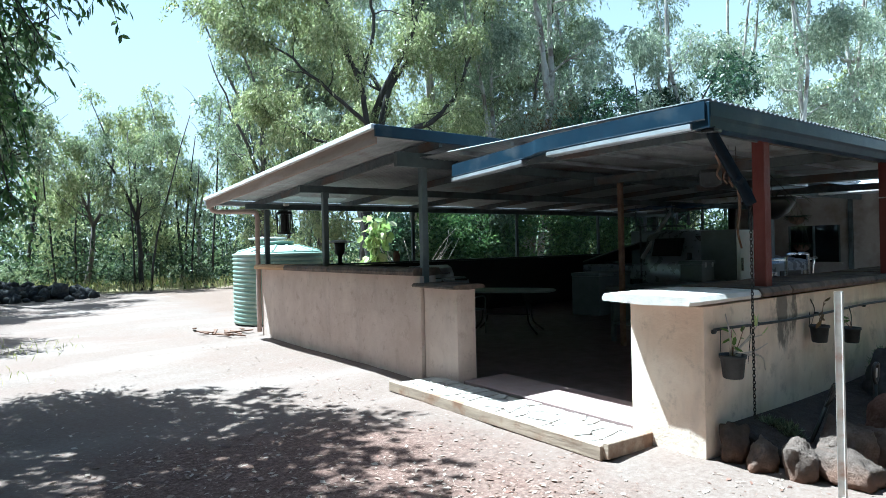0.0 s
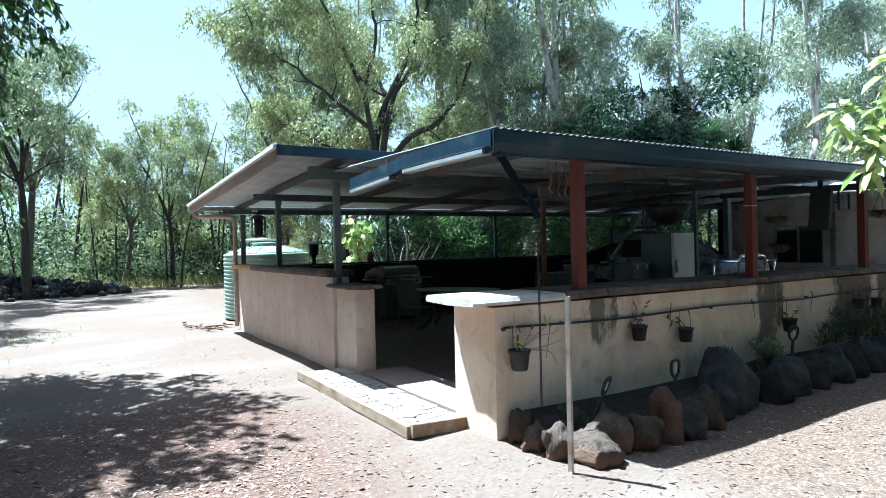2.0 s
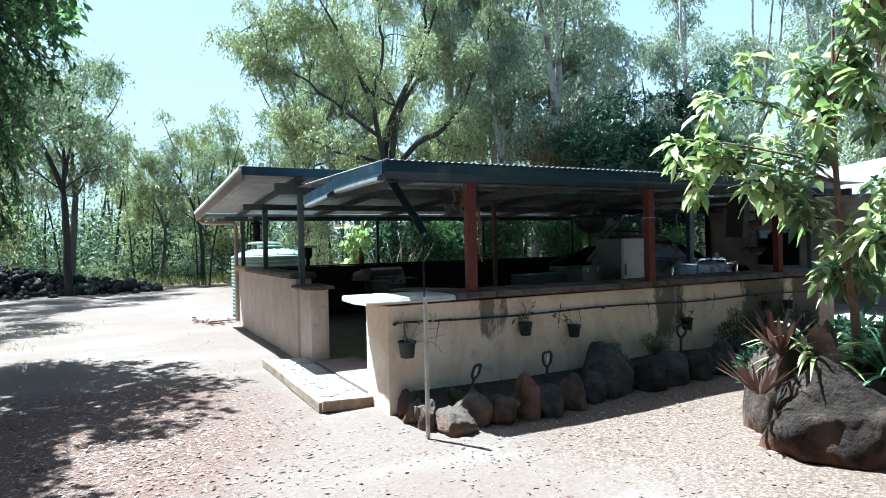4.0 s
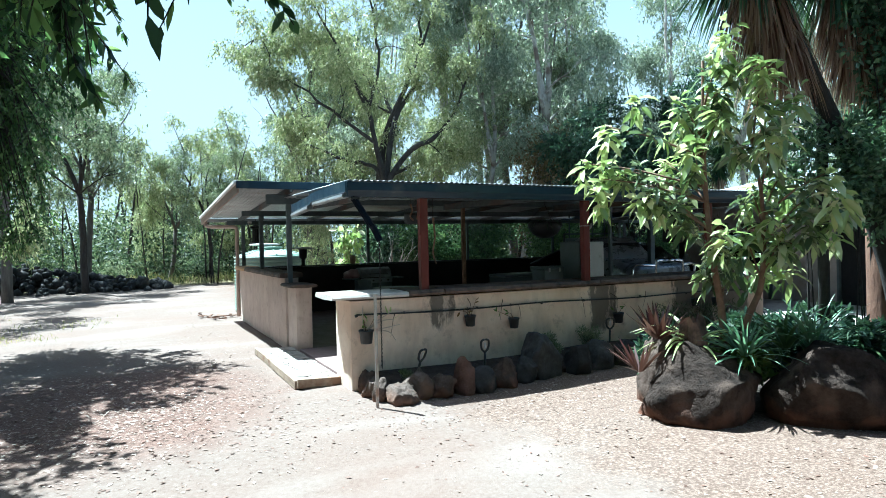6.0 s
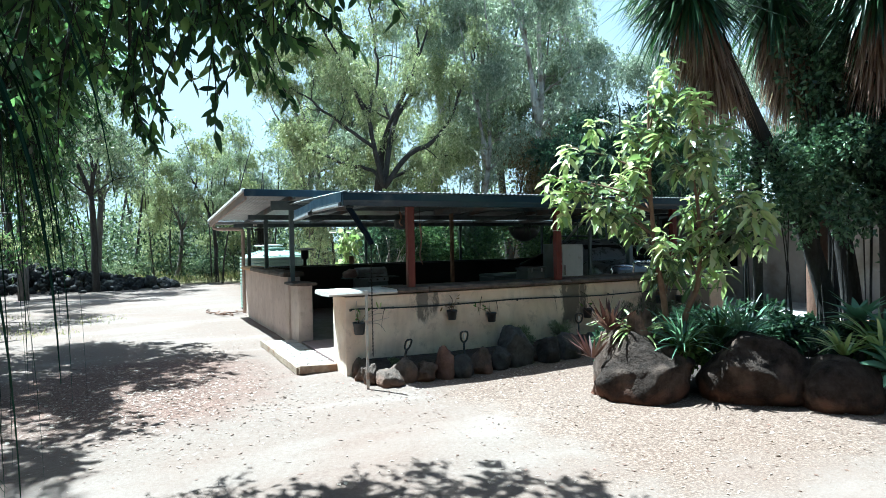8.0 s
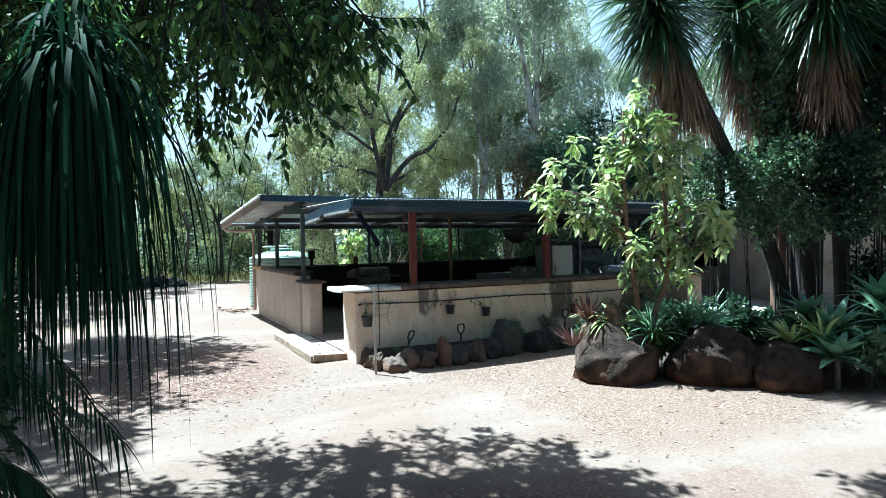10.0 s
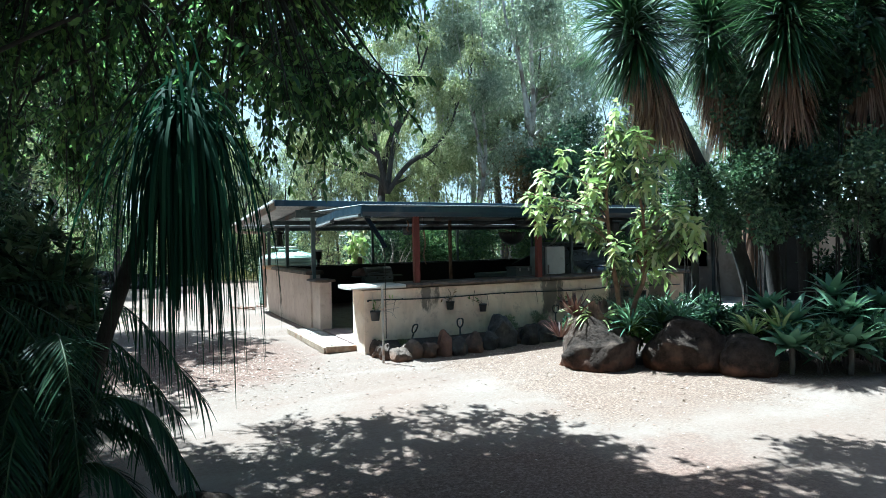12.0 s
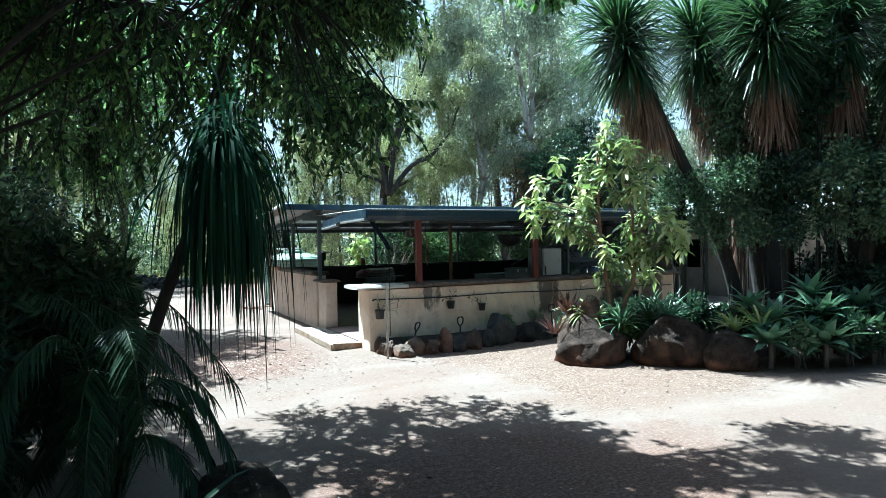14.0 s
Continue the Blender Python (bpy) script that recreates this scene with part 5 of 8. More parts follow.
def build_cool_box():
    t = thing("cool_box", pose(9.15, 5.6, 0.9, 0, 0, 10), "grey plastic cool box with two latches", "cool box")
    part("tub", box((0.55, 0.36, 0.28), (0, 0, 0.14), 0.02, segments=2), grey_enamel, t)
    part("lid", box((0.58, 0.39, 0.06), (0, 0, 0.31), 0.015, segments=2), grey_enamel, t)
    for x in (-0.15, 0.15):
        part("latch", box((0.05, 0.015, 0.08), (x, -0.195, 0.27), 0.004), white_plastic, t)
    b = thing("work_bench", pose(8.6, 5.7, 0.06), "dark bench along the middle of the shelter", "bench")
    part("top", box((2.6, 0.6, 0.05), (0, 0, 0.815), 0.006), grey_paint, b)
    for x in (-1.2, 1.2):
        for y in (-0.24, 0.24):
            part("leg", box((0.06, 0.06, 0.79), (x, y, 0.395), 0.004), grey_paint, b)
    part("shelf", box((2.45, 0.5, 0.03), (0, 0, 0.28), 0.004), grey_paint, b)
    part("back_panel", box((2.5, 0.02, 0.55), (0, 0.24, 0.5), 0.003), grey_paint, b)


build_cool_box()


def build_table():
    t = thing("outdoor_table", pose(7.0, 7.9, 0.06, 0, 0, -55), "oval outdoor table with grey top and dark iron legs", "table")
    own = bmesh.new()
    n = 36
    ring = []
    for z, s in ((0.70, 0.985), (0.705, 1.0), (0.725, 1.0), (0.73, 0.985)):
        ring.append([own.verts.new((0.85 * s * math.copysign(abs(math.cos(a)) ** 0.7, math.cos(a)), 0.48 * s * math.copysign(abs(math.sin(a)) ** 0.7, math.sin(a)), z)) for a in (2 * math.pi * k / n for k in range(n))])
    for a, b in zip(ring, ring[1:]):
        for k in range(n):
            own.faces.new((a[k], a[(k + 1) % n], b[(k + 1) % n], b[k]))
    own.faces.new(ring[0][::-1])
    own.faces.new(ring[-1])
    part("tabletop", own, grey_enamel, t)
    for sx in (-1, 1):
        for sy in (-1, 1):
            p = curve_points([(sx * 0.3, sy * 0.1, 0.7), (sx * 0.38, sy * 0.16, 0.45), (sx * 0.42, sy * 0.2, 0.18), (sx * 0.58, sy * 0.32, 0.0)], 5)
            tube_part("leg", [(p, 0.016)], dark_iron, t, sides=7)
    tube_part("stretcher", [(np.array([(-0.4, 0, 0.3), (0.4, 0, 0.3)]), 0.012)], dark_iron, t, sides=6)


build_table()


def make_chair():
    t = thing("patio_chair", (0, 0, 0), "grey metal patio chair with mesh seat and back", "chair", "chairs round the table")
    part("seat", box((0.46, 0.44, 0.025), (0, 0, 0.42), 0.01), grey_enamel, t)
    part("backrest", box((0.44, 0.022, 0.48), (0, 0.25, 0.7), 0.008, pose(0, 0, 0, -12)), grey_enamel, t)
    for sx in (-1, 1):
        f = curve_points([(sx * 0.24, -0.22, 0), (sx * 0.24, -0.22, 0.4), (sx * 0.25, -0.2, 0.62), (sx * 0.25, 0.0, 0.65), (sx * 0.24, 0.2, 0.62)], 5)
        tube_part("arm", [(f, 0.012)], grey_enamel, t, sides=7)
        b = curve_points([(sx * 0.24, 0.3, 0), (sx * 0.23, 0.2, 0.42), (sx * 0.23, 0.31, 0.95)], 5)
        tube_part("leg", [(b, 0.012)], grey_enamel, t, sides=7)
    return t


chair = make_chair()
chair.matrix_basis = pose(6.3, 8.15, 0.06, 0, 0, 110)


def build_barbecue():
    t = thing("barbecue", pose(7.0, 10.2, 0.06, 0, 0, 0), "steel hooded gas barbecue on a cabinet by the back wall", "barbecue")
    part("cabinet", box((0.85, 0.5, 0.75), (0, 0, 0.43), 0.012), grey_enamel, t)
    own = extrude_profile([(-0.27, 0), (-0.27, 0.07), (-0.2, 0.2), (-0.05, 0.25), (0.15, 0.24), (0.25, 0.15), (0.26, 0)], 0.8)
    hd = part("hood", own, pale_steel, t, "brushed steel hood")
    hd.location = (-0.4, 0, 0.88)
    part("handle", box((0.6, 0.03, 0.03), (0.4, -0.29, 0.09), 0.008), chrome, hd)
    part("control_panel", box((0.85, 0.03, 0.12), (0, -0.265, 0.8), 0.006), pale_steel, t)
    for k in range(4):
        kb = part("knob", lathe([(0.024, 0), (0.022, 0.03)], 12), black_plastic, t)
        kb.matrix_basis = pose(-0.3 + 0.2 * k, -0.28, 0.8, 90)
    for x in (-0.6, 0.6):
        part("side_shelf", box((0.34, 0.45, 0.03), (x, 0, 0.85), 0.008), grey_enamel, t)
    c = thing("barbecue_cover", pose(6.42, 10.15, 0.93, 0, 0, 0), "crumpled pinkish cloth on the barbecue shelf", "cloth")
    bm = bmesh.new()
    bmesh.ops.create_icosphere(bm, subdivisions=3, radius=0.2)
    for v in bm.verts:
        v.co *= 1 + 0.35 * noise.noise(v.co * 9)
        v.co.z = max(0.0, v.co.z * 0.75 + 0.08)
    part("cloth", bm, pink_cloth, c, smooth=True)


build_barbecue()


def build_small_things():
    t = thing("bug_zapper", (4.2, 10.9, 1.86), "black caged insect lamp hanging under the roof", "lamp")
    part("cap", lathe([(0.03, 0.47), (0.13, 0.42), (0.15, 0.38), (0.13, 0.37)], 18), black_plastic, t)
    part("base", lathe([(0.13, 0.0), (0.15, 0.03), (0.08, 0.05)], 18), black_plastic, t)
    part("core", lathe([(0.08, 0.03), (0.08, 0.38)], 12), black_plastic, t)
    for k in range(16):
        a = 2 * math.pi * k / 16
        tube_part("bar", [(np.array([(0.135 * math.cos(a), 0.135 * math.sin(a), 0.02), (0.14 * math.cos(a), 0.14 * math.sin(a), 0.38)]), 0.006)], black_plastic, t, sides=4)
    tube_part("hook", [(curve_points([(0, 0, 0.47), (0.015, 0, 0.52), (0, 0, 0.6)], 4), 0.004)], dark_iron, t, sides=4)
    s = thing("garden_lamp", (5.4, 11.05, 1.272), "black lamp with a wide pale disc hat on the back wall", "lamp")
    part("stem", lathe([(0.07, 0), (0.045, 0.03), (0.045, 0.16), (0.1, 0.2), (0.11, 0.42), (0.08, 0.44)], 16), black_plastic, s, smooth=True)
    part("hat", lathe([(0.3, 0.42), (0.305, 0.43), (0.12, 0.47), (0.02, 0.48)], 24), pale_paint, s, "pale flat disc hat", True)
    j = thing("clay_jar", (6.75, 11.08, 1.272), "small brown jar standing on the back wall", "jar")
    part("jar", lathe([(0.06, 0), (0.075, 0.03), (0.075, 0.17), (0.05, 0.2), (0.065, 0.23), (0.055, 0.23)], 16), vine_bark, j, smooth=True)
    b = thing("security_camera", (3.95, 10.2, 2.36), "small white security camera fixed to the beam", "camera")
    part("housing", box((0.09, 0.06, 0.05), (0, 0, 0), 0.008), pale_paint, b)
    part("lens", lathe([(0.018, 0), (0.018, 0.02)], 10, (0, 0, -0.04)), black_plastic, b)


build_small_things()


def build_tank():
    t = thing("water_tank", (4.98, 13.2, 0), "pale green ribbed plastic rainwater tank", "water tank")
    prof = [(0.97, 0.0)]
    z = 0.0
    while z < 1.36:
        prof += [(0.985, z + 0.012), (1.0, z + 0.045), (0.985, z + 0.075), (0.97, z + 0.087)]
        z += 0.09
    prof += [(1.0, z + 0.03), (1.0, z + 0.06), (0.93, z + 0.08)]
    part("shell", lathe(prof, 48), tank_green, t, smooth=True)
    part("dome", lathe([(0.95, z + 0.07), (0.9, z + 0.11), (0.45, z + 0.23), (0.38, z + 0.24)], 40), tank_green, t, smooth=True)
    for k in range(12):
        a = 2 * math.pi * k / 12
        r = part("rib", box((0.5, 0.05, 0.03), (0.66, 0, z + 0.18), 0.008, pose(0, 0, 0, 0, 15)), tank_green, t)
        r.matrix_basis = pose(0, 0, 0, 0, 0, math.degrees(a))
    part("hatch", lathe([(0.3, z + 0.22), (0.3, z + 0.29), (0.33, z + 0.29), (0.33, z + 0.33), (0.1, z + 0.34)], 28), tank_green, t, smooth=True)
    part("inlet_lid", lathe([(0.42, z + 0.38), (0.43, z + 0.4), (0.43, z + 0.42), (0.2, z + 0.44)], 28, (-0.05, 0.55, 0)), pale_paint, t, "pale inlet strainer lid", True)
    part("strainer", lathe([(0.2, z + 0.1), (0.2, z + 0.38)], 20, (-0.05, 0.55, 0)), tank_green, t)


build_tank()


# ---- vehicles ----
def car_body(stations, name, material, parent, label=""):
    """A smooth shell from cross-section stations (y, half width low, half width high, z low, z shoulder, z top)."""
    own = bmesh.new()
    rows = []
    for y, w0, w1, zl, zs, zt in stations:
        half = [(w0 * 0.97, zl), (w0, zl + (zs - zl) * 0.35), (w0, zs - 0.05), (w0 * 0.97, zs), (w1, zt - 0.05), (w1 * 0.9, zt), (0.0, zt + 0.02)]
        pts = [(-a, z) for a, z in half] + [(a, z) for a, z in half[-2::-1]]
        rows.append([own.verts.new((x, y, z)) for x, z in pts])
    for a, b in zip(rows, rows[1:]):
        for k in range(len(a) - 1):
            own.faces.new((a[k], b[k], b[k + 1], a[k + 1]))
    own.faces.new(rows[0])
    own.faces.new(rows[-1][::-1])
    bmesh.ops.recalc_face_normals(own, faces=own.faces)
    return part(name, own, material, parent, label, True)


def add_wheels(t, track, front, rear, r):
    for x in (-track, track):
        for y in (front, rear):
            w = part("wheel", lathe([(r * 0.6, -0.11), (r * 0.92, -0.11), (r, -0.08), (r, 0.08), (r * 0.92, 0.11), (r * 0.6, 0.11)], 28), rubber, t, "black tyre", True)
            w.matrix_basis = pose(x, y, r, 0, 90)
            part("rim", lathe([(r * 0.6, -0.06), (r * 0.6, 0.06), (r * 0.2, 0.07)], 20), pale_steel, w)


def build_ute():
    t = thing("pickup_truck", pose(12.5, 5.62, 0.04, 0, 0, -6), "silver four-wheel-drive pickup with bull bar and covered tray", "pickup truck")
    car_body([(0.0, 0.7, 0.66, 0.5, 0.94, 1.02), (0.08, 0.82, 0.76, 0.42, 1.0, 1.1), (0.6, 0.86, 0.8, 0.4, 1.06, 1.17), (1.35, 0.87, 0.82, 0.4, 1.1, 1.23)], "bonnet", silver_paint, t)
    car_body([(1.33, 0.87, 0.8, 0.4, 1.1, 1.24), (1.75, 0.87, 0.68, 0.4, 1.1, 1.64), (2.0, 0.87, 0.64, 0.4, 1.06, 1.74), (2.7, 0.87, 0.64, 0.4, 1.06, 1.76), (2.95, 0.87, 0.68, 0.4, 1.06, 1.68)], "cab", silver_paint, t)
    part("windscreen", box((1.18, 0.02, 0.6), (0, 1.54, 1.4), 0.01, pose(0, 0, 0, -38)), dark_glass, t)
    for x in (-1, 1):
        part("side_window", box((0.02, 0.8, 0.42), (x * 0.775, 2.3, 1.4), 0.01, pose(0, 0, 0, 0, x * -19)), dark_glass, t)
        part("mirror", box((0.08, 0.1, 0.16), (x * 0.95, 1.6, 1.2), 0.02), black_plastic, t)
        part("headlight", box((0.24, 0.05, 0.16), (x * 0.55, 0.02, 0.82), 0.02), chrome, t)
    part("grille", box((0.72, 0.04, 0.2), (0, 0.005, 0.8), 0.01), black_plastic, t)
    part("bumper", box((1.6, 0.16, 0.18), (0, -0.04, 0.55), 0.03), grey_paint, t)
    part("tray", box((1.76, 1.9, 0.32), (0, 3.95, 0.82), 0.015), silver_paint, t)
    part("tray_cover", box((1.7, 1.95, 0.05), (0, 4.0, 1.28), 0.02, pose(0, 0, 0, -14)), canvas, t, "dark canvas tray cover")
    hoop = curve_points([(-0.38, -0.12, 0.5), (-0.38, -0.14, 1.12), (-0.32, -0.14, 1.22), (0, -0.14, 1.23), (0.32, -0.14, 1.22), (0.38, -0.14, 1.12), (0.38, -0.12, 0.5)], 6)
    wing = [curve_points([(s * 0.38, -0.14, 1.12), (s * 0.75, -0.1, 1.13), (s * 0.88, 0.02, 1.07), (s * 0.88, 0.08, 0.6)], 6) for s in (-1, 1)]
    tube_part("bull_bar", [(hoop, 0.03), (wing[0], 0.026), (wing[1], 0.026), (np.array([(-0.38, -0.14, 0.78), (0.38, -0.14, 0.78)]), 0.024)], chrome, t, "polished alloy bull bar", sides=9)
    rack = [(np.array([(x, 3.05, 1.05), (x, 3.05, 1.9)]), 0.025) for x in (-0.8, 0.8)] + [(np.array([(-0.8, 3.05, 1.9), (0.8, 3.05, 1.9)]), 0.025)]
    tube_part("headboard_rack", rack, grey_paint, t, sides=8)
    add_wheels(t, 0.78, 0.75, 3.8, 0.37)


build_ute()


def build_suv():
    t = thing("parked_car", pose(15.3, 6.9, 0.04, 0, 0, 12), "black parked car with raised bonnet line", "car")
    car_body([(0.0, 0.7, 0.62, 0.45, 0.75, 0.82), (0.15, 0.85, 0.74, 0.35, 0.85, 0.95), (1.1, 0.9, 0.78, 0.3, 0.95, 1.04), (1.7, 0.9, 0.66, 0.3, 1.0, 1.5), (2.2, 0.9, 0.62, 0.3, 1.0, 1.62), (3.4, 0.9, 0.62, 0.3, 1.0, 1.6), (4.2, 0.88, 0.64, 0.35, 0.98, 1.2), (4.4, 0.8, 0.62, 0.45, 0.9, 1.0)], "body", black_car, t)
    part("windscreen", box((1.15, 0.02, 0.6), (0, 1.42, 1.28), 0.01, pose(0, 0, 0, -48)), dark_glass, t)
    for x in (-1, 1):
        part("side_window", box((0.02, 1.6, 0.38), (x * 0.77, 2.7, 1.28), 0.01, pose(0, 0, 0, 0, x * -22)), dark_glass, t)
        part("headlight", box((0.26, 0.05, 0.12), (x * 0.58, 0.02, 0.72), 0.02), chrome, t)
    add_wheels(t, 0.8, 0.85, 3.5, 0.34)


build_suv()


def build_truck():
    t = thing("old_truck", pose(13.3, 8.5, 0.04), "old grey truck cab under a blue tarpaulin", "truck")
    part("cab", box((1.5, 1.2, 1.3), (0, 0.3, 1.15), 0.05, segments=2), grey_enamel, t)
    part("side_window", box((0.5, 0.02, 0.5), (-0.2, -0.305, 1.5), 0.01), dark_glass, t)
    part("window_frame", box((0.04, 0.03, 0.62), (-0.5, -0.31, 1.5), 0.006), pale_paint, t)
    part("window_frame", box((0.6, 0.03, 0.04), (-0.2, -0.31, 1.79), 0.006), pale_paint, t)
    bm = bmesh.new()
    bmesh.ops.create_grid(bm, x_segments=14, y_segments=10, size=0.5)
    for v in bm.verts:
        v.co = Vector((v.co.x * 1.6, v.co.y * 1.3 + 0.3, 2.44 + 0.1 * v.co.x - 0.16 * abs(v.co.y) + 0.05 * noise.noise(v.co * 7)))
    bmesh.ops.solidify(bm, geom=list(bm.faces), thickness=0.012)
    part("tarpaulin", bm, blue_tarp, t, "sagging blue tarpaulin", True)
    for x in (-0.65, 0.65):
        for y in (-0.2, 0.8):
            tube_part("prop", [(np.array([(x, y, 1.75), (x, y, 2.42)]), 0.02)], grey_paint, t, sides=6)
    for x in (-0.7, 0.7):
        w = part("wheel", lathe([(0.2, -0.1), (0.38, -0.1), (0.4, 0.0), (0.38, 0.1), (0.2, 0.1)], 24), rubber, t, "black tyre", True)
        w.matrix_basis = pose(x, 0.3, 0.4, 0, 90)
        part("rim", lathe([(0.2, -0.05), (0.2, 0.05), (0.05, 0.06)], 16), pale_steel, w)


blue_tarp = surface("blue_tarp", (0.02, 0.06, 0.14), (0.04, 0.1, 0.2), 6, 0.6, 0, 30, 0.3)
build_truck()


def build_veranda_things():
    s = thing("wall_speaker", (16.93, 8.15, 2.2), "black loudspeaker fixed on the house wall", "speaker")
    part("cabinet", box((0.16, 0.18, 0.26), (0, 0, 0), 0.012), black_plastic, s)
    part("bracket", box((0.05, 0.06, 0.06), (0.06, 0, 0.14), 0.004), dark_iron, s)
    v = thing("hanging_loudspeaker", (9.66, 2.75, 1.98), "tall black loudspeaker hanging under the bar roof", "speaker")
    part("cabinet", box((0.28, 0.24, 0.56), (0, 0, 0), 0.015, pose(0, 0, 0, 4, 0, 20)), near_black, v)
    part("bracket", box((0.05, 0.05, 0.26), (0, 0, 0.36), 0.004), dark_iron, v)
    part("arm", box((0.26, 0.03, 0.03), (0.26, -0.03, 0.1), 0.004), dark_iron, v)
    for z in (0.0, 0.24):
        part("frame_bar", box((0.3, 0.03, 0.025), (0.52, -0.05, z), 0.003), black_plastic, v)
    for x in (0.38, 0.66):
        part("frame_bar", box((0.025, 0.03, 0.22), (x, -0.05, 0.12), 0.003), black_plastic, v)
    k = thing("jug", (16.2, 8.3, 1.0), "pale plastic jug on the window shelf", "jug")
    part("body", lathe([(0.1, 0), (0.11, 0.02), (0.11, 0.18), (0.06, 0.24), (0.05, 0.3)], 14), white_plastic, k, smooth=True)
    sh = thing("shelf_table", (16.3, 8.25, 0.04), "small dark side table by the house wall", "table")
    part("top", box((0.6, 0.5, 0.04), (0, 0, 0.94), 0.006), rafter_wood, sh)
    for x in (-0.25, 0.25):
        for y in (-0.2, 0.2):
            part("leg", box((0.05, 0.05, 0.92), (x, y, 0.46), 0.004), rafter_wood, sh)


build_veranda_things()


def build_rack_pole():
    t = thing("leaning_pole", (0, 0, 0), "pale pole leaning behind the truck", "pole")
    tube_part("pole", [(np.array([(11.75, 8.5, 1.2), (12.4, 8.5, 1.82), (13.05, 8.5, 2.42)]), 0.045)], pale_paint, t, sides=8)


build_rack_pole()


# ---- boulders ----
make_rock("boulder", (6.58, -0.4, 0), (0.64, 0.56, 0.84), 11, basalt, "large dark basalt boulder with red earth at its foot", -28, 5, 0.17, (0.68, 0.95), 0.72, group="boulders round the garden bed")
make_rock("boulder", (6.72, 0.12, 0), (0.36, 0.36, 0.86), 12, basalt_pale, "pale weathered boulder behind the dark ones", -20, 5, 0.12, (0.8, 0.98), 0.92, group="boulders round the garden bed")
make_rock("boulder", (7.6, -1.16, 0), (0.66, 0.56, 0.8), 13, basalt, "large dark basalt boulder with red earth at its foot", -30, 5, 0.17, (0.68, 0.95), 0.75, group="boulders round the garden bed")
make_rock("boulder", (8.0, -1.78, 0), (0.44, 0.42, 0.6), 14, basalt, "dark rounded boulder beside the succulents", 40, 4, 0.14, (0.72, 0.95), group="boulders round the garden bed")
make_rock("boulder", (0.72, -3.8, 0), (0.44, 0.7, 0.64), 16, basalt, "dark boulder in deep shade beside the drive", 0, 5)
row = [(4.0, 2.05, 0.13, 0.34), (4.0, 1.83, 0.13, 0.42), (4.18, 1.62, 0.24, 0.34), (4.02, 2.26, 0.12, 0.4), (4.47, 1.74, 0.24, 0.46), (4.72, 1.66, 0.2, 0.36), (4.99, 1.63, 0.16, 0.48), (5.25, 1.62, 0.22, 0.36), (5.62, 1.72, 0.24, 0.36), (5.98, 1.8, 0.2, 0.32), (6.3, 1.95, 0.36, 0.62), (6.85, 1.8, 0.24, 0.42), (7.25, 1.85, 0.28, 0.46), (7.7, 1.9, 0.28, 0.46), (8.2, 1.9, 0.27, 0.44), (8.65, 1.95, 0.25, 0.5), (9.1, 1.95, 0.26, 0.42), (9.6, 2.0, 0.25, 0.44), (10.1, 2.0, 0.25, 0.4), (10.6, 2.0, 0.24, 0.4)]
for k, (x, y, r, h) in enumerate(row):
    m = basalt_red if k == 6 else (stone_pale if k in (0, 1, 2, 4) else (basalt_pale if k in (3, 5, 8) else lava_rock))
    lab = "upright red sandstone rock edging the wall bed" if k == 6 else ("pale rough rock edging the wall bed" if k < 3 or k > 17 else "dark basalt rock edging the wall bed")
    make_rock("edging_rock", (x, y, 0), (r * (1 if k < 7 else 0.86), r * 0.85, h * (0.95 if k == 6 else (0.72 if k < 6 else 1.0))), 40 + k, m, lab, k * 50, 4, 0.3 if k < 6 else 0.2, (0.64, 0.94), group="rocks along the bar wall", category="rock")
bm = box((6.8, 0.52, 0.1), (7.5, 2.13, 0.03), 0.03)
bmesh.ops.subdivide_edges(bm, edges=list(bm.edges), cuts=5, use_grid_fill=True)
for v in bm.verts:
    v.co.z += 0.05 * noise.noise(v.co * 4) + (0.3 * max(0, v.co.y - 1.92) if v.co.z > 0.05 else 0)
tagged(part("garden_bed", bm, soil), "dark soil bed at the foot of the bar wall", "garden bed", kind="structure")
bm = bmesh.new()
bmesh.ops.create_grid(bm, x_segments=24, y_segments=18, size=1)
for v in bm.verts:
    r = min(1, v.co.length)
    v.co = Vector((v.co.x * 2.9, v.co.y * 1.5, (1 - r * r) * 0.4 - 0.16 + 0.08 * (1 - r) * noise.noise(v.co * 5)))
ob = tagged(part("garden_mound", bm, soil, smooth=True), "mounded dark soil of the garden bed", "garden bed", kind="structure")
ob.matrix_basis = pose(9.2, -0.35, 0, 0, 0, -14)


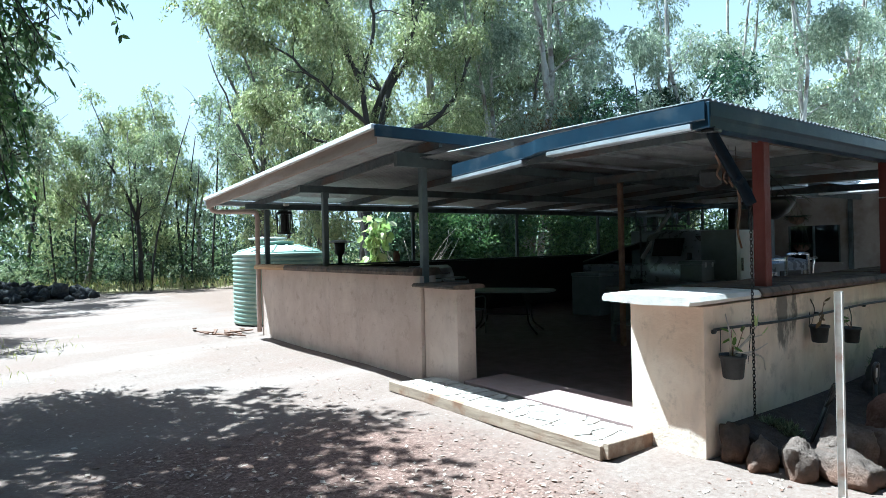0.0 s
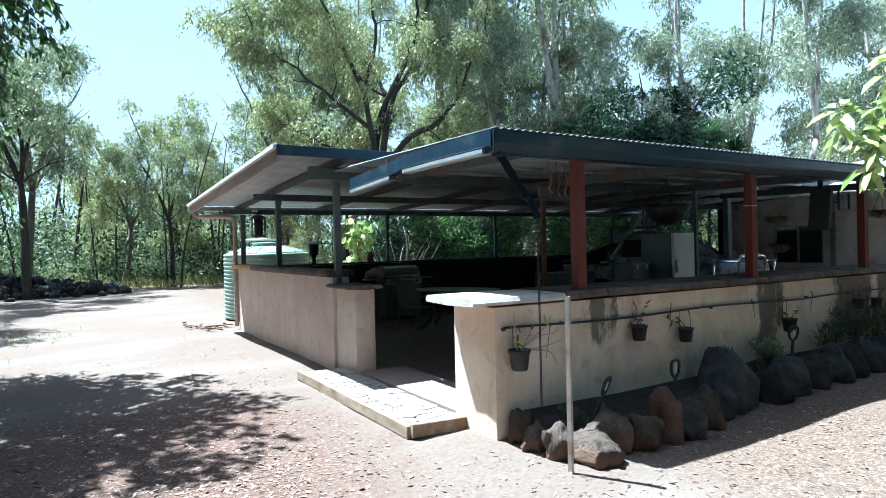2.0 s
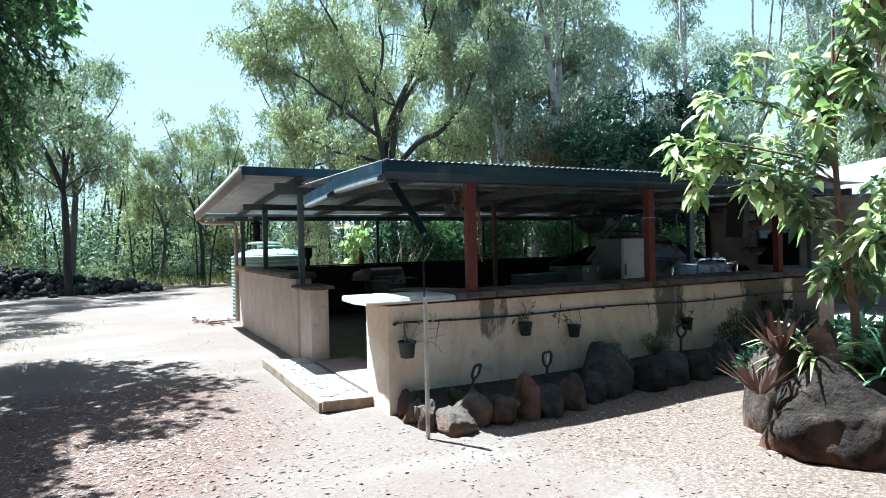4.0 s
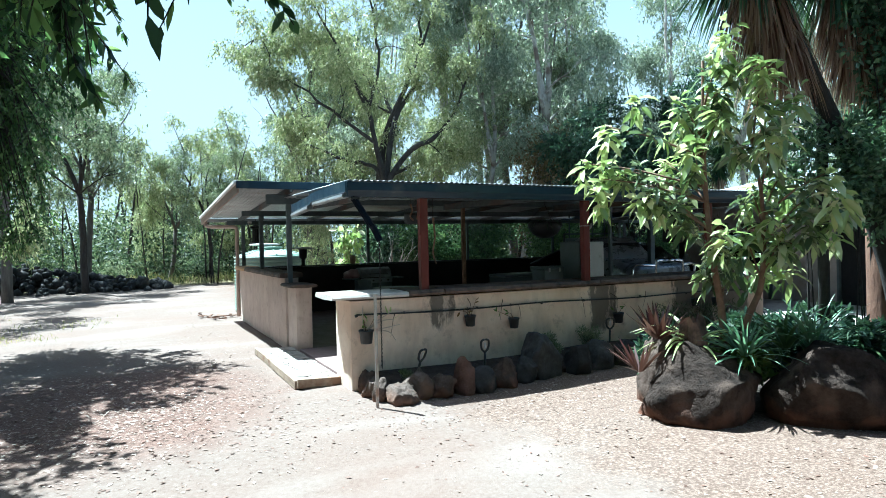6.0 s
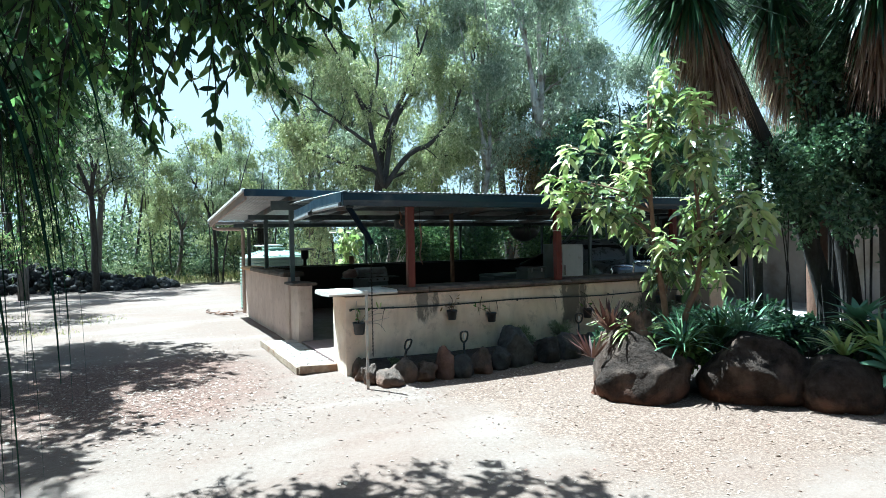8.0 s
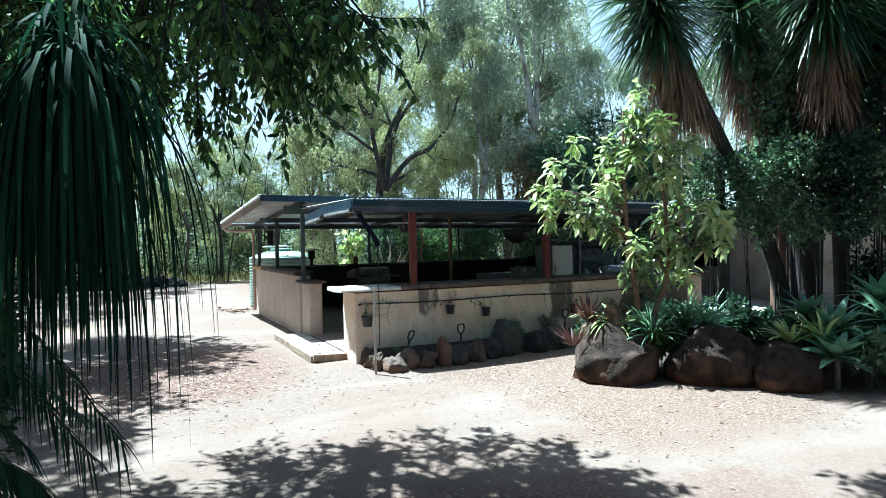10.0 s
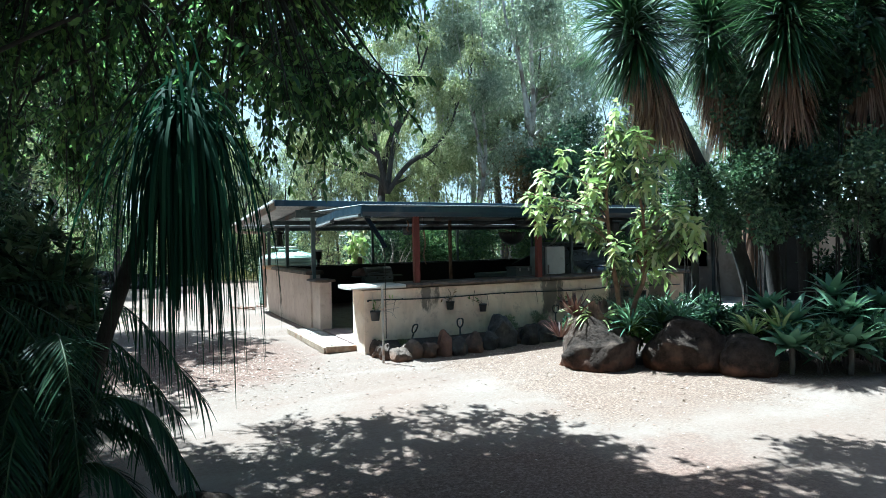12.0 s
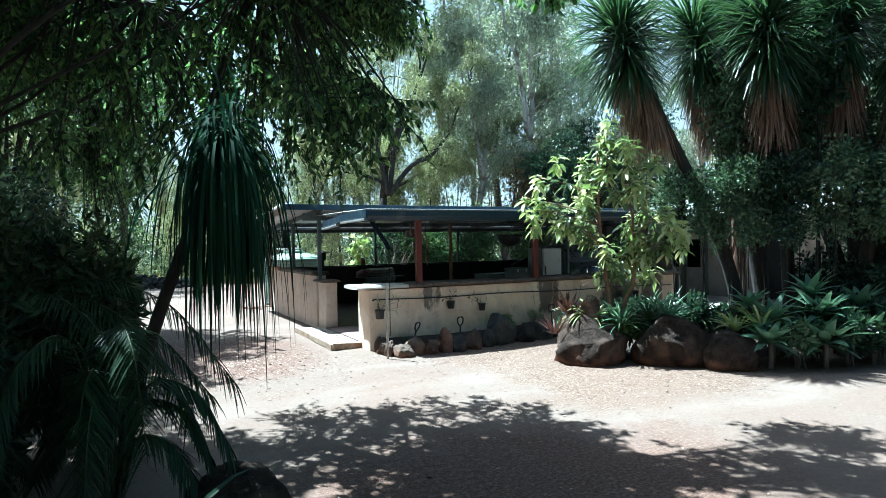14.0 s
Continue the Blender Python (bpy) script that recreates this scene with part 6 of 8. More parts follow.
def build_rock_pile():
    rng = np.random.default_rng(8)
    for k in range(34):
        x = rng.uniform(-9, 2.2)
        d = 1 - abs((x + 3) / 8)
        h = max(0.15, rng.uniform(0.1, 1.1) * d)
        s = rng.uniform(0.2, 0.42)
        make_rock("dumped_rock", (x, 26.8 + rng.normal(scale=0.6), h * 0.5), (s, s * 0.8, s * 1.3), 200 + k, lava_rock, "black jagged rock in the dumped pile", rng.uniform(0, 360), 2, 0.6, group="rock pile beyond the drive", category="rock")
    v, f, base = [], [[]], 0
    tri = []
    for k in range(800):
        x = rng.uniform(-10, 2.8)
        d = max(0.12, 1 - abs((x + 3.4) / 7.2))
        y = 26.8 + rng.normal(scale=0.8)
        z = rng.uniform(0, 1.25) * d * math.exp(-((y - 26.8) / 1.1) ** 2)
        own = bmesh.new()
        bmesh.ops.create_icosphere(own, subdivisions=1, radius=rng.uniform(0.1, 0.26))
        pts = np.array([q.co[:] for q in own.verts]) * rng.uniform(0.6, 1.3, size=(len(own.verts), 1)) + np.array([x, y, z])
        tri.append(np.array([[q.index for q in fc.verts] for fc in own.faces]) + base)
        own.free()
        v.append(pts)
        base += len(pts)
    ob = mesh_arrays("rubble", np.concatenate(v), [np.concatenate(tri)], lava_rock)
    tagged(ob, "heap of small black rubble between the rocks", "rubble", kind="stuff")


build_rock_pile()
build_step()


def build_bark_scraps():
    rng = np.random.default_rng(17)
    for k in range(11):
        L = rng.uniform(0.15, 0.45)
        ob = part("bark_scrap", box((L, rng.uniform(0.04, 0.09), 0.025), (0, 0, 0.02), 0.006), red_bark)
        ob.matrix_basis = pose(3.35 + rng.normal() * 0.25, 11.9 + rng.normal() * 0.3, 0.01 + 0.012 * (k % 3), rng.normal() * 5, rng.normal() * 4, rng.uniform(0, 180))
        tagged(ob, "reddish strip of bark lying by the tank", "bark", "bark scraps by the tank")


build_bark_scraps()

# ---- woods ----
gum_a = make_gum("gum_tree", 1, 12.5, 3.0, grey_bark, gum_leaf, 0.17, 0.36, 3, 5, 73, 24, 12, 0.4, leaf_wid=0.06, leaf_len=0.15, label="tall slender gum tree with grey-green hanging leaves")
gum_b = make_gum("gum_tree", 2, 15.0, 2.2, pale_bark, gum_leaf_grey, 0.14, 0.34, 3, 5, 68, 24, 12, 0.4, leaf_wid=0.06, leaf_len=0.15, lean=0.16, label="tall gum tree with pale smooth trunk and grey leaves")
gum_c = make_gum("gum_tree", 3, 9.0, 2.4, grey_bark, gum_leaf_yellow, 0.12, 0.32, 3, 4, 66, 24, 12, 0.38, leaf_wid=0.06, leaf_len=0.15, label="young gum tree with yellow-green leaves")
gum_d = make_gum("gum_tree", 4, 11.0, 2.8, dark_bark, gum_leaf, 0.15, 0.38, 3, 5, 71, 24, 12, 0.42, leaf_wid=0.06, leaf_len=0.15, lean=0.38, label="dark-barked gum tree with loose crown")
sap_e = make_gum("sapling", 5, 5.8, 1.0, dark_bark, gum_leaf_yellow, 0.05, 0.2, 1, 9, 44, 12, 13, 0.28, leaf_wid=0.045, label="slender bright green sapling in the woods", sides=4, low=6)
sap_f = make_gum("sapling", 6, 4.2, 1.1, dark_bark, understorey_leaf, 0.05, 0.15, 1, 9, 44, 13, 13, 0.3, leaf_wid=0.045, label="slender dark green sapling in the woods", sides=4, low=8)
far_g = make_gum("gum_tree", 7, 14.0, 3.2, pale_bark, gum_leaf_grey, 0.17, 0.3, 3, 5, 76, 15, 9, 0.5, leaf_len=0.24, leaf_wid=0.09, label="distant tall gum tree with grey-green leaves", sides=4)
far_h = make_gum("gum_tree", 8, 10.5, 3.0, grey_bark, gum_leaf_yellow, 0.15, 0.28, 3, 5, 76, 15, 9, 0.5, leaf_len=0.24, leaf_wid=0.09, label="distant gum tree with yellow-green leaves", sides=4)
kinds = {"a": gum_a, "b": gum_b, "c": gum_c, "d": gum_d, "e": sap_e, "f": sap_f, "g": far_g, "h": far_h}
used = set()


def plant(kind, x, y, size=1.0, turn=0.0, z=0.0):
    proto = kinds[kind]
    m = pose(x, y, z, 0, 0, turn)
    if kind not in used:
        used.add(kind)
        proto.matrix_basis = m
        proto.scale = (size,) * 3
        return proto
    ob = copy_thing(proto, m)
    ob.scale = (size,) * 3
    return ob


boughs = [
    (0.15, (0, 0, 4.2), (0.45, 0.3, 6.9), (1.5, 0.7, 8.8), (1.6, 0.9, 11.0), (2.0, 1.2, 13.2)),
    (0.13, (0, 0, 4.2), (-0.35, -0.5, 5.8), (-0.55, -0.9, 7.2), (-0.15, -1.0, 8.8), (-0.4, -1.3, 10.8), (-0.2, -1.4, 12.2)),
    (0.14, (0, 0, 4.2), (1.0, -0.2, 5.5), (2.0, -0.5, 6.0), (2.6, -0.6, 6.7), (3.5, -0.8, 8.7), (4.2, -0.7, 10.6)),
    (0.09, (0.3, 0, 4.6), (0.9, 0.6, 4.95), (1.9, 1.1, 5.6), (3.0, 1.6, 5.8), (3.9, 2.0, 6.6)),
    (0.1, (-0.05, 0, 4.3), (-0.5, 0.2, 4.95), (-2.0, 0.6, 5.4), (-3.4, 0.9, 6.2), (-3.9, 1.0, 7.0)),
    (0.08, (-0.55, -0.9, 7.2), (-1.1, -0.8, 8.1), (-1.9, -1.0, 9.5), (-3.2, -0.7, 9.7), (-4.6, -0.6, 9.9), (-5.3, -0.5, 9.4)),
    (0.08, (-0.45, -0.7, 6.6), (-1.3, -1.6, 8.4), (-2.2, -2.0, 10.2), (-3.1, -2.1, 11.8)),
    (0.08, (-0.35, -0.5, 5.8), (-1.7, -1.2, 6.7), (-3.0, -1.5, 7.7), (-4.1, -1.6, 8.3)),
    (0.08, (0.45, 0.3, 6.9), (-0.2, 1.4, 8.4), (-1.4, 2.0, 9.8), (-2.0, 2.3, 11.6)),
    (0.07, (1.5, 0.7, 8.8), (2.4, 1.5, 9.8), (2.9, 1.9, 11.4), (3.2, 2.0, 12.6)),
]
big = make_gum("spreading_gum", 21, 12.0, 2.0, dark_bark, gum_leaf_yellow, 0.27, 0.35, 1, 3, 230, 28, 14, 0.4, leaf_len=0.14, leaf_wid=0.055, label="large spreading gum tree with dark limbs and yellow-green crown", lean=0.1, sides=6, bend=0.7, boughs=boughs)
big.matrix_basis = pose(10.6, 18.4, 0, 0, 0, -21.5)

fixed = [
    ("d", -4.0, 27.6, 1.05, 20), ("d", -0.4, 25.0, 1.0, 160), ("a", -2.6, 21.5, 1.0, 120), ("c", -3.4, 14.5, 0.95, 60), ("a", -0.6, 28.8, 0.95, 80), ("a", -6.5, 25.5, 1.0, 200), ("c", 3.0, 31.0, 1.0, 10), ("d", 5.0, 29.0, 0.72, 140), ("c", 5.8, 34.0, 1.15, 60),
    ("b", 14.8, 18.5, 1.0, 10), ("b", 14.0, 24.5, 1.15, 220), ("b", 23.5, 21.0, 1.15, 300), ("a", 19.5, 22.5, 1.45, 190), ("b", 17.6, 23.0, 1.4, 130), ("b", 16.6, 21.5, 1.1, 100), ("a", 18.5, 19.0, 1.05, 310), ("b", 24.0, 11.2, 1.05, 30), ("b", 25.6, 12.8, 1.1, 150), ("b", 23.6, 14.6, 1.05, 260),
    ("b", 28.5, 9.0, 1.1, 190), ("b", 31.0, 4.5, 1.1, 90),
    ("a", 12.6, 27.0, 1.1, 170), ("a", 9.6, 26.5, 1.0, 250), ("c", 12.0, 22.5, 1.1, 90), ("b", 13.2, 21.0, 1.35, 40), ("b", 16.5, 17.5, 1.35, 10), ("b", 20.4, 20.5, 1.3, 75), ("a", 11.5, 31.0, 1.4, 240),
]
for row in fixed:
    plant(*row)
rng = np.random.default_rng(31)
for k in range(17):
    az = radians(rng.uniform(-16, 78))
    d = rng.uniform(34, 62)
    x, y = d * math.sin(az), d * math.cos(az)
    if 4 < math.degrees(az) < 12 and d < 50:
        plant("h", x, y, rng.uniform(0.65, 0.85), rng.uniform(0, 360))
        continue
    plant("gh"[k % 2], x, y, rng.uniform(0.8, 1.15) * (0.8 if az < radians(16) else 1.05), rng.uniform(0, 360))
for k in range(18):
    az = radians(rng.uniform(-14, 64))
    d = rng.uniform(27.5, 42) if az < radians(18) else rng.uniform(17, 34)
    x, y = d * math.sin(az), d * math.cos(az)
    if y < 13.6 and x < 19:
        continue
    plant("ef"[k % 2], x, y, rng.uniform(0.7, 1.35), rng.uniform(0, 360))
for x, y, s in ((-6, 3, 1.1), (-9, 9, 1.1), (-10, 16, 1.1)):
    plant("g", x, y, s, x * 40)

dark_tree = make_gum("dense_tree", 41, 10.4, 3.0, dark_bark, dark_leaf, 0.2, 0.1, 4, 6, 140, 24, 15, 0.5, hang=0.15, leaf_len=0.17, leaf_wid=0.075, label="dense dark green tree behind the shelter", lean=0.45, low=8)
dark_tree.matrix_basis = pose(20.2, 14.0, 0)
extra_tree = copy_thing(dark_tree, pose(13.9, -4.2, 0, 0, 0, 70))
extra_tree.scale = (0.85, 0.85, 0.85)
tagged(extra_tree, "dense dark green tree behind the yuccas", "tree")
rust = make_tree("rusty_tree", 42, 6.8, 2.0, dark_bark, rust_leaf, 0.12, 0.3, 9, 90, 90, 0.16, 0.06, hang=0.4, blob=0.45, label="tree with rusty brown and olive leaves")
rust.matrix_basis = pose(16.8, 16.2, 0)

# undergrowth behind the shelter and along the wood's edge
for k, (x, y, sx, sy, sz, m, n) in enumerate([(10.4, 13.9, 1.4, 0.8, 3.4, hedge_leaf, 3800), (12.7, 14.0, 1.5, 0.8, 3.6, hedge_leaf, 4000), (15.0, 13.8, 1.5, 0.8, 3.4, hedge_leaf, 3600), (17.6, 14.0, 1.4, 0.8, 2.8, hedge_leaf, 2600), (11.3, 13.6, 1.0, 0.7, 2.3, hedge_leaf, 1800), (9.0, 14.6, 1.0, 0.8, 2.8, climber_leaf, 2600), (19.5, 12.6, 1.2, 0.7, 2.4, hedge_leaf, 1500), (21.4, 11.4, 1.2, 0.8, 2.6, hedge_leaf, 1500)]):
    make_bush("shrub", (x, y, 0), 300 + k, (sx, sy, sz), m, "dense shrub behind the back wall", int(n * 1.8), 0.13, 0.075, lumps=30, stems=8)
for k in range(30):
    az = radians(rng.uniform(-13, 17))
    d = rng.uniform(28, 40)
    s = rng.uniform(0.7, 1.5)
    make_bush("shrub", (d * math.sin(az), d * math.cos(az), 0), 340 + k, (s, s, s * 1.1), (gum_leaf, understorey_leaf, understorey_leaf)[k % 3], "low bright shrub at the edge of the woods", 900, 0.13, 0.05, lumps=9)


def build_far_woods():
    """The woods beyond: trunks and masses of leaves far off."""
    r = np.random.default_rng(77)
    at, lines = [], []
    for k in range(110):
        az = radians(r.uniform(-30, 95))
        d = r.uniform(60, 105)
        x, y = d * math.sin(az), d * math.cos(az)
        h = r.uniform(7, 11) if 2 < math.degrees(az) < 14 else r.uniform(9, 17)
        lines.append((limb(r, (x, y, -0.2), (0, 0, 1), h * 0.9, 6, 0.06, 0.05), np.linspace(0.18, 0.05, 7)))
        for c in range(11):
            z = h * r.uniform(0.3, 1.0)
            w = 1.7 * (1.25 - z / h * 0.6)
            at.append(np.array([x, y, z]) + r.normal(size=(26, 3)) * np.array([0.8, 0.8, 0.55]) + np.array([r.normal() * w, r.normal() * w, 0]))
    for k in range(90):
        az = radians(r.uniform(-18, 20) if k < 62 else r.uniform(20, 45))
        d = r.uniform(28, 46)
        lines.append((limb(r, (d * math.sin(az), d * math.cos(az), -0.2), unit(np.array([r.normal() * 0.06, r.normal() * 0.06, 1])), r.uniform(3.5, 9), 6, 0.05, 0.04), np.linspace(0.085, 0.03, 7) * r.uniform(0.5, 1.3)))
    cut = len(at)
    for k in range(1300):
        az = radians(r.uniform(-30, 95))
        d = r.uniform(44, 105)
        c = np.array([d * math.sin(az), d * math.cos(az), r.uniform(0.3, 1.0) + r.uniform(0, 1) ** 2 * d * 0.055])
        at.append(c + r.normal(size=(26, 3)) * np.array([1.5, 1.5, 0.8]))
    crowns, at = np.concatenate(at[:cut]), np.concatenate(at[cut:])
    woods = thing("far_woods", (0, 0, 0), "distant open woodland of gum trees", "woods", kind="stuff")
    leaves("crown", crowns, r.normal(size=crowns.shape) + np.array([0, 0, -0.8]), 0.5, 0.22, gum_leaf, woods, r)
    leaves("undergrowth", at, r.normal(size=at.shape) + np.array([0, 0, -0.8]), 0.6, 0.3, understorey_leaf, woods, r)
    tube_part("trunk", lines, dark_bark, woods, sides=5)
    near = []
    for k in range(560):
        az = radians(r.uniform(-18, 62) if k < 420 else r.uniform(-18, 18))
        d = r.uniform(30, 45)
        c = np.array([d * math.sin(az), d * math.cos(az), 0.3 + 3.2 * r.uniform(0, 1) ** 2])
        near.append(c + r.normal(size=(48, 3)) * np.array([0.9, 0.9, 0.6]))
    near = np.concatenate(near)
    near[:, 2] = np.abs(near[:, 2])
    leaves("thicket", near, r.normal(size=near.shape) + np.array([0, 0, -0.5]), 0.26, 0.12, understorey_leaf, woods, r)


build_far_woods()


def build_unseen_woods():
    """Unseen woodland added behind and beside the drive, to keep sky light out."""
    r = np.random.default_rng(78)
    at, lines = [], []
    for k in range(130):
        az = radians(r.uniform(98, 325))
        d = r.uniform(14, 34)
        x, y = d * math.sin(az) + 2, d * math.cos(az) - 2
        h = r.uniform(11, 17)
        lines.append((limb(r, (x, y, -0.2), (0, 0, 1), h * 0.9, 6, 0.06, 0.05), np.linspace(0.2, 0.06, 7)))
        for c in range(13):
            z = h * r.uniform(0.12, 1.0)
            at.append(np.array([x, y, z]) + r.normal(size=(20, 3)) * np.array([0.9, 0.9, 0.6]) + np.array([r.normal() * 1.7, r.normal() * 1.7, 0]))
    at = np.concatenate(at)
    woods = thing("back_woods", (0, 0, 0), "unseen dark woodland added round the drive to block sky light", "woods", kind="stuff")
    leaves("foliage", at, r.normal(size=at.shape) + np.array([0, 0, -0.8]), 0.75, 0.4, dark_leaf, woods, r)
    tube_part("trunk", lines, grey_bark, woods, sides=5)


build_unseen_woods()


def build_unseen_trees():
    """Tall dark trees added out of view behind and beside the drive, to block the sky."""
    for k, (x, y, h) in enumerate(((4.5, -12.0, 9.5), (-2.0, -12.5, 10.0), (9.5, -9.5, 9.0), (-6.5, -5.0, 9.5), (-6.8, 1.5, 9.5))):
        t = make_tree("dense_tree", 900 + k, h, 3.4, dark_bark, dark_leaf, 0.22, 0.15, 10, 90, 38, 0.42, 0.22, hang=0.2, blob=0.6, label="unseen tall dark tree added to block sky light", rise=0.6, sides=5)
        t.matrix_basis = pose(x, y, 0, 0, 0, k * 70)


build_unseen_trees()


def build_grass():
    r = np.random.default_rng(9)
    n = 16000
    az = np.radians(r.uniform(-14, 60, n))
    d = r.uniform(27, 48, n)
    p = np.stack([d * np.sin(az), d * np.cos(az), np.zeros(n)], axis=1)
    keep = (p[:, 1] > 25 + r.normal(size=n)) & (r.uniform(size=n) < 0.9)
    p = p[keep]
    al = r.normal(size=p.shape) * 0.35 + np.array([0, 0, 1.0])
    v, f = leaf_arrays(p, al, 0.5, 0.04, r)
    g = mesh_arrays("dry_grass", v, f, grass_blade)
    tagged(g, "tall dry yellow-green grass at the wood's edge", "grass", kind="stuff")
    n = 500
    c = np.array([(-0.8, 9.8), (-1.5, 11.5), (0.1, 12.2), (-2.5, 14)])[r.integers(0, 4, n)]
    p = np.concatenate([c + r.normal(scale=0.5, size=(n, 2)), np.zeros((n, 1))], axis=1)
    v, f = leaf_arrays(p, r.normal(size=p.shape) * 0.5 + np.array([0, 0, 1.0]), 0.12, 0.012, r)
    tagged(mesh_arrays("grass_tuft", v, f, grass_blade), "sparse low grass on the drive's edge", "grass", kind="stuff")


build_grass()


# ---- near trees over the drive ----
def crown_tree(name, at, seed, foot, centre, radii, leaf, count, length, width, label, extra=(), hang=0.5, low=None, fine=2, coarse=4.8, bark=None, clusters=150, sprays=9, stout=1.0):
    """A near tree: limbs that reach into a crown of leafy sprays."""
    r = np.random.default_rng(seed)
    t = thing(name, at, label, "tree")
    c, rad = np.array(centre, dtype=float), np.array(radii, dtype=float)
    v = unit(r.normal(size=(clusters, 3))) * (r.uniform(0.3, 1.0, clusters) ** 0.45)[:, None]
    tips = c + v * rad
    tips = np.concatenate([tips, np.array(extra, dtype=float).reshape(-1, 3)])
    if low is not None:
        tips[:, 2] = np.array([max(p[2], low(p[0], p[1]) + r.uniform(0, 0.4)) for p in tips])
    fork = np.array([0, 0, foot])
    lines = [(curve_points([(0, 0, -0.2), (0.05, 0.02, foot * 0.5), fork], 5), np.linspace(0.13, 0.08, 11))]
    hubs = [c + unit(r.normal(size=3)) * rad * 0.35 for _ in range(9)]
    for h in hubs:
        ln = curve_points([fork, fork * 0.5 + h * 0.5 + r.normal(scale=0.25, size=3), h], 5)
        lines.append((ln, np.linspace(0.055, 0.025, len(ln)) * stout))
    at_, al, twigs = [], [], []
    high_at, high_al = [], []
    for tip in tips:
        h = min(hubs, key=lambda q: np.linalg.norm(q - tip) + r.uniform(0, 0.6))
        ln = curve_points([h, h * 0.45 + tip * 0.55 + np.array([0, 0, 0.18]), tip], 4)
        lines.append((ln, np.linspace(0.022, 0.005, len(ln))))
        for s in range(sprays):
            d = unit(tip - h) * 0.6 + r.normal(scale=0.7, size=3) + np.array([0, 0, -hang])
            sp = limb(r, tip - unit(tip - h) * r.uniform(0, 0.5), d / np.linalg.norm(d), r.uniform(0.3, 0.6), 3, 0.12, -0.08)
            k = max(4, count // (len(tips) * sprays))
            high = tip[2] > coarse
            k = k // 2 + 1 if high else k
            u = r.uniform(0.1, 1.0, k)
            q = sp[np.minimum((u * 3).astype(int), 2)]
            q2 = sp[np.minimum((u * 3).astype(int) + 1, 3)]
            (high_at if high else at_).append(q + (q2 - q) * r.uniform(size=(k, 1)))
            (high_al if high else al).append(np.tile(unit(sp[-1] - sp[0]), (k, 1)) * 0.5 + r.normal(scale=0.65, size=(k, 3)) + np.array([0, 0, -hang]))
            if not high:
                twigs.append((sp, np.linspace(0.005, 0.002, 4)))
    va, fa = tubes(lines, 5)
    vb, fb = tubes(twigs, 3)
    mesh_arrays("trunk", np.concatenate([va, vb]), [fa[0], fb[0] + len(va)], bark or dark_bark, t, smooth=True)
    leaves("crown", np.concatenate(at_), np.concatenate(al), length, width, leaf, t, r, fine, 0.12)
    leaves("upper_crown", np.concatenate(high_at), np.concatenate(high_al), length * 2.0, width * 2.7, leaf, t, r)
    return t


# the last high clusters lie out of view, added to shade the drive
crown_tree("shade_tree", (-2.4, 8.2, 0), 51, 2.6, (1.0, -0.5, 6.0), (2.6, 2.5, 2.3), hedge_leaf, 38000, 0.1, 0.042, "large dark-leaved shade tree beside the drive", low=None, coarse=5.2, clusters=230,
           extra=[(2.4, 0.2, 2.2), (2.5, -0.3, 2.9), (2.3, 0.5, 3.5), (1.8, 0.2, 1.8), (1.5, 0.6, 2.6), (1.2, 0.3, 3.4), (2.0, 1.0, 3.0), (2.6, 0.0, 3.9), (0.9, 1.0, 2.0), (1.4, -0.2, 4.2), (2.2, -0.2, 4.5)] + [(3.2, -1.4, 4.2), (3.0, -1.1, 4.5), (2.8, -0.8, 4.0), (3.2, -0.9, 4.8), (2.9, -1.3, 4.6), (2.7, -1.5, 4.1), (2.9, -1.6, 4.9), (2.7, -1.0, 3.6), (3.1, -1.2, 5.2), (2.8, -1.4, 5.0)] + [(1.5 + 1.05 * ((k * 0.618) % 1), -0.5 + 1.3 * ((k * 0.37) % 1), 1.7 + 3.4 * k / 34) for k in range(34)] + [(1.75 + 0.65 * math.sin(k * 2.4) * (k / 60) ** 0.4, 0.6 + 0.8 * math.cos(k * 2.4), 4.15 + 0.75 * math.sin(k * 1.7)) for k in range(60)] + [(0.1 + 1.9 * ((k * 0.618) % 1), -3.2 + 3.2 * ((k * 0.37) % 1), 4.9 + 1.6 * ((k * 0.77) % 1)) for k in range(40)] + [(0.1 + 2.1 * ((k * 0.618) % 1), -6.0 + 3.0 * ((k * 0.37) % 1), 4.9 + 1.1 * ((k * 0.77) % 1)) for k in range(60)])
fringe = [(3.4, -0.4, 2.65), (3.0, -0.2, 2.75), (3.8, -0.1, 2.85), (2.6, 0.2, 2.55), (4.2, 0.3, 3.0), (3.3, 0.3, 2.8), (2.9, 0.7, 2.6), (4.5, 0.6, 3.4), (4.6, 0.9, 3.9), (3.9, 0.6, 3.2), (2.2, 0.8, 2.5), (2.4, 1.2, 2.9), (3.5, 1.0, 3.2), (1.8, 0.4, 2.7), (1.6, 1.0, 2.9), (1.2, 0.2, 2.7), (1.0, 1.4, 2.8), (2.0, 1.6, 3.0), (2.9, 1.5, 3.1), (3.9, 1.2, 3.4), (0.6, 0.6, 2.6), (0.8, 2.2, 2.9), (1.6, 2.2, 3.0), (3.2, -0.9, 2.75), (2.6, -0.6, 2.8), (1.9, -0.4, 2.7), (3.8, 0.4, 2.95), (4.0, 0.8, 3.1), (4.3, 0.5, 3.3), (4.1, 1.1, 3.5), (4.5, 0.9, 3.7), (4.7, 1.2, 4.2), (4.2, 1.4, 3.8), (3.7, 0.9, 2.95), (3.5, 0.5, 2.85), (4.6, 0.4, 3.9), (4.4, 0.1, 3.6)]


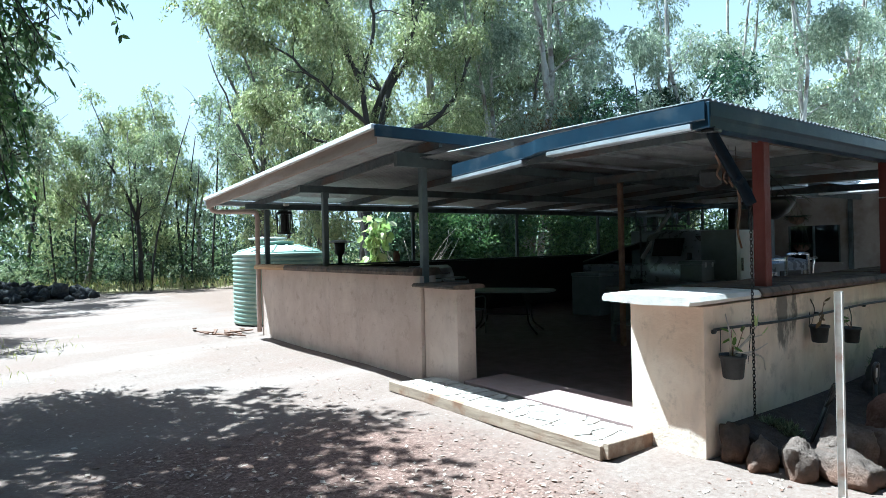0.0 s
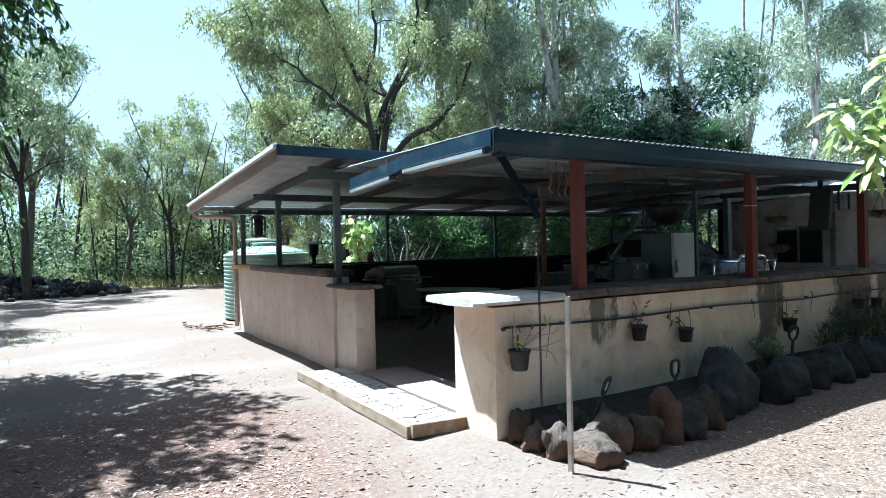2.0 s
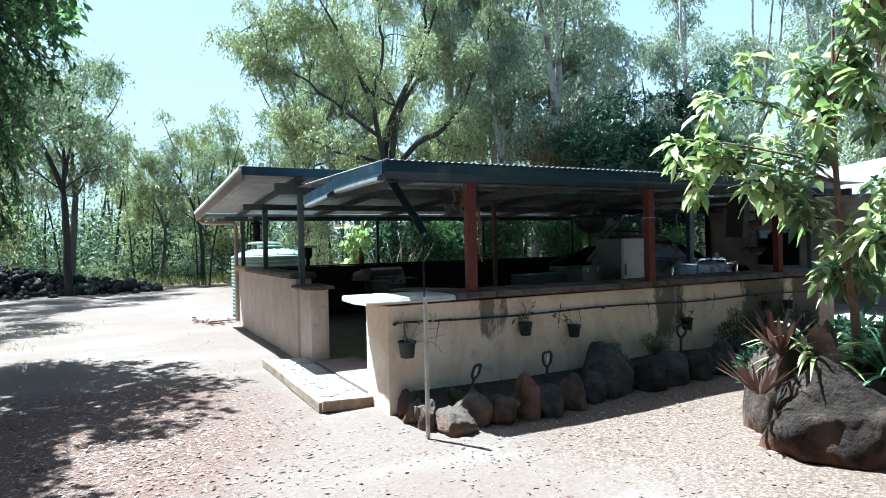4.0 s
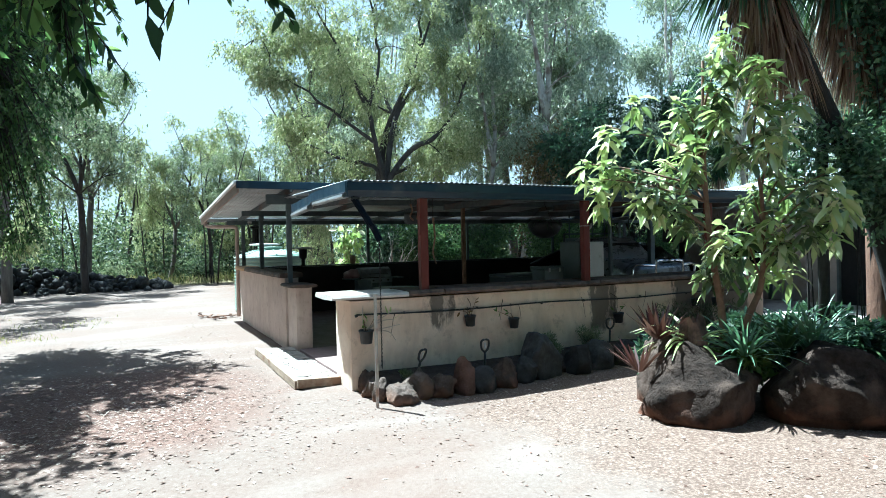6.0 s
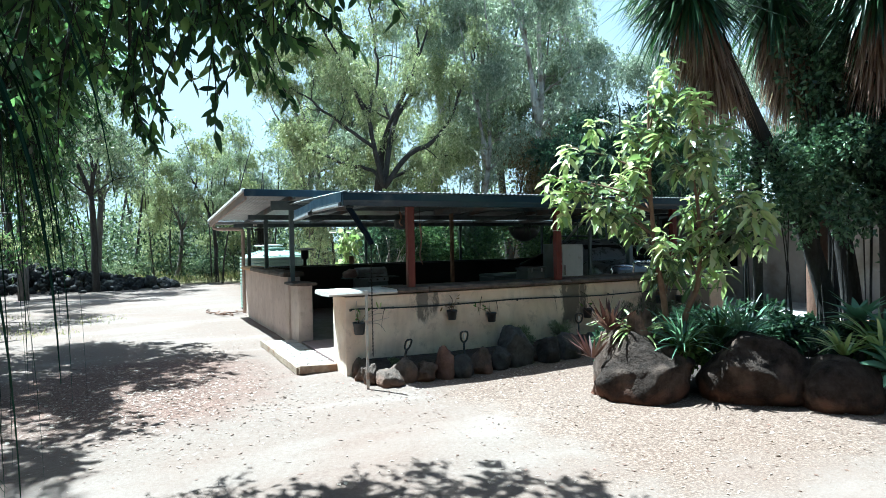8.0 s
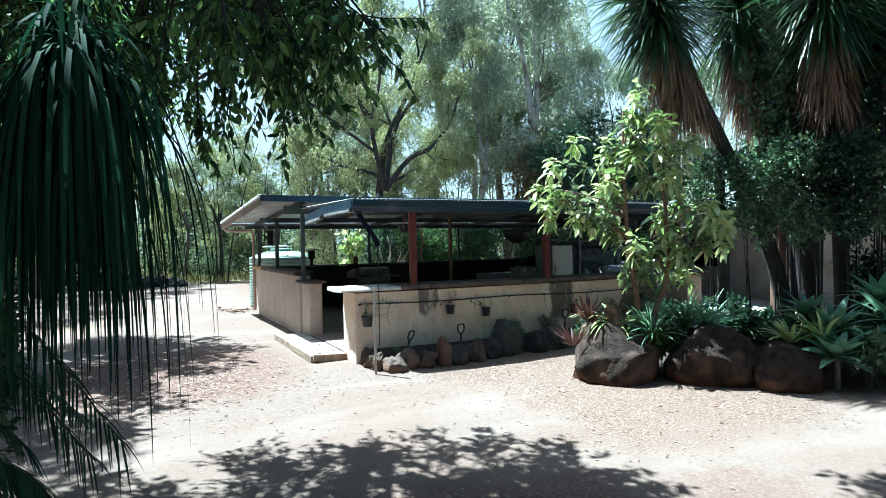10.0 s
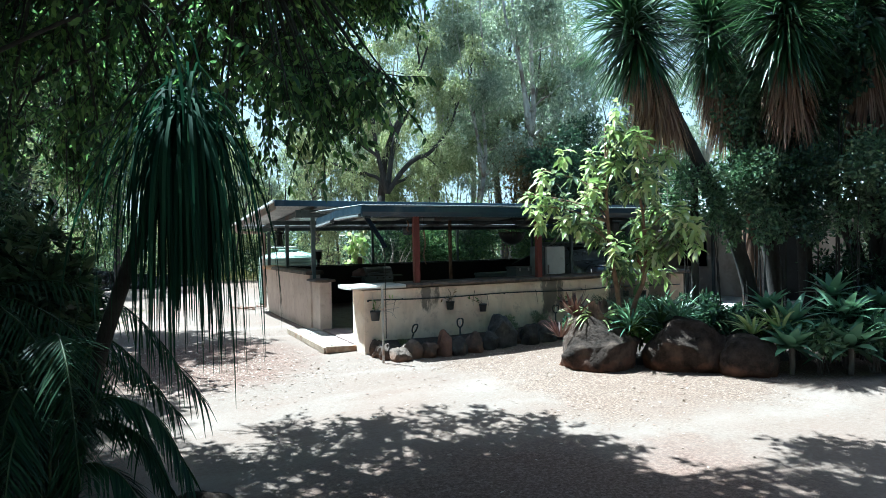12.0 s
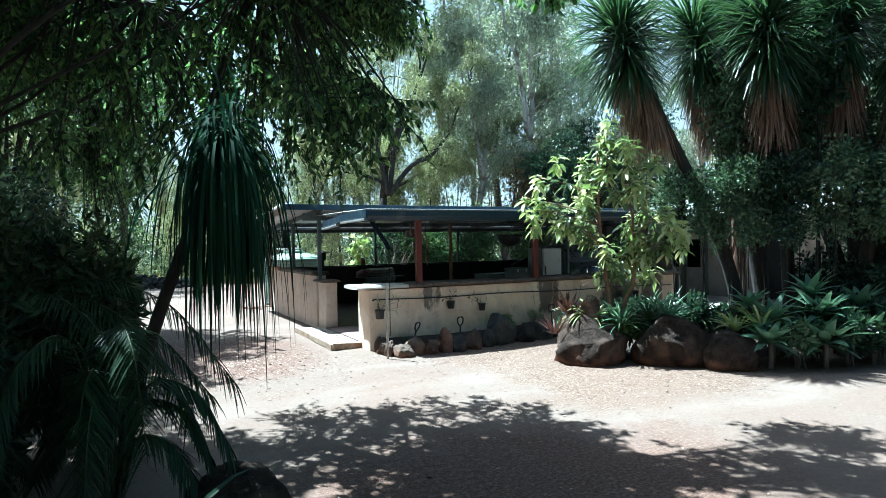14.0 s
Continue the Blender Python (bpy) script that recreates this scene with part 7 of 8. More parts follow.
def gap_floor(x, y):
    """The crown rises from its low edge at the south into an open gap over the drive."""
    ahead = (x - 3.15) * 0.446 + (y + 2.6) * 0.895
    aside = (x - 3.15) * 0.895 - (y + 2.6) * 0.446
    far, off = ahead + 2.92, aside + 0.12
    near = ahead - 0.6
    if near > 0.3 and aside > -0.52 * near and ahead < 2.6:
        return 2.25 + 0.4 * near
    if off > -0.14 * far and ahead > 2.6:
        return 2.1 + 0.34 * far
    if ahead < 2.3 or aside < -0.5 * ahead:
        return 2.3
    return 2.2 + 0.35 * ahead


fringe += [(2.85 + 0.85 * ((k * 0.618) % 1), -1.45 + 0.7 * ((k * 0.37) % 1), 2.8 + 0.3 * ((k * 0.77) % 1)) for k in range(9)]
# high clusters above the view, added to cast shade on the near drive
fringe += [(2.2 + 2.4 * ((k * 0.618) % 1), -1.2 + 3.4 * ((k * 0.37) % 1), 5.0 + 0.8 * ((k * 0.77) % 1)) for k in range(70)]
fringe += [(5.0 + 1.6 * ((k * 0.618) % 1), -1.2 + 1.6 * ((k * 0.37) % 1), 5.0 + 0.9 * ((k * 0.77) % 1)) for k in range(46)]
crown_tree("overhanging_tree", (-1.6, -2.4, 0), 52, 2.4, (2.3, 1.2, 4.8), (2.7, 2.3, 1.7), canopy_leaf, 74000, 0.076, 0.033, "tree with dark fine leaves hanging over the drive", extra=fringe, low=gap_floor, clusters=300, hang=0.7, stout=0.4)


# mostly unseen tree, added for its shade on the drive's edge
crown_tree("shade_tree", (-3.4, -1.2, 0), 53, 2.4, (0.9, 0.2, 4.9), (2.3, 2.6, 1.9), canopy_leaf, 18000, 0.13, 0.055, "large dark-leaved shade tree beside the drive", clusters=140, stout=0.6)


# mostly unseen tree; its extra high clusters block sky over the near drive
crown_tree("shade_tree", (-3.0, -6.4, 0), 54, 2.6, (1.2, 1.5, 5.0), (2.5, 2.4, 1.6), canopy_leaf, 30000, 0.11, 0.048, "large dark-leaved shade tree beside the drive", clusters=190, stout=0.22, extra=[(2.2 + 4.2 * ((k * 0.618) % 1), -0.8 + 3.8 * ((k * 0.37) % 1), 5.4 + 0.9 * ((k * 0.77) % 1)) for k in range(60)])


# ---- shaded plants at the near corner of the drive ----
def build_ponytail():
    r = np.random.default_rng(61)
    t = thing("ponytail_palm", (0.12, -3.47, 0), "weeping ponytail palm with long dark strap leaves", "palm")
    ln = curve_points([(-0.16, 0.35, -0.1), (-0.06, 0.25, 0.5), (0.12, 0.0, 1.3), (0.42, -0.32, 2.2), (0.56, -0.4, 2.65)], 6)
    tube_part("trunk", [(ln, np.linspace(0.055, 0.032, len(ln)))], dark_bark, t, sides=9)
    n = 430
    a = r.uniform(0, 2 * math.pi, n)
    up = r.uniform(-1.0, 0.55, n)
    at = np.array([0.56, -0.4, 2.58]) + r.normal(scale=0.05, size=(n, 3)) * np.array([1, 1, 2.5])
    al = np.stack([np.cos(a) * 0.8, np.sin(a) * 0.8, up], axis=1)
    blades("crown", at, al, r.uniform(0.8, 1.4, n), 0.019, 3.6 + 4.2 * r.uniform(size=n), strap_leaf, t, r, 11)


build_ponytail()


def build_areca(at, seed, fronds, length, label, rise=1.0, leaflet=0.27):
    r = np.random.default_rng(seed)
    t = thing("areca_palm", at, label, "palm")
    lines, p, al = [], [], []
    for k in range(fronds):
        a = r.uniform(0, 2 * math.pi)
        out = np.array([math.cos(a), math.sin(a), 0])
        L = length * r.uniform(0.75, 1.2)
        h = rise * r.uniform(0.75, 1.3)
        ln = curve_points([(0, 0, 0), out * L * 0.3 + np.array([0, 0, L * 0.75 * h]), out * L * 0.75 + np.array([0, 0, L * 0.75 * h]), out * L * 1.08 + np.array([0, 0, L * 0.42 * h])], 9)
        lines.append((ln, np.linspace(0.01, 0.002, len(ln))))
        side = np.cross(out, [0, 0, 1.0])
        for i in range(4, len(ln) - 1):
            d = unit(ln[i + 1] - ln[i])
            for s in (-1, 1):
                for q in (0.0, 0.33, 0.67):
                    p.append(ln[i] * (1 - q) + ln[i + 1] * q)
                    al.append(side * s * 0.8 + d * 0.65 + np.array([0, 0, -0.2]) + r.normal(scale=0.07, size=3))
    tube_part("branching_stalk", lines, strap_stalk, t, sides=5)
    blades("foliage", np.array(p), np.array(al), leaflet, 0.0105, 0.6, palm_leaf, t, r, 3)


strap_stalk = surface("strap_stalk", (0.025, 0.04, 0.014), (0.06, 0.08, 0.03), 8, 0.5)
build_areca((-0.02, -3.7, 0.1), 62, 14, 0.62, "dark green areca palm with arching feathered fronds", 2.0, 0.24)
build_areca((-0.9, -2.6, 0.0), 63, 14, 1.5, "dark green areca palm with arching feathered fronds")
build_areca((-1.3, -4.2, 0.0), 64, 12, 1.1, "dark green areca palm with arching feathered fronds")
build_areca((-0.8, -3.4, 0.0), 67, 14, 0.75, "dark green areca palm with arching feathered fronds", 2.2, 0.25)


def strap_clump(name, at, seed, n, length, width, leafm, label, droop=1.4, up=(0.5, 2.0), steps=6):
    r = np.random.default_rng(seed)
    t = thing(name, at, label, "plant")
    a = r.uniform(0, 2 * math.pi, n)
    p = np.stack([np.cos(a) * 0.04, np.sin(a) * 0.04, np.full(n, 0.0)], axis=1)
    al = np.stack([np.cos(a), np.sin(a), r.uniform(*up, n)], axis=1)
    blades("foliage", p, al, length, width, droop, leafm, t, r, steps)
    return t


strap_clump("spider_lily", (0.02, -4.85, 0.0), 65, 54, 1.1, 0.055, palm_leaf, "clump of long arching strap leaves in shade")
strap_clump("spider_lily", (-0.35, -5.1, 0.0), 66, 50, 1.1, 0.05, palm_leaf, "clump of long arching strap leaves in shade")
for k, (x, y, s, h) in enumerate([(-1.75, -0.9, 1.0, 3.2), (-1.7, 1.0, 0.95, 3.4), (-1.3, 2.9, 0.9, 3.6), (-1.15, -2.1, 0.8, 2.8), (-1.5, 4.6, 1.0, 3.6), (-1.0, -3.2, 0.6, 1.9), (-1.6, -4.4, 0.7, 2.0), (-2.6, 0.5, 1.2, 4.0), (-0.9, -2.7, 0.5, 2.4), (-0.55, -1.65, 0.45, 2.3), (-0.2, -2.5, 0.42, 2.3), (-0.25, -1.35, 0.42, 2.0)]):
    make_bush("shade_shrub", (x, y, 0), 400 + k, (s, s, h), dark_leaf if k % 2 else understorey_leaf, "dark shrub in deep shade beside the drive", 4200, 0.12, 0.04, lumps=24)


# ---- garden bed by the house ----
def build_mango():
    r = np.random.default_rng(71)
    t = thing("young_tree", (7.0, -0.35, 0.2), "young broad-leaved tree with bright drooping leaves", "tree")
    ends = np.array([(-0.15, -0.15, 3.4), (0.0, 0.1, 3.15), (0.1, -0.3, 3.3), (-0.2, 0.35, 3.05), (-0.1, 0.35, 2.8), (-0.15, -0.15, 2.85), (0.0, -0.45, 2.95), (0.6, -0.25, 2.95), (0.05, -0.15, 2.55), (-0.2, 0.15, 2.4), (0.0, 0.75, 2.45), (-0.8, 0.8, 2.8), (-0.8, 1.2, 2.45), (-0.8, 0.95, 2.25), (-0.55, 0.85, 2.35), (-0.6, 0.45, 2.05), (-0.15, 0.6, 2.0), (0.1, 0.5, 1.85), (0.4, -0.3, 2.55), (0.6, -0.25, 2.2), (0.4, -0.05, 2.05), (0.45, -0.8, 2.15), (0.9, -0.65, 1.9), (0.7, -0.55, 1.65), (0.4, -0.4, 1.55), (-0.15, -0.05, 1.6), (0.2, 0.4, 1.25), (0.25, -0.05, 1.6), (0.3, 0.15, 1.3), (0.6, -0.05, 1.35), (0.75, -0.5, 2.0)])
    forks = [curve_points([(0.12, 0.1, -0.3), (0.05, 0.05, 0.7), (-0.05, 0.1, 1.5), (-0.1, 0.12, 2.4), (-0.12, 0.1, 3.4)], 6), curve_points([(0.18, 0.0, -0.3), (0.2, -0.1, 0.6), (0.34, -0.2, 1.1), (0.3, -0.25, 1.9), (0.2, -0.2, 2.6)], 6)]
    lines = [(f, np.linspace(0.05, 0.012, len(f))) for f in forks]
    tips, old = [], []
    for e in ends:
        f = min(forks, key=lambda q: np.linalg.norm(q - e, axis=1).min())
        k = int(np.argmin(np.linalg.norm(f + np.array([0, 0, 0.45]) - e, axis=1)))
        k = min(max(k, 3), len(f) - 2)
        ln = curve_points([f[k], f[k] * 0.45 + e * 0.55 + np.array([0, 0, 0.04]), e], 4)
        lines.append((ln, np.linspace(0.013, 0.005, len(ln))))
        tips.append(e)
        old += [ln[-3] + r.normal(scale=0.05, size=3), ln[-5] + r.normal(scale=0.08, size=3)]
    tube_part("trunk", lines, vine_bark, t, sides=6)
    # inner leaves are coloured darker to show the shade within the crown
    for name, places, n, mat, size in (("young_crown", tips + [p + r.normal(scale=0.2, size=3) for p in tips], 17, young_leaf, 0.19), ("crown", old, 9, inner_shade_leaf, 0.19)):
        at, al = [], []
        for p in places:
            twist = r.uniform(0, 6.28)
            for k in range(n):
                a = twist + k * 2.4
                at.append(p + r.normal(scale=0.03, size=3) + np.array([0, 0, -0.012 * k]))
                al.append((math.cos(a), math.sin(a), 0.75 - 1.7 * k / n + r.normal() * 0.35))
        leaves(name, at, al, size, 0.075, mat, t, r, True, 0.45, "fresh yellow-green drooping leaves" if n == 17 else "", 0.5)


build_mango()


def build_yucca(name, foot, top, seed, head=0.75, skirt=1.1, label="tall yucca with spiky crown and brown skirt of dead leaves", r0=0.13):
    r = np.random.default_rng(seed)
    t = thing(name, foot, label, "yucca", "yuccas in the garden bed")
    d = np.array(top, dtype=float) - np.array(foot, dtype=float)
    ln = curve_points([(0, 0, -0.1), d * 0.3 + np.array([d[0] * -0.12, d[1] * -0.12, 0]), d * 0.7 + np.array([d[0] * -0.06, d[1] * -0.06, 0]), d], 6)
    tube_part("trunk", [(ln, np.linspace(r0, r0 * 0.6, len(ln)))], red_bark if seed == 84 else dark_bark, t, sides=9)
    n = 700
    a = r.uniform(0, 2 * math.pi, n)
    back = unit(d)
    s = r.uniform(0, 0.55, n)
    at = d - back * s[:, None] * 1.25
    al = np.stack([np.cos(a), np.sin(a), 1.5 - s * 4.4 + r.normal(scale=0.3, size=n)], axis=1)
    blades("crown", at, al, head * 0.92, 0.05, r.uniform(0.1, 1.7, n), yucca_leaf, t, r, 4)
    n = int(420 * skirt)
    s = r.uniform(0.6, 0.6 + skirt * 0.7, n)
    at = d - back * s[:, None] + r.normal(scale=0.04, size=(n, 3))
    a = r.uniform(0, 2 * math.pi, n)
    al = np.stack([np.cos(a) * 0.85, np.sin(a) * 0.85, r.uniform(-1.0, -0.25, n)], axis=1) - back * 0.3
    blades("skirt", at, al, 0.95, 0.036, 1.5, dead_leaf, t, r, 4, "brown hanging dead leaves")


build_yucca("yucca_tree", (9.75, -0.75, 0.1), (7.3, -0.25, 5.45), 81, 1.2, 1.5)
build_yucca("yucca_tree", (11.0, -0.75, 0.1), (9.2, -1.6, 5.5), 82, 1.2, 1.4)
build_yucca("yucca_tree", (11.6, -1.6, 0.1), (10.9, -1.75, 5.8), 83, 1.2, 1.5)
build_yucca("yucca_tree", (10.58, 0.02, 0.1), (10.9, 0.4, 6.8), 84, 1.2, 1.6, r0=0.17)
build_yucca("yucca_tree", (11.2, -1.8, 0.1), (11.6, -2.6, 5.4), 85, 1.2, 1.5)
build_yucca("yucca_tree", (10.8, -0.4, 0.1), (9.2, -0.15, 5.75), 86, 1.2, 1.6, r0=0.15)
build_yucca("yucca_tree", (12.2, -1.2, 0.1), (10.2, -0.9, 4.4), 87, 1.1, 0.6)

for k, (x, y, z) in enumerate(((17.9, 12.7, 5.5), (19.3, 12.4, 5.2), (20.4, 12.6, 5.45), (21.7, 12.8, 5.6), (23.0, 12.6, 5.2))):
    build_yucca("cordyline", (x + 0.2, y + 0.2, 0), (x, y, z), 180 + k, 0.95, 0.25, "slender palm-like cordyline with a spiky green head", 0.07)

# leafy climbers hanging between the trunks, clear of the ground
for k, (x, y, z, sx, sy, sz, m, n, ll) in enumerate([(8.75, -0.75, 1.3, 0.5, 0.45, 2.0, climber_leaf, 2600, 0.075), (9.3, -1.1, 1.35, 0.65, 0.5, 2.1, climber_leaf, 4200, 0.085), (9.75, -1.55, 1.4, 0.65, 0.5, 2.1, dark_leaf, 4200, 0.085), (10.3, -1.95, 1.4, 0.7, 0.55, 2.2, climber_leaf, 3600, 0.085), (10.9, -2.5, 1.2, 0.75, 0.6, 2.3, climber_leaf, 4200, 0.09), (9.9, -0.6, 1.7, 0.7, 0.6, 2.4, climber_leaf, 3600, 0.1), (10.7, -1.0, 1.7, 0.8, 0.6, 2.8, climber_leaf, 4200, 0.1), (11.7, -1.9, 1.0, 0.8, 0.8, 3.4, climber_leaf, 4200, 0.1), (10.5, 0.1, 2.4, 0.5, 0.5, 2.4, climber_leaf, 2000, 0.1), (12.6, -1.4, 0.2, 0.8, 0.8, 2.6, understorey_leaf, 3200, 0.1), (12.0, -3.0, 0.1, 0.8, 0.7, 2.0, climber_leaf, 3200, 0.1), (11.3, -1.2, 0.0, 0.6, 0.5, 1.9, dark_leaf, 2600, 0.1), (12.1, -1.8, 0.0, 0.7, 0.6, 2.0, dark_leaf, 2600, 0.1), (11.0, -2.2, 0.0, 0.6, 0.5, 1.6, dark_leaf, 2600, 0.09), (11.6, -1.0, 2.6, 1.0, 0.9, 4.6, climber_leaf, 2400, 0.14), (12.3, -1.9, 2.2, 1.0, 0.9, 4.8, climber_leaf, 2400, 0.14), (8.5, -0.35, 1.7, 0.4, 0.35, 1.7, climber_leaf, 1800, 0.075), (9.9, -1.1, 3.0, 0.5, 0.5, 1.6, dark_leaf, 1600, 0.11), (9.4, -0.7, 3.0, 0.45, 0.45, 2.0, climber_leaf, 1500, 0.1), (10.6, -1.5, 3.2, 0.7, 0.7, 3.2, dark_leaf, 2600, 0.14)]):
    make_bush("climbing_shrub", (x, y, z), 500 + k, (sx, sy, sz), m, "dense dark small-leaved climber between the yuccas", n, ll, ll * 0.55, bark=dark_bark, lumps=22, stems=3)


def build_agave(at, seed, size, label="soft pale green agave rosette"):
    r = np.random.default_rng(seed)
    t = thing("agave", at, label, "agave", "agaves at the garden edge")
    n = 24
    a = np.arange(n) * 2.4
    up = np.linspace(0.05, 2.2, n)
    al = np.stack([np.cos(a), np.sin(a), up], axis=1)
    al[:, 2] -= 0.15
    p = np.tile(np.array([0, 0, size * 0.25]), (n, 1))
    for k in range(n):
        blades("leaf", p[k:k + 1], al[k:k + 1], size, size * 0.3, 0.75, agave_leaf, t, r, 6)
    tube_part("stem", [(np.array([(0, 0, -0.1 - at[2]), (0.02, 0, -at[2] * 0.4), (0, 0, size * 0.4)]), 0.035)], grey_bark, t, sides=7)


for k, (x, y, z, s) in enumerate([(8.35, -2.2, 0.22, 0.58), (9.0, -2.6, 0.2, 0.6), (8.75, -1.95, 0.5, 0.54), (9.4, -2.3, 0.55, 0.6), (9.9, -2.75, 0.28, 0.58), (9.7, -1.95, 0.85, 0.52), (10.3, -2.35, 0.65, 0.54), (10.6, -2.75, 0.3, 0.52), (8.8, -1.55, 0.7, 0.44)]):
    build_agave((x, y, z), 600 + k, s)

strap_clump("bromeliad", (6.75, -0.15, 0.6), 91, 34, 0.6, 0.05, young_leaf, "green bromeliad rosette behind the boulder", 1.6, (0.6, 2.5))
strap_clump("bromeliad", (7.55, -0.65, 0.6), 92, 40, 0.75, 0.05, yucca_leaf, "dark green strap-leaved bromeliad", 1.3, (0.5, 2.6))
strap_clump("bromeliad", (7.15, -0.45, 0.55), 97, 34, 0.5, 0.05, broad_leaf, "green bromeliad rosette behind the boulder", 1.6, (0.4, 2.2))
strap_clump("bromeliad", (8.35, -0.9, 0.55), 93, 40, 0.6, 0.045, yucca_leaf, "dark green strap-leaved bromeliad", 1.4, (0.5, 2.5))
strap_clump("bromeliad", (8.22, -1.72, 0.5), 94, 30, 0.45, 0.05, young_leaf, "yellow-green bromeliad at the garden edge", 1.2, (0.7, 2.5))
strap_clump("bromeliad", (7.0, -0.6, 0.55), 99, 54, 0.55, 0.03, agave_leaf, "spiky silver-green bromeliad behind the boulder", 0.9, (0.3, 2.6))
strap_clump("bromeliad", (7.7, -0.85, 0.6), 100, 56, 0.62, 0.03, agave_leaf, "spiky silver-green bromeliad behind the boulder", 0.9, (0.3, 2.6))
strap_clump("bromeliad", (8.5, -1.95, 0.55), 98, 34, 0.65, 0.055, young_leaf, "yellow-green bromeliad at the garden edge", 1.2, (0.6, 2.5))
strap_clump("red_bromeliad", (6.12, -0.05, 0.42), 95, 22, 0.36, 0.042, bromeliad_leaf, "red and bronze bromeliad on the boulder's edge", 0.25, (0.3, 2.4))
strap_clump("red_bromeliad", (6.42, -0.02, 0.72), 96, 26, 0.4, 0.07, bromeliad_leaf, "red and bronze bromeliad on a stump", 0.25, (0.5, 2.6))
for k, (x, y, s, h, m) in enumerate([(7.2, -0.3, 0.5, 0.65, broad_leaf), (7.9, -0.5, 0.55, 0.75, dark_leaf), (8.6, -1.1, 0.6, 0.8, dark_leaf), (9.4, -1.7, 0.6, 0.8, broad_leaf), (6.8, 0.3, 0.4, 0.7, dark_leaf), (8.3, 0.3, 0.55, 0.8, dark_leaf), (8.9, -0.1, 0.55, 0.85, dark_leaf), (9.4, -0.5, 0.5, 0.8, dark_leaf), (10.5, -2.4, 0.6, 0.9, dark_leaf), (8.8, -2.35, 0.5, 0.6, climber_leaf), (9.4, -2.65, 0.5, 0.65, dark_leaf), (10.0, -2.8, 0.55, 0.7, climber_leaf), (9.5, -2.1, 0.55, 0.9, dark_leaf), (10.2, -2.1, 0.55, 1.0, dark_leaf)]):
    make_bush("low_shrub", (x, y, 0.1), 520 + k, (s, s, h), m, "low leafy undergrowth in the garden bed", 900, 0.12, 0.05, lumps=9, fine=2)


def build_stump():
    """A hollow old stump, broken off in upright splinters."""
    r = np.random.default_rng(44)
    t = thing("tree_stump", (6.72, -0.22, 0.3), "split weathered brown tree stump", "stump")
    own = bmesh.new()
    n = 26
    rows = []
    for z in (0.0, 0.22, 0.45, 1.0):
        ring = []
        for k in range(n):
            a = 2 * math.pi * k / n
            rad = (0.2 - 0.035 * z) * (1 + 0.14 * math.sin(3 * a + 1) + 0.07 * math.sin(7 * a) + r.normal() * 0.03)
            top = 0.5 + 0.16 * math.sin(a * 2 + 0.6) + 0.05 * r.normal()
            ring.append(own.verts.new((rad * math.cos(a), rad * 0.8 * math.sin(a), -0.25 + (top + 0.25) * z)))
        rows.append(ring)
    inner = [own.verts.new((v.co.x * 0.62, v.co.y * 0.62, v.co.z - 0.1)) for v in rows[-1]]
    rows.append(inner)
    for a, b in zip(rows, rows[1:]):
        for k in range(n):
            own.faces.new((a[k], a[(k + 1) % n], b[(k + 1) % n], b[k]))
    own.faces.new(inner[::-1])
    bmesh.ops.recalc_face_normals(own, faces=own.faces)
    part("trunk", own, stump_wood, t)


stump_wood = surface("stump_wood", (0.11, 0.065, 0.048), (0.27, 0.17, 0.125), 9, 0.9, 0, 22, 0.8, stretch=(1, 1, 0.15), stain=(0.06, 0.04, 0.033), stain_scale=4)
build_stump()


def build_pole():
    t = thing("garden_pole", (8.55, -0.45, 0), "dark timber pole with a wire cage", "pole")
    tube_part("pole", [(np.array([(0, 0, -0.1), (0, 0, 1.7), (0.01, 0, 3.42)]), 0.06)], dark_bark, t, sides=9)
    for k in range(7):
        a = 2 * math.pi * k / 7
        x, y = -0.28 + 0.22 * math.cos(a), 0.2 + 0.22 * math.sin(a)
        tube_part("wire", [(np.array([(x, y, 1.9), (x, y, 3.3)]), 0.004)], galvanised, t, sides=4)
    for z in np.arange(2.0, 3.3, 0.2):
        a = np.linspace(0, 2 * math.pi, 14)
        tube_part("wire_hoop", [(np.stack([-0.28 + 0.22 * np.cos(a), 0.2 + 0.22 * np.sin(a), np.full(14, z)], axis=1), 0.004)], galvanised, t, sides=4)


build_pole()


def wall_plants():
    for k, (x, z, s) in enumerate([(8.75, 0.3, 0.36), (9.25, 0.3, 0.36), (9.8, 0.3, 0.36), (10.3, 0.3, 0.34), (6.6, 0.3, 0.2), (7.35, 0.3, 0.22), (4.5, 0.2, 0.1)]):
        make_bush("wall_herb", (x, 2.15, z - 0.2), 700 + k, (s, 0.18, s * 2.0), understorey_leaf if k < 4 else gum_leaf, "wispy grey-green herb against the bar wall", 1300, 0.06, 0.008, lumps=12, hang=-0.8)


wall_plants()


def build_vine():
    """Bare pale stems and the bright big-leaved creeper behind the shelter."""
    r = np.random.default_rng(88)
    t = thing("bare_shrub", (8.5, 13.0, 0), "bare pale-stemmed shrub behind the back wall", "shrub")
    lines = []
    for k in range(16):
        a = r.uniform(0, 2 * math.pi)
        lines.append((limb(r, (r.normal() * 0.1, r.normal() * 0.1, -0.1), unit(np.array([math.cos(a) * 0.5, math.sin(a) * 0.5, 1.0])), r.uniform(1.6, 2.6), 7, 0.14, 0.02), np.linspace(0.02, 0.004, 8)))
    tube_part("branching_stem", lines, bleached_twig, t, sides=4)
    make_bush("big_leaf_creeper", (7.15, 12.5, 0), 89, (0.4, 0.35, 2.6), young_leaf, "bright green large-leaved creeper behind the back wall", 170, 0.24, 0.15, lumps=9, hang=0.8, fine=True)


build_vine()


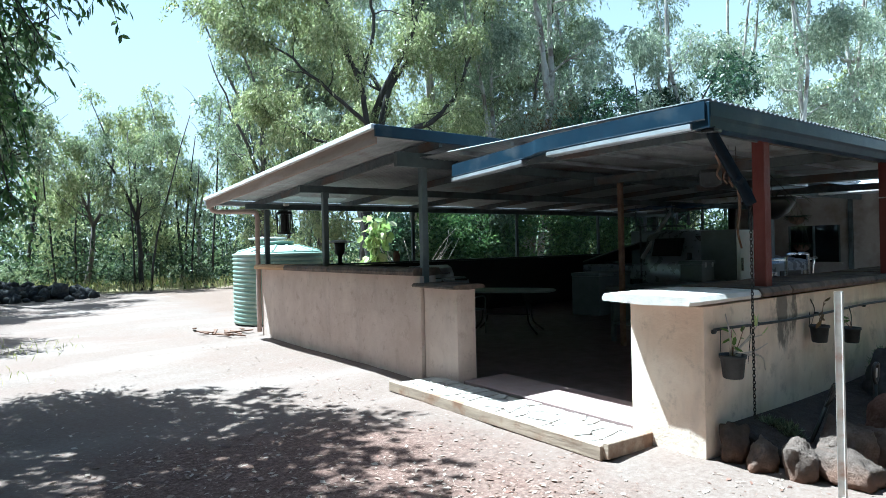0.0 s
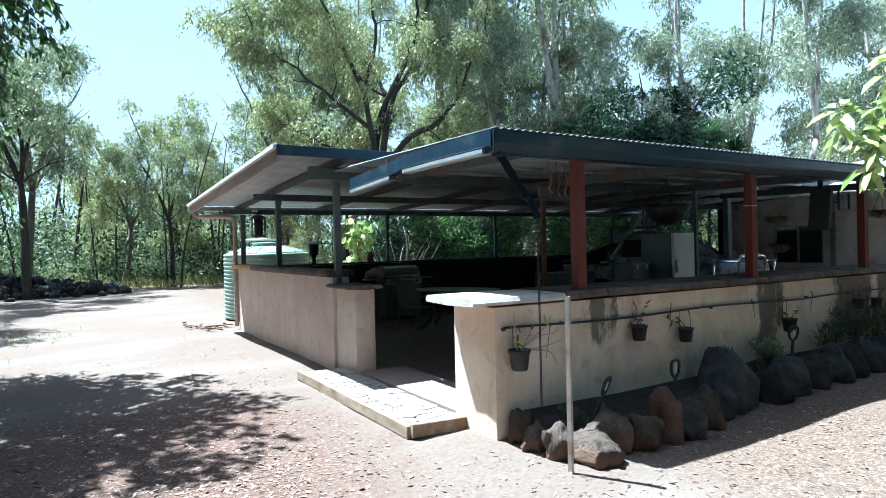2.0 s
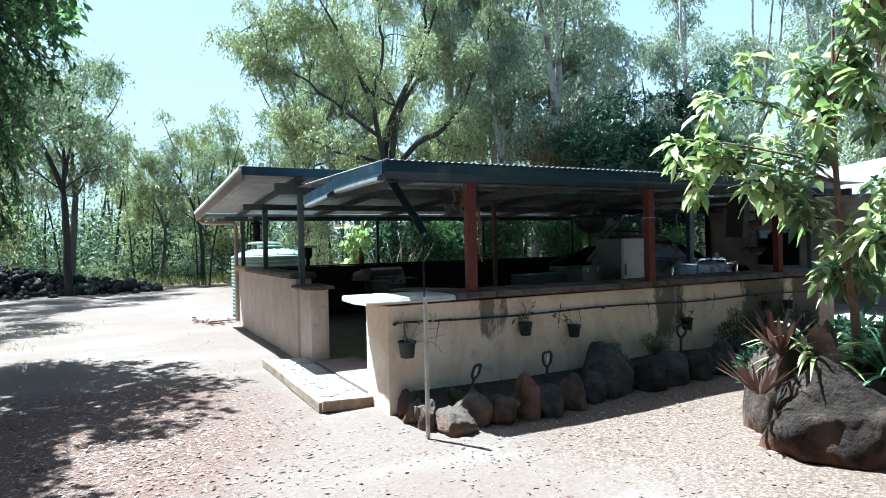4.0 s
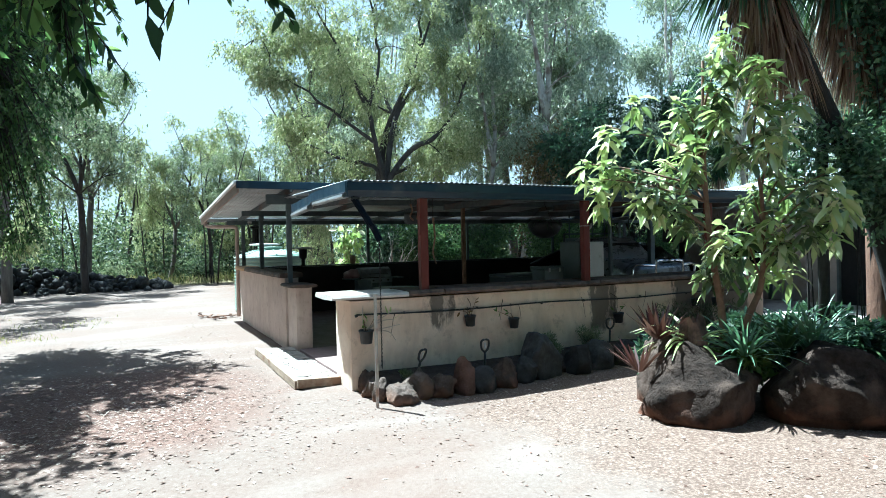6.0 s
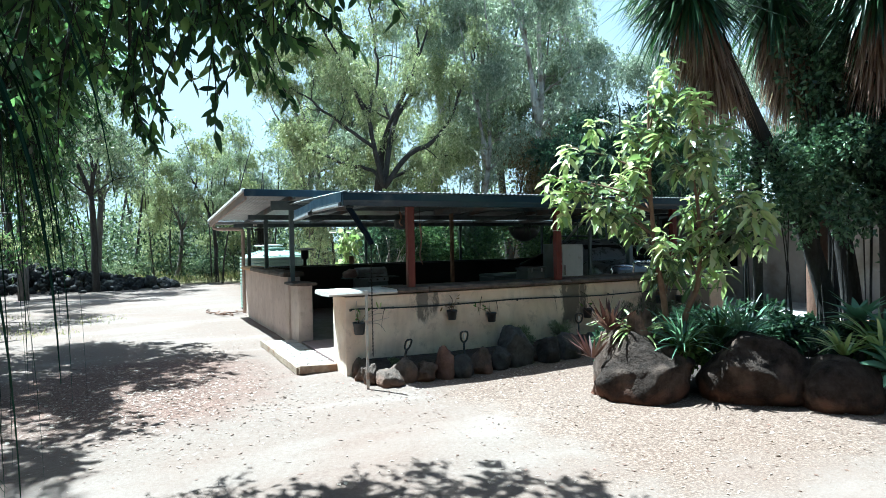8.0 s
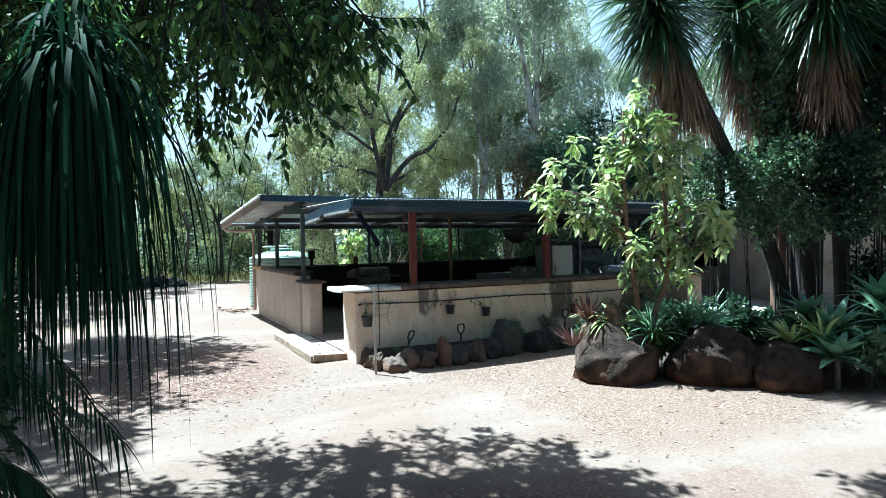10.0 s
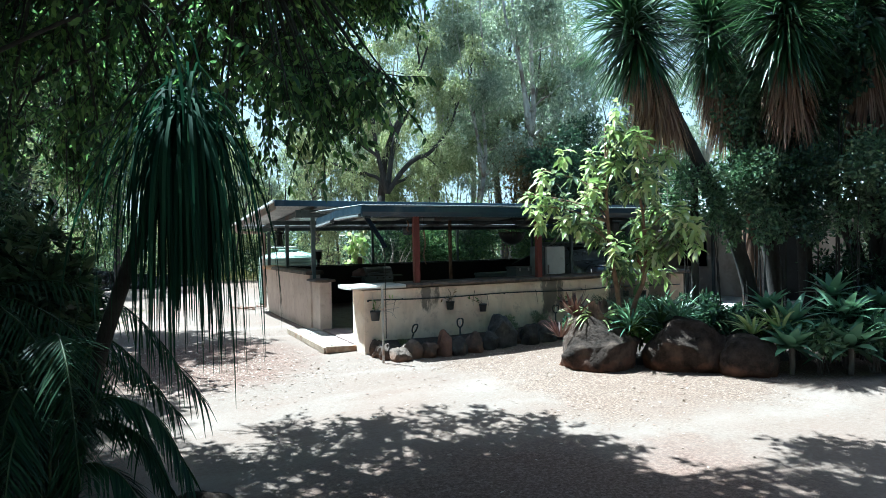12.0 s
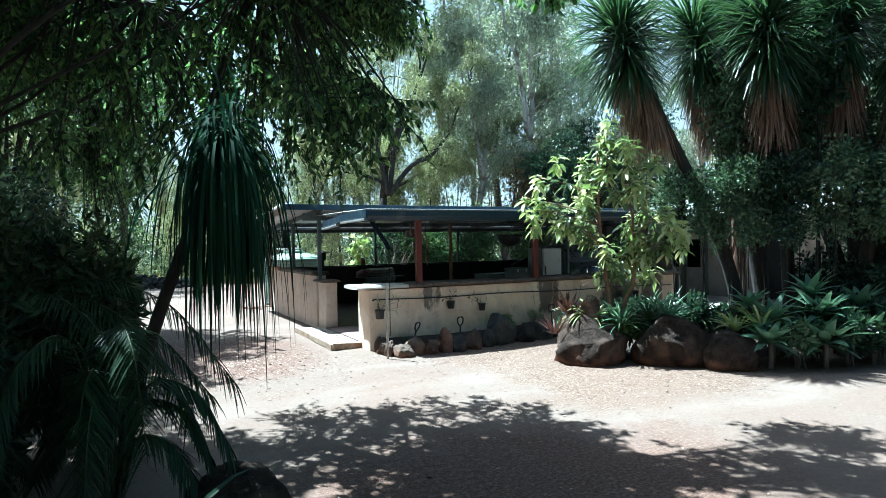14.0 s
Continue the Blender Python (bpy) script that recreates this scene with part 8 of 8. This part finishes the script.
def build_litter():
    r = np.random.default_rng(99)
    spots = [(0.6, 2.0, 0.8, 1.0, 5200), (0.9, 4.4, 0.8, 1.0, 3000), (1.4, 2.2, 0.7, 0.9, 3600), (2.0, 2.8, 0.6, 0.6, 3000), (5.4, 1.2, 1.6, 0.45, 6000), (5.4, 0.3, 1.6, 1.0, 4200), (2.2, 1.2, 0.9, 0.9, 800), (2.6, 5.2, 0.5, 1.2, 900), (2.8, -2.2, 1.8, 1.4, 420), (7.0, -2.2, 1.8, 0.5, 4200), (5.6, -0.6, 1.0, 1.0, 2200), (0.9, 5.0, 1.1, 2.0, 1200), (4.5, -3.5, 2.2, 1.2, 300), (1.4, -5.0, 1.5, 1.4, 500), (3.0, 8.5, 0.7, 2.4, 800), (3.4, 2.0, 0.5, 0.8, 600)]
    p = np.concatenate([np.stack([r.normal(x, sx, n), r.normal(y, sy, n), np.full(n, 0.012)], axis=1) for x, y, sx, sy, n in [(x, y, sx, sy, int(n * 0.8) if x < 3.4 else int(n * 0.4)) for x, y, sx, sy, n in spots]])
    wall = (p[:, 0] > 3.25) & (p[:, 1] > 2.3) & (p[:, 0] < 12)
    p = p[~wall]
    p[:, 2] = [0.03 * noise.noise((x * 0.6, y * 0.6, 3)) + 0.012 * noise.noise((x * 3.1, y * 3.1, 7)) - 0.01 for x, y, z in p]
    a = r.uniform(0, 2 * math.pi, len(p))
    al = np.stack([np.cos(a), np.sin(a), np.abs(r.normal(scale=0.1, size=len(p)))], axis=1)
    n = len(p)
    al = unit(al)
    side = np.stack([-np.sin(a), np.cos(a), r.normal(scale=0.2, size=n)], axis=1)
    L = ((0.012 + 0.075 * r.uniform(0, 1, n) ** 3.2) * np.where(p[:, 0] < 3.0, 0.8, 0.68))[:, None]
    W = L * r.uniform(0.14, 0.3, (n, 1))
    up = np.array([0, 0, 1.0]) * L * r.uniform(0.01, 0.1, (n, 1))
    v = np.stack([p, p + al * L * 0.5 + side * W + up, p + al * L, p + al * L * 0.5 - side * W + up * 0.4], axis=1)
    i = np.arange(n)[:, None] * 4
    ob = mesh_arrays("leaf_litter", v.reshape(-1, 3), [np.concatenate([i + [0, 1, 2], i + [0, 2, 3]])], litter_leaf)
    tagged(ob, "scattered dry brown and bleached leaves on the gravel", "leaf litter", kind="stuff")


build_litter()
